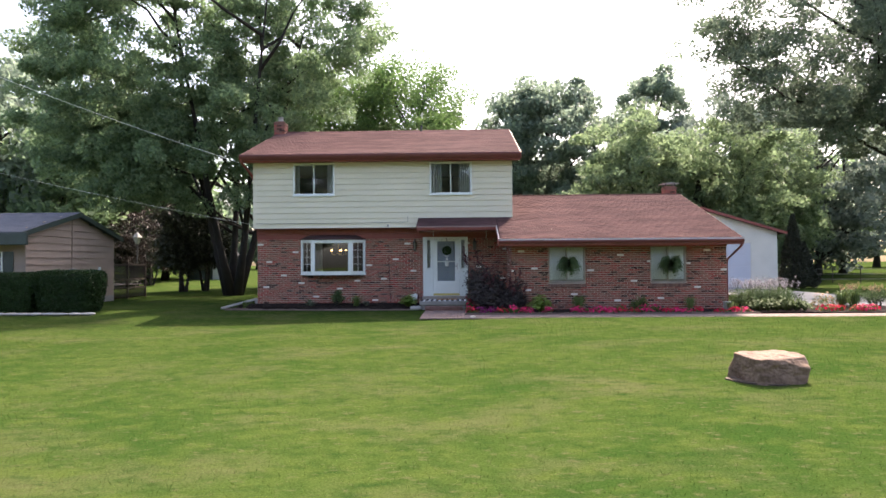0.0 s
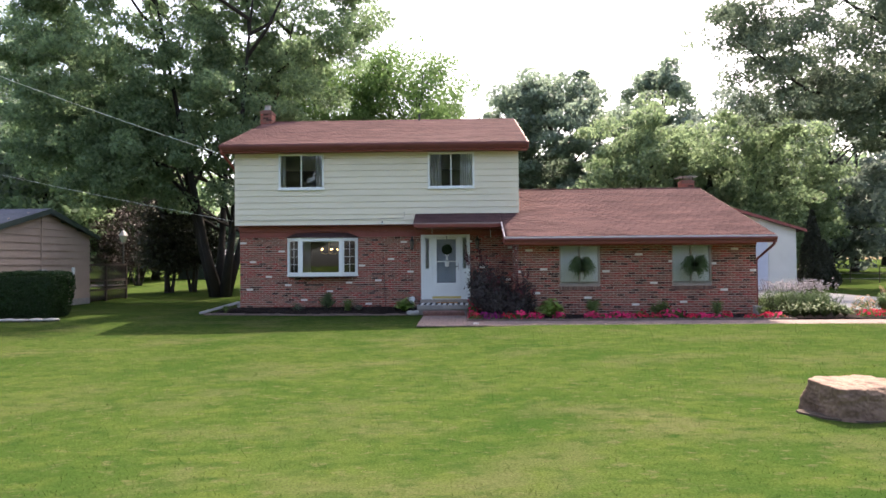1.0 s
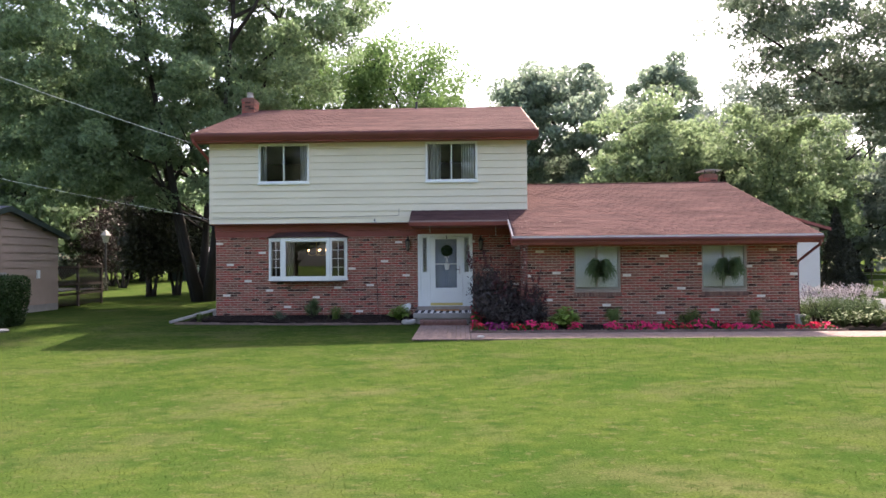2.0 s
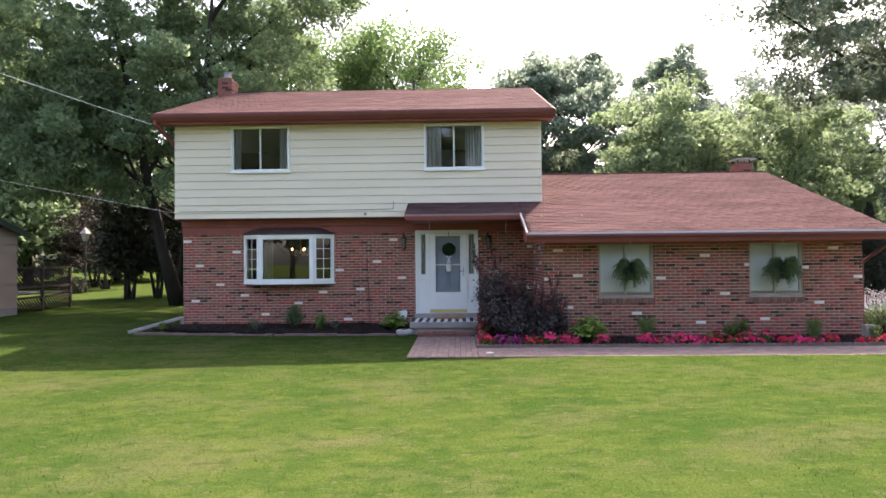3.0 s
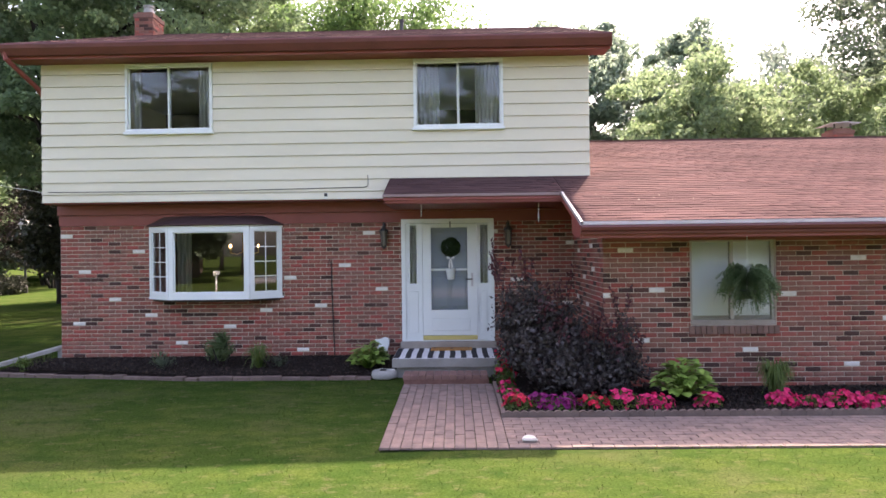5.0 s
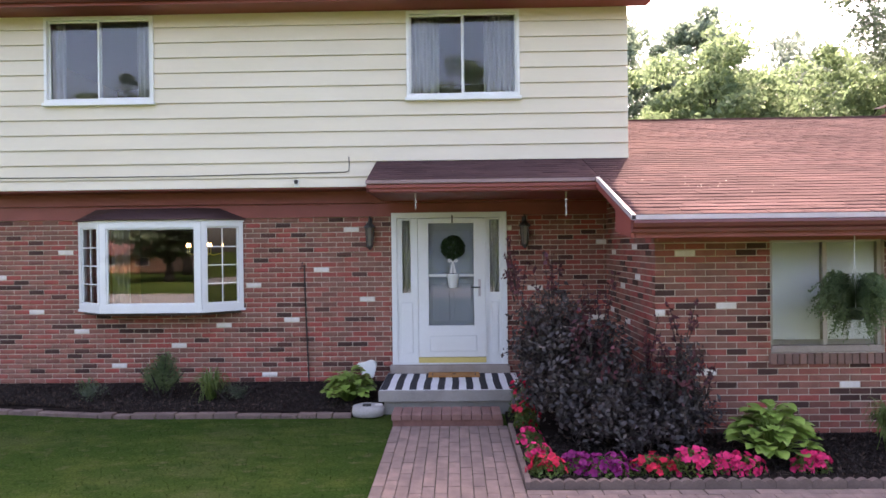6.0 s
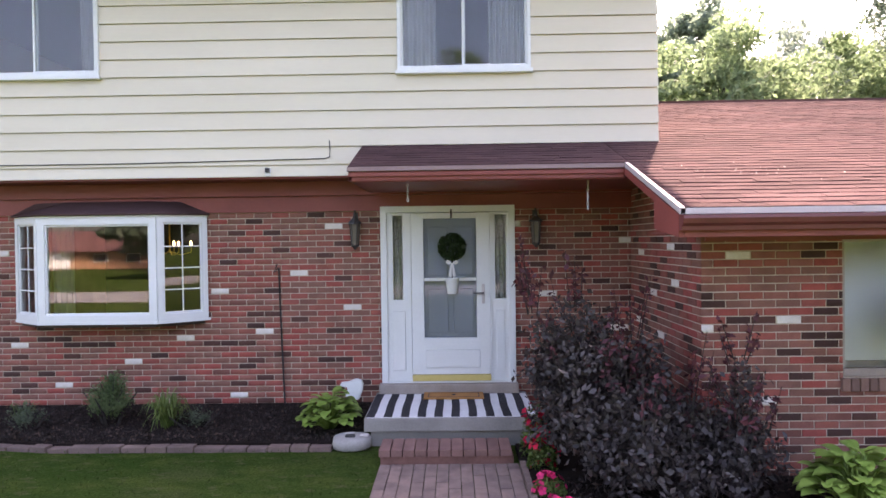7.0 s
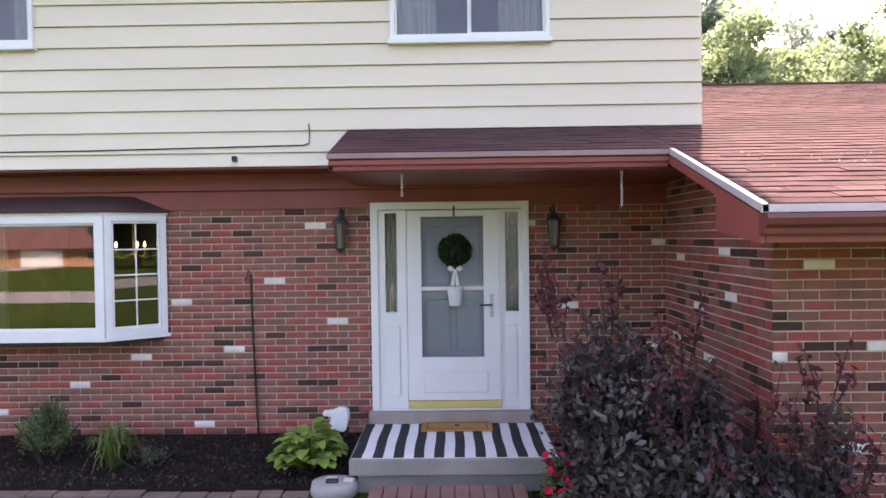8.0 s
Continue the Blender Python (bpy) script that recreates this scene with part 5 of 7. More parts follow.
cable("siding_cable", "thin dark cable clipped along the siding", [(-6.6, SID_Y - 0.03, 2.985), (-5.0, SID_Y - 0.034, 2.975), (-3.4, SID_Y - 0.034, 2.975), (-2.2, SID_Y - 0.034, 2.99), (-1.34, SID_Y - 0.034, 3.0), (-1.29, SID_Y - 0.034, 3.02), (-1.285, SID_Y - 0.034, 3.1), (-1.29, SID_Y - 0.034, 3.2)], 0.006)
cable("wall_conduit", "thin black cable running down the brick wall", [(-2.02, -0.02, 1.82), (-2.06, -0.022, 1.72), (-2.0, -0.022, 1.78), (-1.99, -0.022, 1.3), (-1.97, -0.022, 0.7), (-1.95, -0.022, 0.1)], 0.009)


# ---- porch, steps, mats ----
slab = tagged(part("porch_slab", boxes((-0.86, 0.90, -1.12, -0.004, 0.15, 0.285), (-0.80, 0.84, -1.06, -0.004, -0.1, 0.15), bevel=0.01), "concrete"), "grey concrete porch slab at the front door", "porch", kind="structure")
step = thing("brick_step", "low step of red paving bricks below the porch", "step", at=(0, 0, 0))
part("base", boxes((-0.64, 0.60, -1.62, -1.125, -0.05, 0.07), bevel=0.006), "brick_plain", step)
for i in range(11):
    x = -0.60 + i * 0.113
    ob = part("brick", boxes((x - 0.052, x + 0.052, -1.64, -1.28, 0.071, 0.135), bevel=0.006), "step_brick", step)
mat = thing("striped_mat", "black and white striped outdoor mat on the porch", "doormat", at=(0, 0, 0.287))
part("base", boxes((-0.84, 0.88, -1.10, -0.14, 0.0, 0.006)), "mat_white", mat)
for i in range(10):
    x = -0.80 + i * 0.174
    bm = bmesh.new()
    for q in range(8):
        y0, y1 = -1.10 + q * 0.12, -1.10 + (q + 1) * 0.12
        box(bm, x - 0.043 + 0.004 * math.sin(q + i), x + 0.043 + 0.004 * math.sin(q + i), y0, y1, 0.0061, 0.009)
    part("stripe", bm, "mat_black", mat, "black woven stripe")
coir = thing("door_mat", "small tan coir doormat with a dark border", "doormat", at=(0.05, -0.27, 0.2965))
part("carpet", boxes((-0.34, 0.34, -0.14, 0.13, 0.0, 0.018), bevel=0.004), "coir", coir)
part("border", boxes((-0.29, 0.29, -0.105, -0.095, 0.018, 0.0195), (-0.29, 0.29, 0.085, 0.095, 0.018, 0.0195), (-0.29, -0.28, -0.095, 0.085, 0.018, 0.0195), (0.28, 0.29, -0.095, 0.085, 0.018, 0.0195)), "old_wood", coir)
part("emblem", boxes((-0.02, 0.02, -0.03, 0.03, 0.018, 0.02)), "mat_black", coir)


# ---- path, beds and edging ----
path = slab_of("path_bed", "sand joint bed under the paved walk", "path", -0.64, 13.0, -4.62, -3.52, -0.012, "soil", 0.1)
walk_bed = slab_of("path_bed", "sand joint bed under the entrance walk", "path", -0.643, 0.66, -3.52, -1.3, -0.012, "soil", 0.1)
FLAT = Matrix.Rotation(radians(-90), 3, "X")
PATH_CELLS, WALK_CELLS = [], []
for i in range(12):
    for j in range(11):
        y0 = -4.62 + j * 0.296 - (0.148 if i % 2 else 0)
        a, b = max(y0, -4.62), min(y0 + 0.296, -1.66)
        if b - a > 0.03:
            x = -0.587 + i * 0.1067
            WALK_CELLS.append(((x, (a + b) / 2, -0.008), b - a - 0.004, 0.1015, None))
for j in range(11):
    n = int((13.0 - 0.642) / 0.206) + 1
    for i in range(n):
        x0 = 0.642 + i * 0.206 - (0.103 if j % 2 else 0)
        a, b = max(x0, 0.642), min(x0 + 0.206, 13.0)
        if b - a > 0.03:
            PATH_CELLS.append((((a + b) / 2, -4.57 + j * 0.1, -0.008), b - a - 0.006, 0.096, None))


def bed(name, label, outline, top, material="mulch"):
    bm = bmesh.new()
    prism(bm, outline, "z", -0.1, top)
    bmesh.ops.triangulate(bm, faces=[f for f in bm.faces if len(f.verts) > 4])
    return tagged(part(name, bm, material), label, "flower bed", kind="structure")


def bed_front(x):
    """The curved front of the left bed."""
    return float(np.interp(x, [-7.6, -5.2, -4.0, -1.2], [-0.62, -0.9, -1.1, -1.12]))


bm = bmesh.new()
rows = []
for i in range(33):
    x = -7.6 + i * (6.72 / 32)
    fy = bed_front(x)
    by = -0.004 if x > -6.72 else -0.004 + (-6.72 - x) * -0.7
    rows.append([bm.verts.new((x, fy + (by - fy) * q, (0.05 + (0.12 if x > -6.8 else -0.01) * q ** 0.8) + 0.012 * noise.noise(Vector((x * 4, q * 4, 0))))) for q in (0, 0.2, 0.4, 0.6, 0.8, 1)])
for a, b in zip(rows, rows[1:]):
    for k in range(5):
        bm.faces.new((a[k], b[k], b[k + 1], a[k + 1]))
ext = bmesh.ops.extrude_face_region(bm, geom=bm.faces[:])
bmesh.ops.translate(bm, vec=(0, 0, -0.25), verts=[v for v in ext["geom"] if isinstance(v, bmesh.types.BMVert)])
bmesh.ops.recalc_face_normals(bm, faces=bm.faces[:])
tagged(part("mulch_bed", bm, "mulch"), "dark mulch bed along the house front", "flower bed", kind="structure")
bed("mulch_bed", "dark mulch strip round the house corner", [(-7.6, -0.62), (-6.722, -0.62), (-6.722, 1.7)], 0.045)
bed("mulch_bed", "dark mulch bed before the brick wing", [(0.655, -3.40), (9.35, -3.40), (9.35, -2.11), (2.15, -2.11), (2.15, -0.01), (0.92, -0.01), (0.92, -1.2), (0.655, -1.2)], 0.05)
bed("mulch_bed", "planted bed at the end of the wing", [(9.36, -3.45), (14.6, -3.45), (14.6, -0.6), (9.36, -0.6)], 0.05)
r_m = np.random.default_rng(12)
n = 18000
x = np.concatenate([r_m.uniform(-7.2, -0.95, n // 2), r_m.uniform(0.8, 9.2, n // 2)])
y = np.where(x < 0, r_m.uniform(-1.08, -0.05, n), r_m.uniform(-3.36, -2.15, n))
y = np.where(x < 0, np.maximum(y, np.interp(x, [-7.6, -5.2, -4.0, -1.2], [-0.58, -0.86, -1.06, -1.08])), y)
p = np.stack([x, y, 0.052 + 0.02 * r_m.uniform(0, 1, n) + np.where(x < 0, 0.11 * (y + 1.1) / 1.1, 0)], -1)
v, f = leaf_quads(p, 0.05, r_m, 0.0, 0.35)
M["bark_chip"] = surface("bark_chip", (0.012, 0.008, 0.006), (0.04, 0.027, 0.021), 14, 90, 0.9, 0.3, spread=[(0.0, (0.5, 0.5, 0.5)), (0.75, (1.0, 1.0, 1.0)), (1.0, (3.2, 3.0, 2.8))], pick="island")
tagged(raw("mulch_chips", v, f, "bark_chip", None, "stuff"), "loose dark bark chips on the beds", "mulch")

edge = thing("paver_edging", "row of weathered red edging pavers along the mulch bed", "edging")
xx = -7.6
i = 0
r_e = random.Random(5)
while xx < -1.3:
    L = r_e.uniform(0.19, 0.31)
    ob = part("paver", boxes((0, L - 0.012, -0.11, 0, -0.05, 0.038 + r_e.uniform(-0.012, 0.012)), bevel=0.01), "edging", edge)
    ob.location = (xx, bed_front(xx), 0)
    ob.rotation_euler.z = math.atan2(bed_front(xx + L) - bed_front(xx), L)
    xx += L
edge2 = thing("scalloped_edging", "scalloped red concrete edging along the flower bed", "edging")
bm = bmesh.new()
out = [(0.0, -0.05), (0.285, -0.05)]
for k in range(13):
    q = k / 12
    out.append((0.285 * (1 - q), 0.05 + 0.02 * abs(math.sin(q * 3 * math.pi))))
prism(bm, out, "y", -3.455, -3.405)
first = part("edging_piece", bm, "edging", edge2)
for i in range(30):
    ob = first.copy()
    scene.collection.objects.link(ob)
    ob.location.x = 0.68 + i * 0.29
    ob.rotation_euler.y = radians(r_e.uniform(-1, 1))
first.location = (0.67, -3.43, 0)
first.rotation_euler.z = radians(90)
first.location = (-2.76, -3.45, 0)
for i in range(5):
    ob = first.copy()
    scene.collection.objects.link(ob)
    ob.location = (-2.76, -3.45 + 0.29 * (i + 1), 0)
spout = thing("downspout_extension", "pale grey drain pipe sloping down from the house corner", "drain pipe", at=(0, 0, 0))
bm = boxes((-0.05, 0.05, -1.36, 0.0, -0.035, 0.035), bevel=0.012)
bm.transform(Matrix.Translation((-6.78, 0.16, 0.33)) @ Matrix.Rotation(radians(-43.5), 4, "Z") @ Matrix.Rotation(radians(11.5), 4, "X"))
part("pipe", bm, "grey_stone", spout)
part("strap", boxes((-6.84, -6.73, 0.1, 0.2, 0.05, 0.3), bevel=0.006), "grey_stone", spout)


# ---- plants ----
def blade_leaf(bm, base, ang, length, width, rise, droop, segs=5, cup=0.25):
    """A broad arching leaf with a midrib fold."""
    c, s = math.cos(ang), math.sin(ang)
    rows = []
    for i in range(segs + 1):
        q = i / segs
        r = length * q
        z = rise * math.sin(q * math.pi * 0.62) - droop * q * q
        w = width * (math.sin(math.pi * min(1, q * 0.92 + 0.06)) ** 0.62) * 0.5 if q < 1 else 0.004
        mid = Vector((base[0] + r * c, base[1] + r * s, base[2] + z))
        side_v = Vector((-s, c, 0)) * w
        rows.append([bm.verts.new(mid - side_v + Vector((0, 0, w * cup))), bm.verts.new(mid), bm.verts.new(mid + side_v + Vector((0, 0, w * cup)))])
    for a, b in zip(rows, rows[1:]):
        for k in range(2):
            bm.faces.new((a[k], a[k + 1], b[k + 1], b[k]))


def hosta(x, y, radius, n, seed, label="hosta with broad yellow-green leaves", stalks=0, material="leaf_hosta"):
    r = random.Random(seed)
    root = thing("hosta", label, "plant", "hostas", at=(x, y, 0.05))
    for i in range(n):
        bm = bmesh.new()
        a = r.uniform(0, 6.283)
        q = min(1.0, ((i + 0.5) / n) ** 0.7 + r.uniform(-0.12, 0.12)) if i else 0.1
        q = max(0.04, q)
        foot = Vector((radius * (0.08 + 0.5 * q) * math.cos(a), radius * (0.08 + 0.5 * q) * math.sin(a), radius * (0.98 - 0.66 * q) * r.uniform(0.85, 1.1)))
        tube(bm, [(0, 0, 0), foot * 0.6 + Vector((0, 0, 0.04)), foot], [0.006, 0.005, 0.004], 4)
        L = radius * r.uniform(0.24, 0.4)
        blade_leaf(bm, foot, a + r.uniform(-0.5, 0.5), L, L * r.uniform(0.58, 0.74), L * r.uniform(0.05, 0.4), L * r.uniform(0.0, 0.42), 6, r.uniform(0.05, 0.35))
        part("leaf", bm, material, root, smooth=True)
    for i in range(stalks):
        bm = bmesh.new()
        a = r.uniform(0, 6.28)
        tip = (0.25 * math.cos(a), 0.25 * math.sin(a), radius * r.uniform(1.3, 1.9))
        tube(bm, [(0, 0, 0), (0.1 * math.cos(a), 0.1 * math.sin(a), tip[2] * 0.6), tip], [0.006, 0.005, 0.003], 5)
        part("flower_stalk", bm, "leaf_sage", root)
    return root


def grass_clump(x, y, height, n, material, seed, label, name="ornamental_grass", width=0.012, spread=0.6):
    r = random.Random(seed)
    root = thing(name, label, "plant", at=(x, y, 0.04))
    bm = bmesh.new()
    for i in range(n):
        a = r.uniform(0, 6.283)
        L = height * r.uniform(0.5, 1.0) * spread
        blade_leaf(bm, (r.gauss(0, 0.03), r.gauss(0, 0.03), 0), a, L, width, height * r.uniform(0.7, 1.15), height * r.uniform(0.1, 0.55), 5, 0.1)
    part("leaf_tuft", bm, material, root)["kind"] = "stuff"
    return root


def bushy(name, label, at, lobes, leaves, leaf, material, seed, stems=8, extra=None, category="shrub", slim=0.55, tips=0, tip_h=0.3):
    """A shrub: stems from the base, leaves gathered along twigs within lobes, and shoots over the top."""
    r = np.random.default_rng(seed)
    root = thing(name, label, category, at=at)
    bm = bmesh.new()
    pts = []
    total = sum(a * b * c for *_, a, b, c in lobes)
    for lx, ly, lz, a, b, c in lobes:
        k = int(leaves * a * b * c / total)
        twigs = max(6, k // 40)
        for t in range(twigs):
            d = r.normal(size=3)
            d[2] = abs(d[2]) * 0.8 - 0.25
            d /= np.linalg.norm(d)
            end = np.array([lx, ly, lz]) + d * np.array([a, b, c]) * r.uniform(0.75, 1.08)
            start = np.array([lx * 0.6, ly * 0.6, max(0.05, lz * 0.55)]) + r.normal(size=3) * np.array([a, b, c]) * 0.18
            m = k // twigs
            q = r.uniform(0.15, 1, (m, 1)) ** 0.7
            pts.append(start + (end - start) * q + r.normal(size=(m, 3)) * leaf * 0.9)
            if t % 6 == 0:
                tube(bm, [Vector(start), Vector((start + end) / 2) + Vector((0, 0, 0.04)), Vector(end)], [0.008, 0.006, 0.003], 5)
    for i in range(stems):
        a = 6.283 * i / stems
        tube(bm, [(0.06 * math.cos(a), 0.06 * math.sin(a), -0.05), (0.14 * math.cos(a), 0.14 * math.sin(a), lobes[0][2] * 0.6), (0.3 * math.cos(a), 0.3 * math.sin(a), lobes[0][2] + 0.1)], [0.018, 0.013, 0.006], 6)
    shoots = []
    for i in range(tips):
        lx, ly, lz, a, b, c = lobes[int(r.integers(len(lobes)))]
        ang, q = r.uniform(0, 6.283), r.uniform(0.2, 0.8)
        s = np.array([lx + a * q * math.cos(ang), ly + b * q * math.sin(ang), lz + c * math.sqrt(1 - q * q) * 0.85])
        e = s + np.array([0.1 * math.cos(ang), 0.1 * math.sin(ang), tip_h * r.uniform(0.5, 1.2)])
        tube(bm, [Vector(s), Vector((s + e) / 2), Vector(e)], [0.005, 0.004, 0.002], 4)
        m = 16
        shoots.append(s + (e - s) * r.uniform(0.2, 1, (m, 1)) + r.normal(size=(m, 3)) * 0.022)
    part("branching", bm, "bark", root)
    v, f = leaf_quads(np.vstack(pts), leaf, r, 0.2, slim)
    raw("foliage", v, f, material, root)
    if shoots:
        v, f = leaf_quads(np.vstack(shoots), leaf, r, -0.3, slim)
        raw("shoot_foliage", v, f, extra or material, root)
    return root


bushy("ninebark_shrub", "tall dark purple ninebark shrub with reddish shoots beside the door", (1.38, -1.95, 0.04),
      [(-0.22, 0.05, 0.92, 0.48, 0.42, 0.6), (0.26, 0.1, 0.76, 0.29, 0.38, 0.48), (-0.2, -0.3, 0.56, 0.48, 0.48, 0.48), (0.56, -0.25, 0.38, 0.34, 0.4, 0.38), (0.12, -0.5, 0.4, 0.52, 0.45, 0.42), (0.92, -0.45, 0.28, 0.36, 0.34, 0.3), (0.1, -0.75, 0.3, 0.44, 0.32, 0.3), (0.6, -0.8, 0.22, 0.42, 0.32, 0.26), (-0.62, -0.02, 1.2, 0.07, 0.07, 0.32)], 24500, 0.066, "leaf_purple", 21, 10, "leaf_wine", slim=0.46, tips=46, tip_h=0.5)
bushy("ninebark_shrub", "slim upright spray of dark purple ninebark against the wing corner", (2.28, -2.42, 0.04), [(0, 0, 0.42, 0.2, 0.18, 0.4), (0.05, 0, 0.78, 0.13, 0.13, 0.34)], 1200, 0.055, "leaf_purple", 22, 5, "leaf_wine", tips=9, tip_h=0.34)
hosta(-1.27, -0.78, 0.43, 130, 1, "hosta with broad yellow-green leaves beside the porch")
hosta(2.95, -2.9, 0.48, 165, 2, "hosta with broad yellow-green leaves before the wing")
bushy("sedum_plant", "small green feathery plant in the mulch bed", (-3.72, -0.6, 0.1), [(0, 0, 0.26, 0.24, 0.2, 0.32), (0.05, 0, 0.48, 0.12, 0.1, 0.14)], 4600, 0.034, "leaf_sage", 31, 4, category="plant", slim=0.34)
grass_clump(-3.05, -0.7, 0.44, 110, "leaf_grass", 32, "clump of arching light green daylily leaves", "daylily", 0.014)
bushy("lavender_plant", "low grey-green plant in the mulch bed", (-2.75, -0.72, 0.08), [(0, 0, 0.1, 0.2, 0.13, 0.13)], 600, 0.03, "leaf_dark", 33, 3, category="plant", slim=0.3)
bushy("lavender_plant", "low grey-green plant in the mulch bed", (-4.6, -0.66, 0.08), [(0, 0, 0.12, 0.24, 0.14, 0.16)], 700, 0.03, "leaf_dark", 34, 3, category="plant", slim=0.3)
grass_clump(-4.75, -0.5, 0.3, 40, "leaf_sage", 35, "small clump of grassy leaves by the wall", "daylily", 0.012)
grass_clump(-6.95, -0.6, 0.25, 60, "leaf_grass", 36, "yellow-green clump at the corner of the house", "daylily", 0.016)
grass_clump(-7.05, 0.1, 0.22, 40, "leaf_grass", 37, "yellow-green clump at the corner of the house", "daylily", 0.016)
grass_clump(4.15, -2.75, 0.5, 240, "leaf_grass", 38, "clump of fine blue-green ornamental grass", "ornamental_grass", 0.009, 0.5)
bushy("sedum_plant", "rounded light green plant before the wing", (6.0, -2.75, 0.04), [(0, 0, 0.22, 0.3, 0.22, 0.26)], 3600, 0.035, "leaf_grass", 39, 5, category="plant", slim=0.35)
grass_clump(7.55, -2.75, 0.45, 180, "leaf_grass", 40, "clump of fine blue-green ornamental grass", "ornamental_grass", 0.009, 0.5)
grass_clump(8.75, -2.7, 0.3, 60, "leaf_grass", 41, "small leafy clump near the end of the wing", "daylily", 0.014)


def petunia(x, y, w, h, petal, seed, flowers=46, name="petunia", label="mound of petunias in bloom"):
    r = np.random.default_rng(seed)
    root = thing(name, label, "flower", "bedding flowers", at=(x, y, 0.045))
    n = 620
    d = r.normal(size=(n, 3))
    d[:, 2] = np.abs(d[:, 2])
    d /= np.linalg.norm(d, axis=1, keepdims=True)
    p = d * np.array([w, w * 0.62, h]) * r.uniform(0.3, 1, (n, 1)) ** 0.4
    v, f = leaf_quads(p, 0.035, r)
    raw("foliage", v, f, "leaf_grass", root)
    d = r.normal(size=(flowers, 3))
    d[:, 2] = np.abs(d[:, 2]) + 0.25
    d[:, 1] -= 0.3
    d /= np.linalg.norm(d, axis=1, keepdims=True)
    vs, fs = [], []
    for k in range(flowers):
        c = d[k] * np.array([w, w * 0.62, h]) * r.uniform(0.8, 1.22)
        nrm = Vector(d[k] + r.normal(size=3) * 0.3).normalized()
        q = nrm.to_track_quat("Z", "Y")
        rad = 0.034 * r.uniform(0.7, 1.25)
        for t in range(5):
            a0, a1 = 2 * math.pi * t / 5, 2 * math.pi * (t + 1) / 5
            am = (a0 + a1) / 2
            pts = [Vector((0, 0, -0.012)), Vector((rad * 0.8 * math.cos(a0), rad * 0.8 * math.sin(a0), 0.004)), Vector((rad * 1.1 * math.cos(am), rad * 1.1 * math.sin(am), 0.0)), Vector((rad * 0.8 * math.cos(a1), rad * 0.8 * math.sin(a1), 0.004))]
            fs.append([len(vs) + i for i in range(4)])
            vs += [tuple(Vector(c) + q @ p0) for p0 in pts]
    ob = raw("blossoms", vs, fs, petal, root)
    ob["kind"] = "stuff"
    return root


r_f = random.Random(8)
xx, i = 0.86, 0
while xx < 9.2:
    w = r_f.uniform(0.14, 0.27)
    gap = 2.62 < xx < 2.95 or 3.3 < xx < 3.85 or 5.35 < xx < 5.5 or 7.7 < xx < 7.95
    petal = "petal_purple" if (1.1 < xx < 1.6 or 5.1 < xx < 5.3 or 7.4 < xx < 7.6) else ("petal_pink" if r_f.random() < 0.55 else "petal_red")
    if not gap:
        tone = {"petal_purple": "purple", "petal_pink": "deep pink", "petal_red": "red"}[petal]
        petunia(xx, -3.24 + r_f.uniform(-0.04, 0.05), w, r_f.uniform(0.1, 0.22), petal, 200 + i, r_f.randint(30, 62), label="mound of %s petunias along the bed edge" % tone)
    xx += w * 1.65
    i += 1
for i, (x, y, h) in enumerate(((0.80, -1.55, 0.5), (0.83, -1.9, 0.3), (0.82, -2.9, 0.16), (0.8, -2.45, 0.16))):
    petunia(x, y, 0.14, h, "petal_red" if i < 2 else "petal_pink", 260 + i, 26, label="mound of red petunias beside the entrance walk")


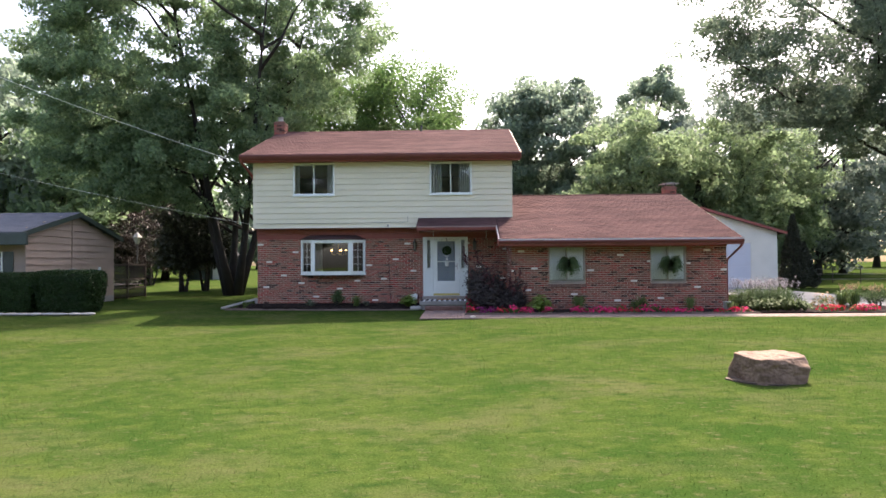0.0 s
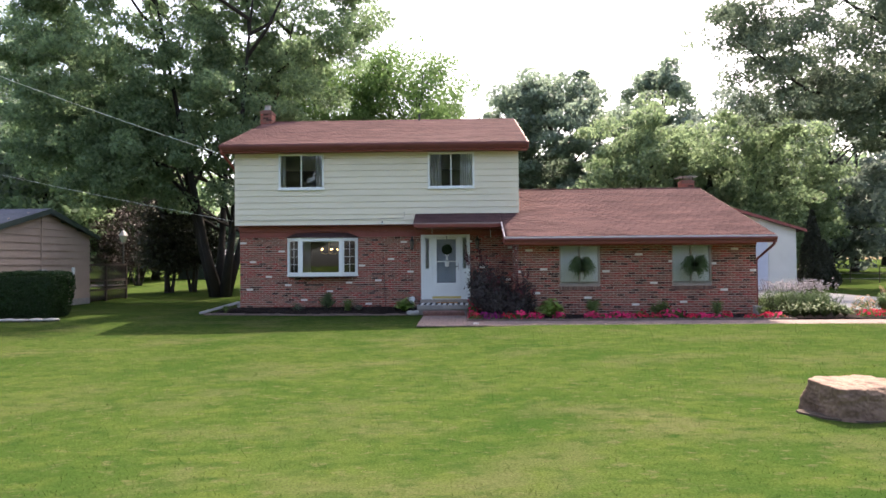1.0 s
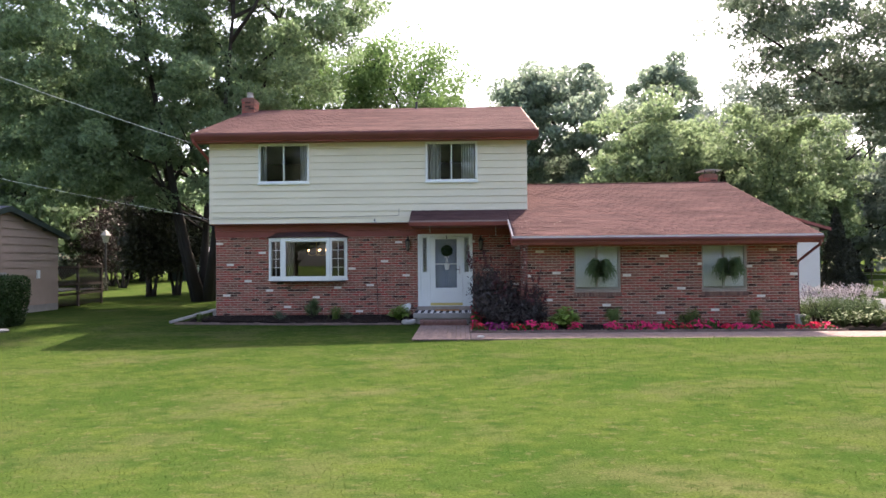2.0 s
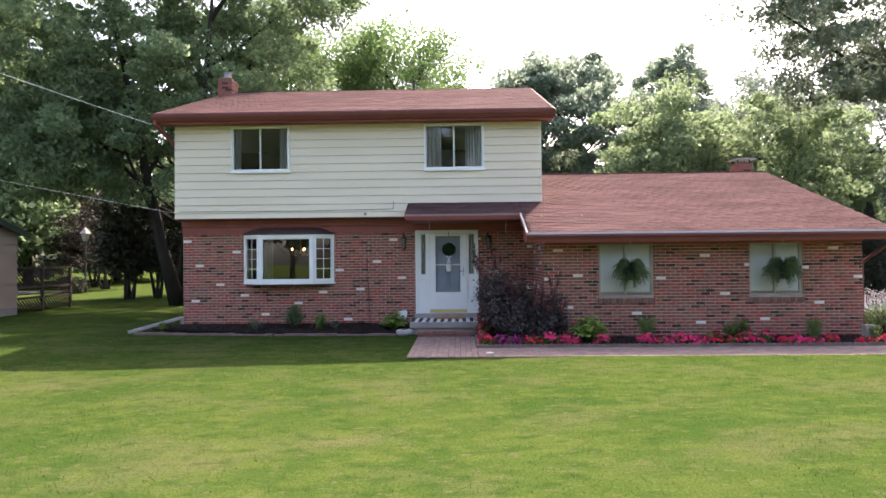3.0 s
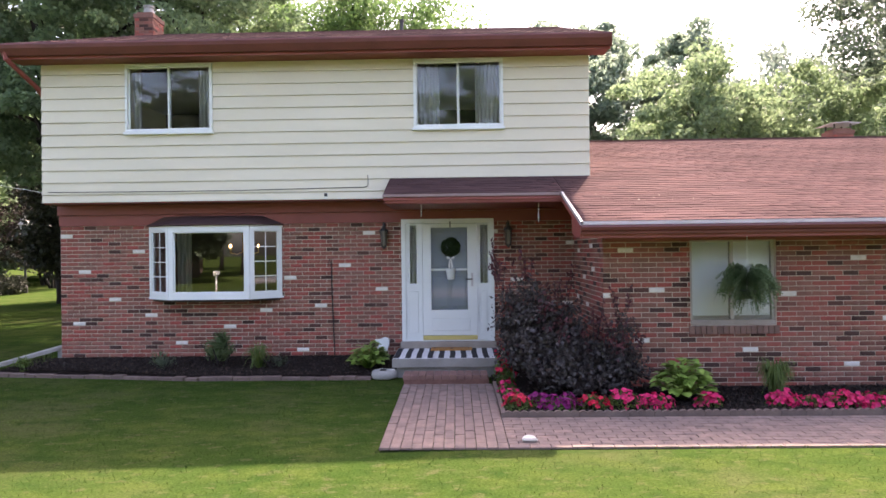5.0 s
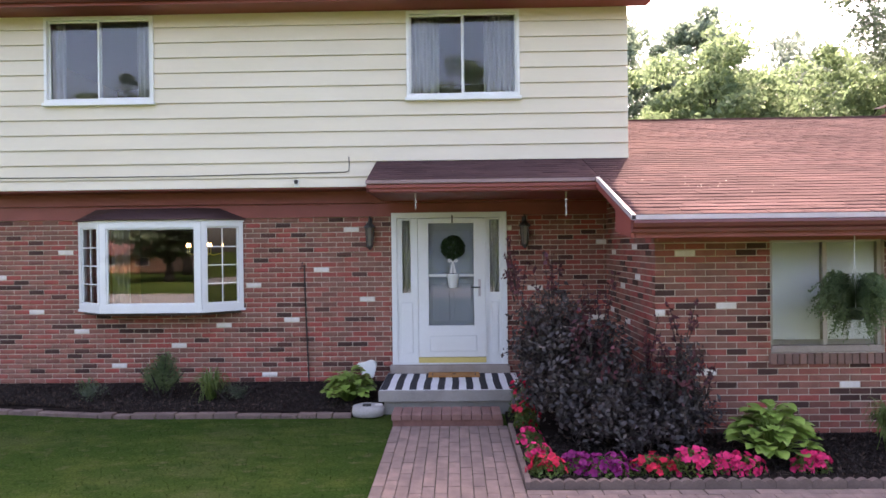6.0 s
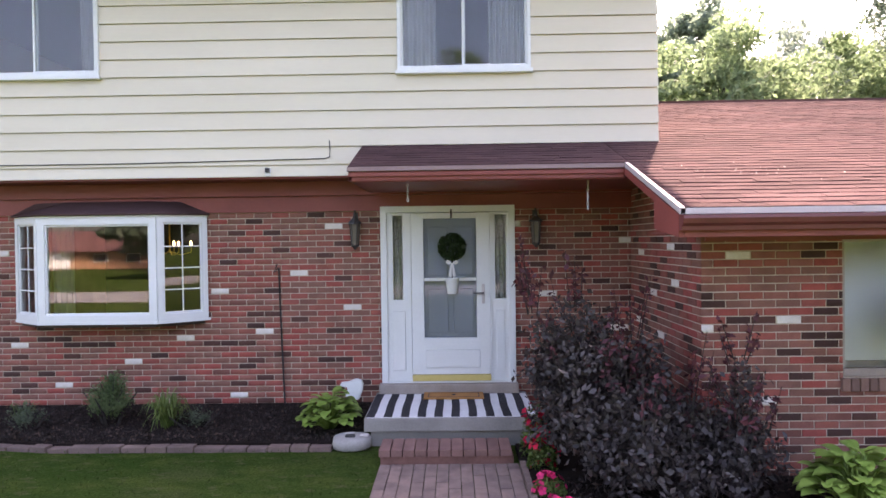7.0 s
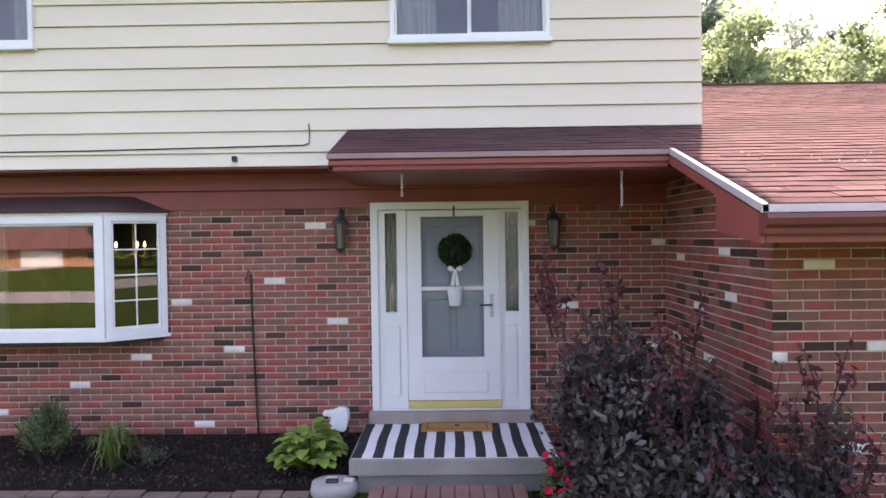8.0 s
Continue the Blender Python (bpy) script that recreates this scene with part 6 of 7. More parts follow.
# fern baskets under the wing eave
M["green_pot"] = surface("green_pot", (0.05, 0.08, 0.05), (0.08, 0.12, 0.08), 5, 60, 0.5, 0.05)
def fern_basket(x, y, z, top, seed):
    r = random.Random(seed)
    root = thing("hanging_fern", "Boston fern in a hanging basket before the window", "hanging plant", "hanging ferns", at=(x, y, z))
    bm = bmesh.new()
    lathe(bm, [(0.06, -0.1), (0.09, -0.06), (0.12, 0.0), (0.125, 0.0), (0.125, 0.02), (0.1, 0.02)], (0, 0, 0), 16)
    part("pot", bm, "green_pot", root, smooth=True)
    bm = bmesh.new()
    for k in range(3):
        a = 2.1 * k
        tube(bm, [(0.12 * math.cos(a), 0.12 * math.sin(a), 0.02), (0, 0, 0.42)], 0.003, 5)
    tube(bm, [(0, 0, 0.42), (0, 0, top - z)], 0.004, 5)
    part("hanger", bm, "white_paint", root)
    verts, faces = [], []
    for i in range(460):
        a = 2.399 * i
        tall, filler = i % 5 < 2, i % 5 == 2
        L = r.uniform(0.18, 0.36) if tall else r.uniform(0.3, 0.46)
        L = r.uniform(0.12, 0.3) if filler else L
        rise, droop = (r.uniform(0.0, 0.1), r.uniform(0.12, 0.34)) if filler else (r.uniform(0.2, 0.34), r.uniform(0.0, 0.12)) if tall else (r.uniform(0.1, 0.26), r.uniform(0.04, 0.3))
        c, s = math.cos(a), math.sin(a)
        roll = r.uniform(-1.1, 1.1)
        for k in range(1, 23):
            q = k / 22
            m = Vector((L * q * c * (1 - 0.12 * q), L * q * s * (1 - 0.12 * q), 0.02 + rise * math.sin(q * 2.2) - droop * q * q))
            w = 0.044 * math.sin(math.pi * (q * 0.85 + 0.1))
            for sg in (-1, 1):
                tip = m + Vector((-s * math.cos(roll), c * math.cos(roll), math.sin(roll))) * (sg * w) + Vector((0, 0, r.uniform(-0.03, 0.02)))
                fwd = Vector((c, s, 0)) * 0.0095
                faces.append([len(verts) + j for j in range(4)])
                verts += [tuple(m - fwd * 0.5), tuple(m.lerp(tip, 0.5) - fwd), tuple(tip), tuple(m.lerp(tip, 0.5) + fwd)]
    raw("fronds", verts, faces, "leaf_fern", root)["kind"] = "stuff"
    return root


fern_basket(3.88, -2.62, 1.38, 2.09, 1)
fern_basket(7.05, -2.55, 1.38, 2.09, 2)

# bed at the end of the wing
for i in range(12):
    x, y = 9.5 + 0.27 * (i % 6) + (0.13 if i > 5 else 0), -3.05 if i < 6 else -2.5
    hosta(x, y, 0.36 + 0.04 * math.sin(i * 2.3), 40, 50 + i, "hosta with variegated green leaves in the end bed", 3, "leaf_mixed")
for i in range(20):
    x, y = 9.45 + i * 0.085, -1.75 + 0.45 * math.sin(i * 2.1)
    pl = bushy("phlox_plant", "tall loose plant with pale lilac flowers", (x, y, 0.04), [(0, 0, 0.35, 0.28, 0.24, 0.4)], 900, 0.05, "leaf_sage", 300 + i, 4, "petal_white", "flower", 0.3, 7, 0.3)
for i, (x, m) in enumerate(((11.6, "petal_peach"), (12.0, "petal_peach"), (11.5, "petal_red"), (11.9, "petal_red"), (12.4, "petal_red"), (12.9, "petal_red"), (12.6, "petal_pink"))):
    petunia(x, -3.1 + 0.25 * (i % 2) + (0.6 if i < 2 else 0), 0.3, 0.45 if i < 2 else 0.18, m, 320 + i, 40, label="bright bedding flowers in the end bed")
for i in range(2):
    grass_clump(12.35 + i * 0.5, -2.4 + 0.2 * (i % 2), 0.6, 120, "leaf_grass", 360 + i, "tall clump of light green sword-shaped leaves", "iris", 0.03, 0.45)
for i in range(4):
    bushy("daisy_plant", "bushy plant with pale peach flowers", (12.95 + i * 0.4, -1.7 + 0.4 * (i % 2), 0.04), [(0, 0, 0.3, 0.32, 0.28, 0.34)], 800, 0.05, "leaf_sage", 340 + i, 4, "petal_peach", "flower", 0.4, 8, 0.2)
small = thing("garden_planter", "small pale planter box at the corner of the wing", "planter", at=(8.72, -2.62, 0.05))
part("body", boxes((-0.09, 0.09, -0.08, 0.08, 0, 0.24), bevel=0.01), "grey_stone", small)
part("rim", boxes((-0.1, 0.1, -0.09, 0.09, 0.241, 0.27), bevel=0.006), "grey_stone", small)

# ---- loose garden things ----
bm = bmesh.new()
bmesh.ops.create_icosphere(bm, subdivisions=6, radius=1.0)
CUTS = [((-0.02, -0.1, 1), 0.27), ((-1, -0.2, -0.05), 0.38), ((1, -0.15, -0.1), 0.52), ((-0.1, -1, 0.1), 0.36), ((0.2, 1, 0.2), 0.36), ((0.8, 0.5, 0.2), 0.53), ((-0.6, 0.7, 0.3), 0.47), ((-0.62, -0.75, 0.0), 0.43), ((0.1, -0.8, 0.6), 0.4)]
for v in bm.verts:
    d = v.co.normalized()
    rad = 0.6
    for nrm, off in CUTS:
        nv = Vector(nrm).normalized()
        c = d.dot(nv)
        if c > 0.02:
            rad = min(rad, (off + 0.02 * noise.noise(d * 3.0 + nv * 5)) / c)
    if d.z < 0:
        rad = min(rad, 0.3 / max(0.02, -d.z))
    v.co = d * rad * (1 + 0.045 * noise.noise(d * 4) + 0.04 * noise.noise(d * 10) + 0.02 * noise.noise(d * 26))
bmesh.ops.smooth_vert(bm, verts=bm.verts[:], factor=0.5, use_axis_x=True, use_axis_y=True, use_axis_z=True)
bm.transform(pose(4.98, -12.95, float(ground_z(4.98, -12.95)) + 0.16, 0, 0, 8) @ Matrix.Diagonal((0.95, 0.9, 0.74, 1)))
tagged(part("boulder", bm, "boulder", smooth=True), "large tan boulder with a flat top resting on the lawn", "boulder")
bm = bmesh.new()
prism(bm, [(4.98 + (0.53 + 0.06 * math.sin(5 * t)) * math.cos(t), -12.95 + (0.35 + 0.05 * math.cos(4 * t)) * math.sin(t)) for t in np.linspace(0, 2 * math.pi, 28)[:-1]], "z", -0.08, 0.006)
for vert in bm.verts:
    vert.co.z += float(ground_z(vert.co.x, vert.co.y))
tagged(part("soil_patch", bm, "soil"), "bare soil around the boulder", "soil", kind="structure")

rock = thing("fake_rock", "flat grey stone block with two small caps by the step", "stone", at=(-0.98, -1.12, 0))
bm = bmesh.new()
bmesh.ops.create_icosphere(bm, subdivisions=3, radius=1.0)
for v in bm.verts:
    p = v.co
    p.z = math.copysign(abs(p.z) ** 0.45, p.z)
    w = 1 + 0.07 * noise.noise(p * 2.1)
    v.co = Vector((math.copysign(abs(p.x) ** 0.8, p.x) * 0.2 * w, math.copysign(abs(p.y) ** 0.8, p.y) * 0.16 * w, (p.z + 1) * 0.075 - 0.02))
part("block", bm, "grey_stone", rock, smooth=True)
part("cap", boxes((-0.06, 0.04, -0.09, -0.03, 0.118, 0.15), bevel=0.012), "dark_metal", rock, "dark cap")
part("cap", boxes((0.08, 0.17, -0.05, 0.02, 0.115, 0.135), bevel=0.01), "white_stone", rock, "white cap")
part("cap", boxes((-0.08, 0.02, 0.0, 0.06, 0.115, 0.135), bevel=0.01), "white_stone", rock, "white cap")
stake = thing("garden_ornament", "white bird-shaped garden ornament on a stake by the wall", "ornament", at=(-1.1, -0.28, 0.05))
bm = bmesh.new()
prism(bm, [(-0.14, 0.42), (-0.03, 0.43), (0.02, 0.46), (0.08, 0.455), (0.12, 0.42), (0.11, 0.33), (0.07, 0.22), (-0.07, 0.25), (-0.09, 0.28), (-0.05, 0.36), (-0.08, 0.375), (-0.14, 0.375)], "y", -0.04, 0.04)
bmesh.ops.bevel(bm, geom=bm.edges[:], offset=0.012, segments=2, affect="EDGES")
part("body", bm, "white_paint", stake)
bm = bmesh.new()
tube(bm, [(-0.02, 0, -0.1), (0.0, 0, 0.25)], 0.006, 6)
part("rod", bm, "dark_metal", stake)
pad = thing("stepping_stone", "pale stone lying at the edge of the brick walk", "stone", at=(0.86, -4.42, 0.028))
bm = bmesh.new()
prism(bm, [(-0.08, -0.06), (0.08, -0.07), (0.06, 0.05), (-0.01, 0.08), (-0.06, 0.04)], "z", 0, 0.03)
bmesh.ops.bevel(bm, geom=bm.edges[:], offset=0.01, segments=2, affect="EDGES")
part("slab", bm, "white_stone", pad)


# ---- neighbouring house ----
def lap_wall(parent, x0, x1, y, z0, top, material, pitch=0.2, axis="y", out=-1, holes=(), lap=0.024):
    """Lap boards on a wall; top(u) is the height of the wall at u. axis: the wall's normal."""
    z = z0
    while True:
        zt = z + pitch + 0.01
        lo, hi = x0, x1
        while lo < hi and top(lo) < z + 0.05:
            lo += 0.05
        while hi > lo and top(hi) < z + 0.05:
            hi -= 0.05
        if hi - lo < 0.1:
            break
        spans = [(lo, hi)]
        for a, b, c, d in holes:
            if z + 0.05 < d and zt - 0.03 > c:
                spans = [s for p, q in spans for s in ((p, min(q, a)), (max(p, b), q)) if s[1] - s[0] > 0.05]
        for a, b in spans:
            bm = bmesh.new()
            prof = [(0, z), (out * lap, z), (out * 0.006, zt), (0, zt)]
            prism(bm, [(y + u, v) for u, v in prof], "x" if axis == "y" else "y", a, b)
            part("siding_board", bm, material, parent)
        z += pitch


M["tan_siding"] = surface("tan_siding", (0.28, 0.21, 0.165), (0.36, 0.275, 0.22), 1.3, 30, 0.7, 0.1)
M["dark_roof"] = surface("dark_roof", (0.05, 0.055, 0.07), (0.1, 0.105, 0.125), 2, 60, 0.85, 0.5)
M["green_trim"] = surface("green_trim", (0.02, 0.035, 0.032), (0.035, 0.055, 0.05), 3, 40, 0.5, 0.1)
M["garage_door"] = surface("garage_door", (0.5, 0.51, 0.57), (0.57, 0.58, 0.64), 1.3, 30, 0.5, 0.05)
M["white_siding"] = surface("white_siding", (0.64, 0.6, 0.52), (0.73, 0.69, 0.61), 1.3, 30, 0.6, 0.05)
M["rust_brick"] = surface("rust_brick", (0.3, 0.16, 0.085), (0.42, 0.23, 0.13), 3, 30, 0.85, 0.3)
NX, NY0, NY1, NYP = -15.03, -0.15, 5.6, 2.72
nb = thing("neighbour_house", "low tan-sided neighbouring house with a dark shingle roof", "house")
ntop = lambda u: 2.75 + (0.27 * (u - NY0) if u < NYP else 0.27 * (NY1 - u))
bm = bmesh.new()
prism(bm, [(NY0, -0.3), (NY1, -0.3), (NY1, 2.75), (NYP, 3.52), (NY0, 2.75)], "x", NX - 0.2, NX)
nwall = part("wall", bm, "tan_siding", nb)
lap_wall(nwall, NY0, NY1, NX, 0.25, ntop, "tan_siding", 0.27, "x", 1, lap=0.05)
fwall = part("wall", boxes((NX - 9, NX - 0.2, NY0, NY0 + 0.2, -0.3, 2.75)), "tan_siding", nb)
lap_wall(fwall, NX - 9, NX - 0.01, NY0, 0.95, lambda u: 2.75, "tan_siding", 0.2, "y", -1, [(NX - 1.75, NX - 0.75, 0.95, 2.1)])
part("wall", boxes((NX - 9, NX - 0.2, NY1 - 0.2, NY1, -0.3, 2.75), (NX - 9.2, NX - 9, NY0, NY1, -0.3, 2.75)), "tan_siding", nb)
part("brick_skirt", boxes((NX - 9, NX + 0.0, NY0 - 0.09, NY0 - 0.03, -0.3, 0.95)), "brick_plain", nb)
part("foundation", boxes((NX + 0.002, NX + 0.03, NY0, NY1, -0.3, 0.24)), "concrete", nb)
w = part("window", frame_bm(NX - 1.7, NX - 0.8, NY0 - 0.06, NY0 + 0.02, 0.98, 2.08, 0.06), "white_paint", nb)
part("pane", boxes((NX - 1.64, NX - 0.86, NY0 - 0.03, NY0 - 0.022, 1.04, 2.02)), "glass", w)
part("shutter", boxes((NX - 0.76, NX - 0.4, NY0 - 0.07, NY0 - 0.03, 0.98, 2.08), bevel=0.008), "green_trim", nb)
bm = bmesh.new()
prism(bm, [(NY0 - 0.55, 2.66), (NY0 - 0.55, 2.74), (NYP, 3.7), (NY1 + 0.3, 2.8), (NY1 + 0.3, 2.72), (NYP, 3.58)], "x", NX - 9.4, NX + 0.25)
nroof = part("roof", bm, "dark_roof", nb, "dark blue-grey shingle roof")
for k in range(22):
    q = k / 22
    y0, z0 = NY0 - 0.57 + q * (NYP - NY0 + 0.57), 2.75 + q * 0.955
    bm = bmesh.new()
    prism(bm, [(y0, z0 - 0.006), (y0, z0 + 0.012), (y0 + 0.16, z0 + 0.053), (y0 + 0.16, z0 + 0.04)], "x", NX - 9.4, NX + 0.25)
    part("shingle_course", bm, "dark_roof", nroof)
bm = bmesh.new()
prism(bm, [(NY0 - 0.57, 2.57), (NY0 - 0.57, 2.75), (NYP, 3.71), (NY1 + 0.32, 2.81), (NY1 + 0.32, 2.63), (NYP, 3.52)], "x", NX + 0.25, NX + 0.29)
part("rake_board", bm, "green_trim", nb)
part("gutter", boxes((NX - 9.4, NX + 0.5, NY0 - 0.66, NY0 - 0.57, 2.3, 2.72), bevel=0.02), "green_trim", nb)
part("soffit", boxes((NX - 9.3, NX + 0.5, NY0 - 0.55, NY0, 2.6, 2.62)), "tan_siding", nb)
bm = bmesh.new()
tube(bm, [(NX + 0.3, NY0 - 0.6, 2.6), (NX + 0.05, NY0 - 0.1, 2.35), (NX + 0.04, NY0 - 0.05, 2.2), (NX + 0.04, NY0 - 0.05, 0.3)], 0.035, 8)
part("downspout", bm, "tan_siding", nb)
bm = bmesh.new()
tube(bm, [(NX + 0.05, 2.5, 3.4), (NX + 0.05, 2.5, 0.9)], 0.025, 6)
part("conduit", bm, "tan_siding", nb)
part("meter_box", boxes((NX + 0.024, NX + 0.16, 2.38, 2.66, 1.15, 1.45), bevel=0.01), "grey_stone", nb)
part("vent_box", boxes((NX + 0.024, NX + 0.08, 4.35, 4.5, 1.2, 1.5), bevel=0.01), "white_paint", nb)

# deck with lattice behind it
deck = thing("wooden_deck", "dark brown wooden deck with rails and lattice", "deck", at=(0, 0, 0))
DX0, DX1, DY0, DY1 = -18.6, -15.35, 5.8, 9.2
for i in range(24):
    y = DY0 + i * 0.142
    part("deck_board", boxes((DX0, DX1, y, y + 0.134, 0.62, 0.65)), "old_wood", deck)
for x, y in ((DX1 - 0.05, DY0), (DX1 - 0.05, DY0 + 1.7), (DX1 - 0.05, DY1), (DX0, DY0), (DX0 + 1.7, DY0)):
    part("post", boxes((x - 0.05, x + 0.05, y - 0.05, y + 0.05, -0.1, 1.7), bevel=0.006), "old_wood", deck)
for z in (0.45, 0.85, 1.55):
    part("rail", boxes((DX1 - 0.08, DX1 - 0.02, DY0, DY1, z, z + 0.09), bevel=0.006), "old_wood", deck)
    part("rail", boxes((DX0, DX1 - 0.02, DY0 - 0.03, DY0 + 0.03, z, z + 0.09), bevel=0.006), "old_wood", deck)


def lattice(x0, x1, y0, y1, z0, z1):
    bm = bmesh.new()
    horiz = Vector((x1 - x0, y1 - y0, 0))
    L = horiz.length
    ang = math.atan2(horiz.y, horiz.x)
    H = z1 - z0
    for s in (-1, 1):
        u = -H
        while u < L:
            a, b = max(u, 0), min(u + H, L)
            if b > a:
                za, zb = ((a - u), (b - u)) if s > 0 else (H - (a - u), H - (b - u))
                tube(bm, [(a, 0.01 * s, za), (b, 0.01 * s, zb)], 0.026, 4)
            u += 0.16
    bmesh.ops.transform(bm, matrix=Matrix.Translation((x0, y0, z0)) @ Matrix.Rotation(ang, 4, "Z"), verts=bm.verts[:])
    part("lattice", bm, "old_wood", deck)["kind"] = "stuff"


lattice(DX1 - 0.05, DX1 - 0.05, DY0, DY1, 0.95, 1.55)
lattice(DX0, DX1, DY0, DY0, 0.95, 1.55)
lattice(DX0, DX1, DY0, DY0, 0.05, 0.45)
lattice(DX1 - 0.05, DX1 - 0.05, DY0, DY1, 0.05, 0.45)


# clipped hedge and its stones
def hedge(x0, x1, y0, y1, top, seed, label):
    r = np.random.default_rng(seed)
    root = thing("clipped_hedge", label, "hedge", "clipped hedge", at=((x0 + x1) / 2, (y0 + y1) / 2, -0.05))
    a, b, h = (x1 - x0) / 2, (y1 - y0) / 2, top + 0.05
    n = 22000
    d = r.uniform(-1, 1, (n, 3))
    m = np.max(np.abs(d) ** 1.0, axis=1, keepdims=True)
    d = d / m * (r.uniform(0.75, 1, (n, 1)) ** 0.4)
    nrm = np.linalg.norm(np.sign(d) * np.abs(d) ** 4, axis=1, keepdims=True) ** 0.25
    d = d / np.maximum(nrm, 1)
    p = d * np.array([a, b, h / 2]) + np.array([0, 0, h / 2])
    p[:, 0] *= 0.78 + 0.22 * np.clip(p[:, 2] / h * 1.6, 0, 1)
    p += r.normal(0, 0.02, p.shape)
    v, f = leaf_quads(p, 0.058, r)
    raw("foliage", v, f, "leaf_hedge", root)
    bm = bmesh.new()
    for i in range(6):
        x = -a * 0.7 + i * a * 0.28
        tube(bm, [(x, 0, -0.05), (x + 0.05, 0.05, h * 0.5), (x, -0.1, h * 0.85)], [0.03, 0.02, 0.01], 6)
    part("branching", bm, "bark", root)
    bm = bmesh.new()
    bmesh.ops.create_icosphere(bm, subdivisions=4, radius=1.0)
    for vert in bm.verts:
        c = vert.co / max(abs(vert.co.x), abs(vert.co.y), abs(vert.co.z))
        c = c / max(1.0, (c.x ** 8 + c.y ** 8 + c.z ** 8) ** 0.125)
        k = (c.z + 1) / 2
        vert.co = Vector((c.x * a * 0.88 * (0.78 + 0.22 * min(1, k * 1.6)), c.y * b * 0.88, 0.06 + k * h * 0.88)) + 0.03 * noise.noise_vector(c * 6)
    part("twig_core", bm, "leaf_hedge", root, smooth=True)
    return root


hedge(-13.75, -11.75, -1.7, -0.55, 1.4, 71, "dark green clipped box-shaped hedge before the neighbouring house")
hedge(-15.6, -13.7, -1.75, -0.6, 1.33, 72, "dark green clipped box-shaped hedge before the neighbouring house")
hedge(-17.6, -15.6, -1.8, -0.6, 1.12, 73, "lower dark green clipped hedge before the neighbouring house")
r_s = random.Random(6)
for i in range(14):
    x = -11.5 - i * 0.42
    bm = bmesh.new()
    bmesh.ops.create_icosphere(bm, subdivisions=2, radius=1.0)
    for v in bm.verts:
        w = 1 + 0.2 * noise.noise(v.co * 1.5 + Vector((i, 0, 0)))
        v.co = Vector((v.co.x * 0.25 * w, v.co.y * 0.16 * w, v.co.z * 0.05 * w))
    bm.transform(pose(x, -2.25 + r_s.uniform(-0.08, 0.08), float(ground_z(x, -2.2)) + 0.03, 0, 0, r_s.uniform(-20, 20)))
    tagged(part("edging_stone", bm, "grey_stone", smooth=True), "flat pale edging stone before the hedge", "stone", "hedge edging stones")

# lamp post in the far yard
lp = thing("lamp_post", "garden lamp post with a pale grey lantern", "lamp post", at=(-22.1, 21.4, 0))
lp.scale = (1.15, 1.15, 1.15)
bm = bmesh.new()
lathe(bm, [(0.09, -0.1), (0.09, 0.3), (0.05, 0.35), (0.045, 2.62), (0.08, 2.67)], (0, 0, 0), 10)
part("post", bm, "dark_metal", lp)
bm = bmesh.new()
lathe(bm, [(0.12, 2.67), (0.24, 3.03), (0.25, 3.06)], (0, 0, 0), 6)
part("lantern_glass", bm, "grey_stone", lp)
bm = bmesh.new()
lathe(bm, [(0.31, 3.06), (0.28, 3.1), (0.12, 3.3), (0.04, 3.36), (0.02, 3.43)], (0, 0, 0), 6)
part("lantern_roof", bm, "grey_stone", lp)

# ---- garage behind the wing ----
gar = thing("garage", "white-sided garage with a white door and red-brown roof edge", "garage")
GX0, GX1, GY, GP, GE, GT = 10.0, 18.35, 13.7, 14.05, 3.2, 4.5
gtop = lambda u: GE + (GT - GE) * ((u - GX0) / (GP - GX0) if u < GP else (GX1 - u) / (GX1 - GP))
bm = bmesh.new()
prism(bm, [(GX0, -0.2), (GX1, -0.2), (GX1, GE), (GP, GT), (GX0, GE)], "y", GY, GY + 0.2)
gw = part("wall", bm, "white_siding", gar)
lap_wall(gw, GX0, GX1, GY, 0.1, gtop, "white_siding", 0.14, "y", -1, [(13.0, 16.9, 0.0, 2.62)], lap=0.045)
part("wall", boxes((GX0, GX0 + 0.2, GY + 0.2, GY + 7, -0.2, GE), (GX1 - 0.2, GX1, GY + 0.2, GY + 7, -0.2, GE), (GX0 + 0.2, GX1 - 0.2, GY + 6.8, GY + 7, -0.2, GE)), "white_siding", gar)
gd = part("garage_door", boxes((13.05, 16.85, GY - 0.05, GY - 0.002, 0.0, 2.58), bevel=0.004), "garage_door", gar, "white sectional garage door")
for i in range(4):
    part("door_panel", boxes((13.12, 16.78, GY - 0.064, GY - 0.05, 0.05 + i * 0.635, 0.6 + i * 0.635), bevel=0.008), "garage_door", gd)
bm = bmesh.new()
prism(bm, [(GX0 - 0.4, GE - 0.13), (GX0 - 0.4, GE - 0.02), (GP, GT + 0.12), (GX1 + 0.4, GE - 0.02), (GX1 + 0.4, GE - 0.13), (GP, GT + 0.002)], "y", GY - 0.3, GY + 7.3)
part("roof", bm, "shingle_joined", gar)
bm = bmesh.new()
prism(bm, [(GX0 - 0.42, GE - 0.16), (GX0 - 0.42, GE - 0.01), (GP, GT + 0.13), (GX1 + 0.42, GE - 0.01), (GX1 + 0.42, GE - 0.16), (GP, GT - 0.02)], "y", GY - 0.34, GY - 0.301)
part("rake_board", bm, "red_trim", gar)

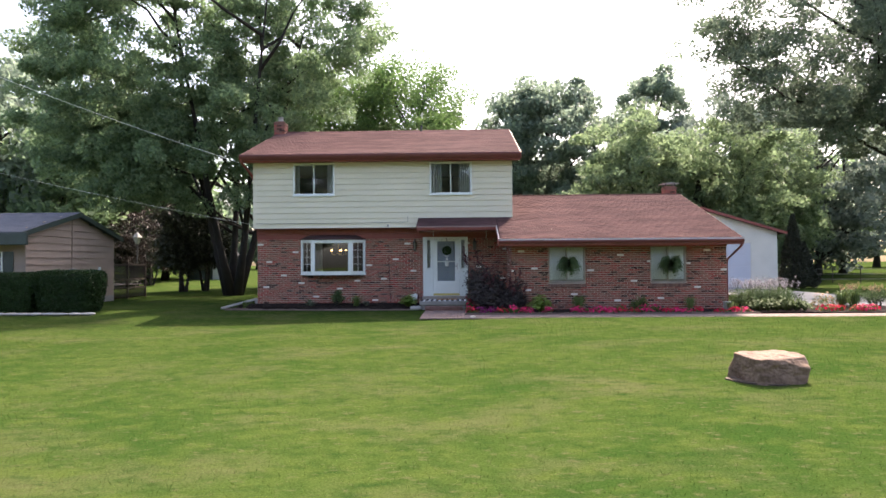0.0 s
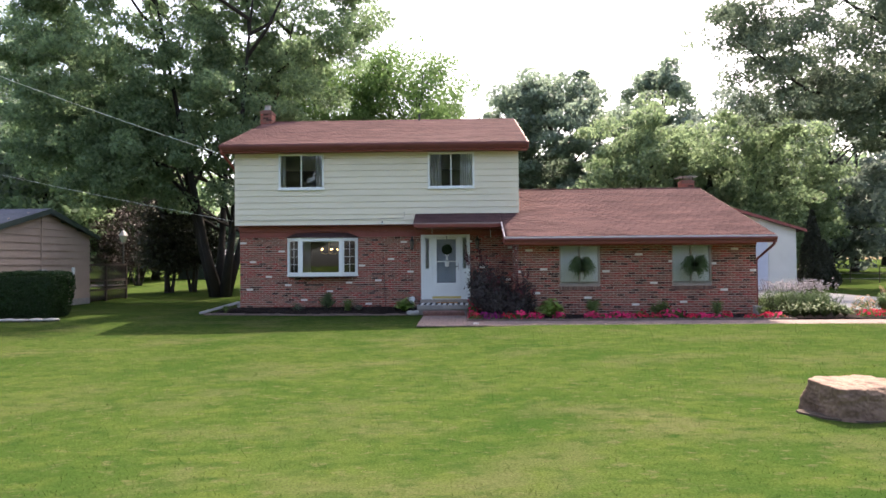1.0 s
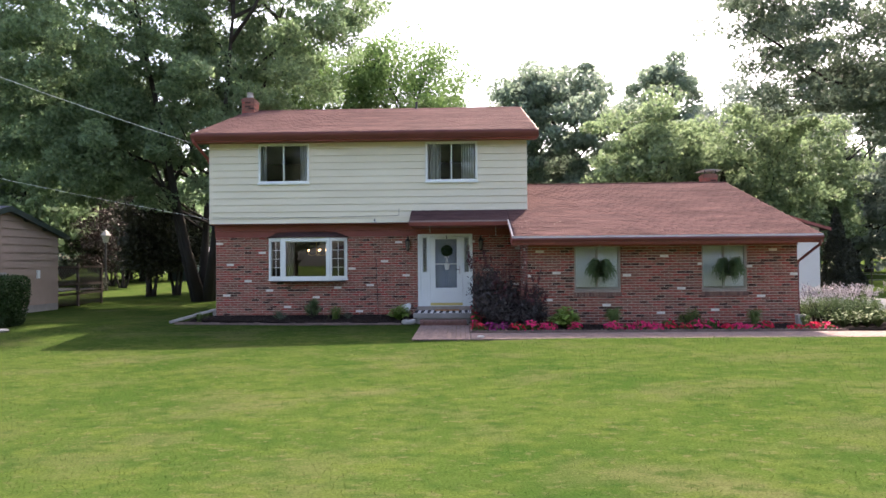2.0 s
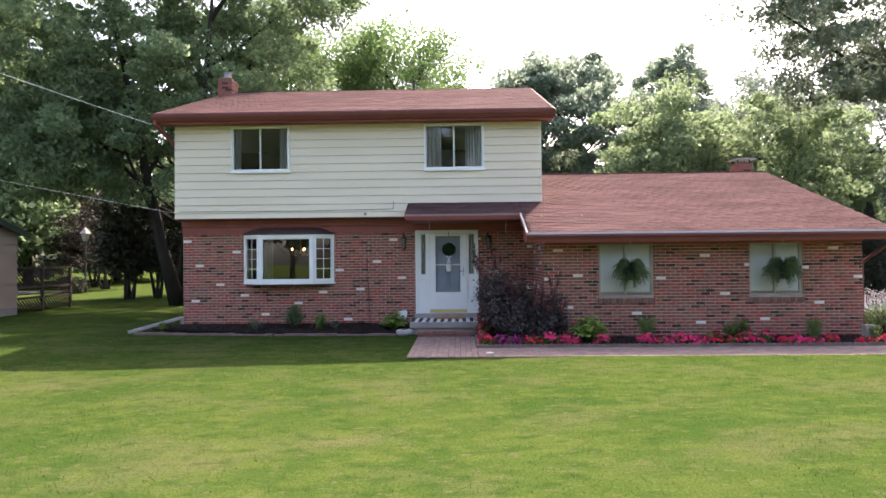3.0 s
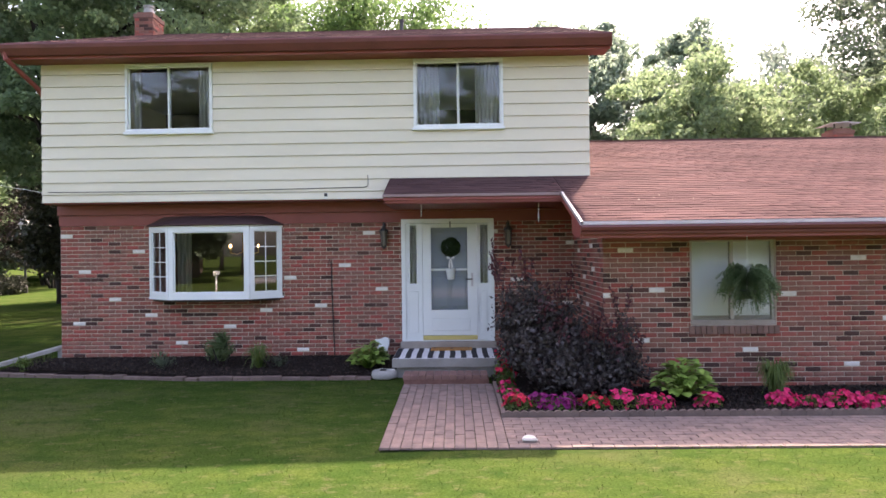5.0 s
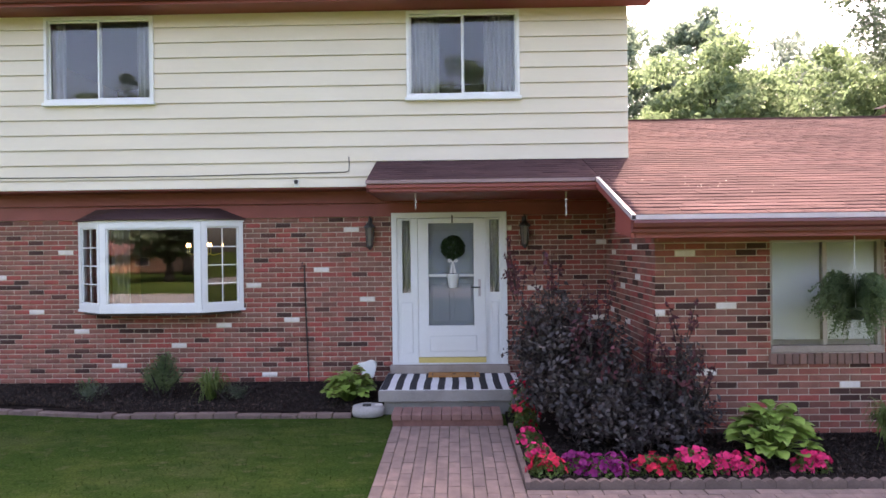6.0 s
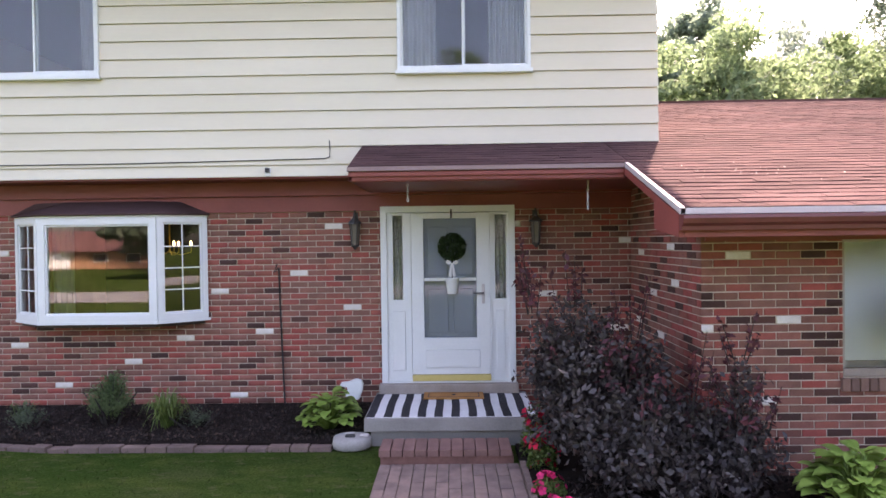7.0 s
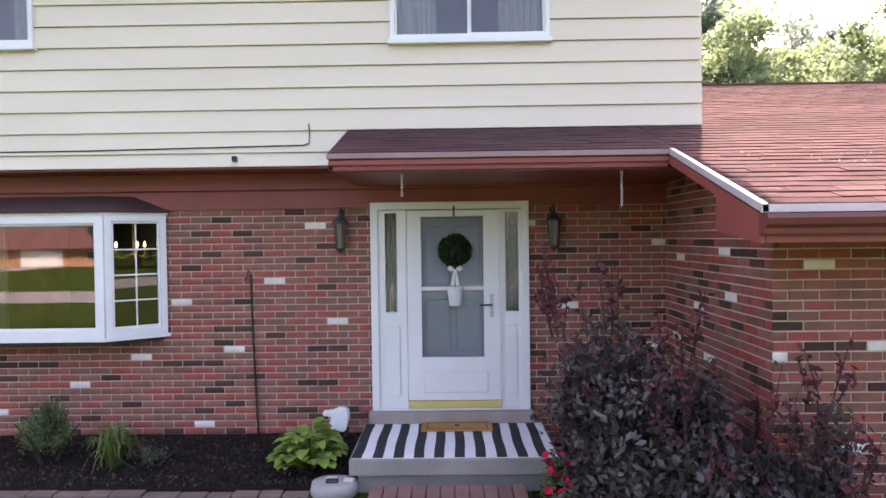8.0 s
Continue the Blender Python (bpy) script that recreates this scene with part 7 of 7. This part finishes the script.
# fence at the back of the side yard
fence = thing("wire_fence", "low wire fence on thin dark posts", "fence")
for i in range(12):
    x = 20.5 + i * 1.9
    bm = bmesh.new()
    tube(bm, [(x, 22.0, -0.1), (x, 22.0, 1.1)], 0.035, 6)
    part("post", bm, "old_wood", fence)
for z in (0.3, 0.65, 1.0):
    bm = bmesh.new()
    tube(bm, [(20.5, 22.0, z), (31, 22.02, z - 0.02), (41.4, 22.0, z)], 0.01, 5)
    part("wire", bm, "grey_stone", fence)
shed = thing("garden_shed", "small green shed with a white door far back in the yard", "shed", at=(-22.8, 37.0, 0.15))
part("wall", boxes((-2.6, 1.6, 0, 3, -0.2, 2.2)), "green_trim", shed)
part("door", boxes((-0.1, 0.9, -0.05, -0.002, 0.0, 2.05), bevel=0.01), "white_paint", shed)
bm = bmesh.new()
prism(bm, [(-3.0, 2.1), (-0.5, 3.1), (2.0, 2.1), (2.0, 2.22), (-0.5, 3.24), (-3.0, 2.22)], "y", -0.3, 3.3)
part("roof", bm, "dark_roof", shed)

# ---- overhead wires ----
def sag(a, b, drop, n=14):
    a, b = Vector(a), Vector(b)
    return [a.lerp(b, i / n) - Vector((0, 0, 4 * drop * (i / n) * (1 - i / n))) for i in range(n + 1)]


cable("service_wire", "pale overhead service wire reaching the house eave", sag((-7.05, -0.95, 5.06), (-30.0, -8.2, 15.2), 0.7), 0.0065, "white_paint")
cable("telephone_wire", "thin overhead wire reaching the side of the house", sag((-6.72, 1.2, 2.95), (-32.0, -4.5, 9.6), 0.5), 0.0045, "white_paint")

# ---- across the street ----
mail = thing("mailbox", "white mailbox on a white post across the street", "mailbox", at=(-16.2, -32.6, -0.7))
part("post", boxes((-0.06, 0.06, -0.06, 0.06, -0.1, 1.15), bevel=0.01), "white_paint", mail)
bm = bmesh.new()
prism(bm, [(-0.12, 1.151), (0.12, 1.151), (0.12, 1.36), (0.08, 1.44), (0, 1.47), (-0.08, 1.44), (-0.12, 1.36)], "y", -0.25, 0.25)
part("box", bm, "white_paint", mail)
opp = thing("facing_house", "low orange-brick house across the street with a white garage door", "house", at=(-45, -69, -0.7))
part("wall", boxes((-15, 10, -8, 0, -0.1, 2.1)), "rust_brick", opp)
part("garage_door", boxes((-6.2, -1.2, 0.002, 0.06, 0.0, 1.95), bevel=0.01), "white_paint", opp)
for x in (-11.5, 2.6, 6.6):
    w = part("window", boxes((x - 0.9, x + 0.9, 0.002, 0.05, 0.7, 1.75), bevel=0.01), "white_paint", opp)
    part("pane", boxes((x - 0.8, x + 0.8, 0.051, 0.06, 0.8, 1.65)), "black", w)
bm = bmesh.new()
prism(bm, [(-9, 1.98), (-4, 4.4), (0.8, 1.98), (0.8, 2.12), (-4, 4.58), (-9, 2.12)], "x", -15.6, 10.6)
part("roof", bm, "roof_deck", opp)


# ---- bricks, shingles and pavers of the large surfaces ----
BRICK = (0.1995, COURSE - 0.0105)
pieces("brick", FRONT_CELLS, wall, "brick_single", "brick_joined", near_door, BRICK)
pieces("brick", SIDE_CELLS, side, "brick_single", "brick_joined", lambda c: abs(c[2] - 1.6), BRICK, Matrix.Rotation(radians(-90), 3, "Z"))
pieces("brick", WING_CELLS, wing, "brick_single", "brick_joined", lambda c: c[0] + abs(c[2] - 1.4), BRICK)
roof_slope(*MAIN_ROOF, tip=1.0, butt=0.006)
for args in WING_ROOFS:
    roof_slope(*args)
pieces("paver", WALK_CELLS, walk_bed, "paver_single", "paver_joined", lambda c: -c[1], (0.292, 0.1015), Matrix.Rotation(radians(90), 3, "Z") @ FLAT, proud=0.022, chamfer=0.004)
pieces("paver", PATH_CELLS, path, "paver_single", "paver_joined", lambda c: c[0], (0.2, 0.096), FLAT, proud=0.022, chamfer=0.004)
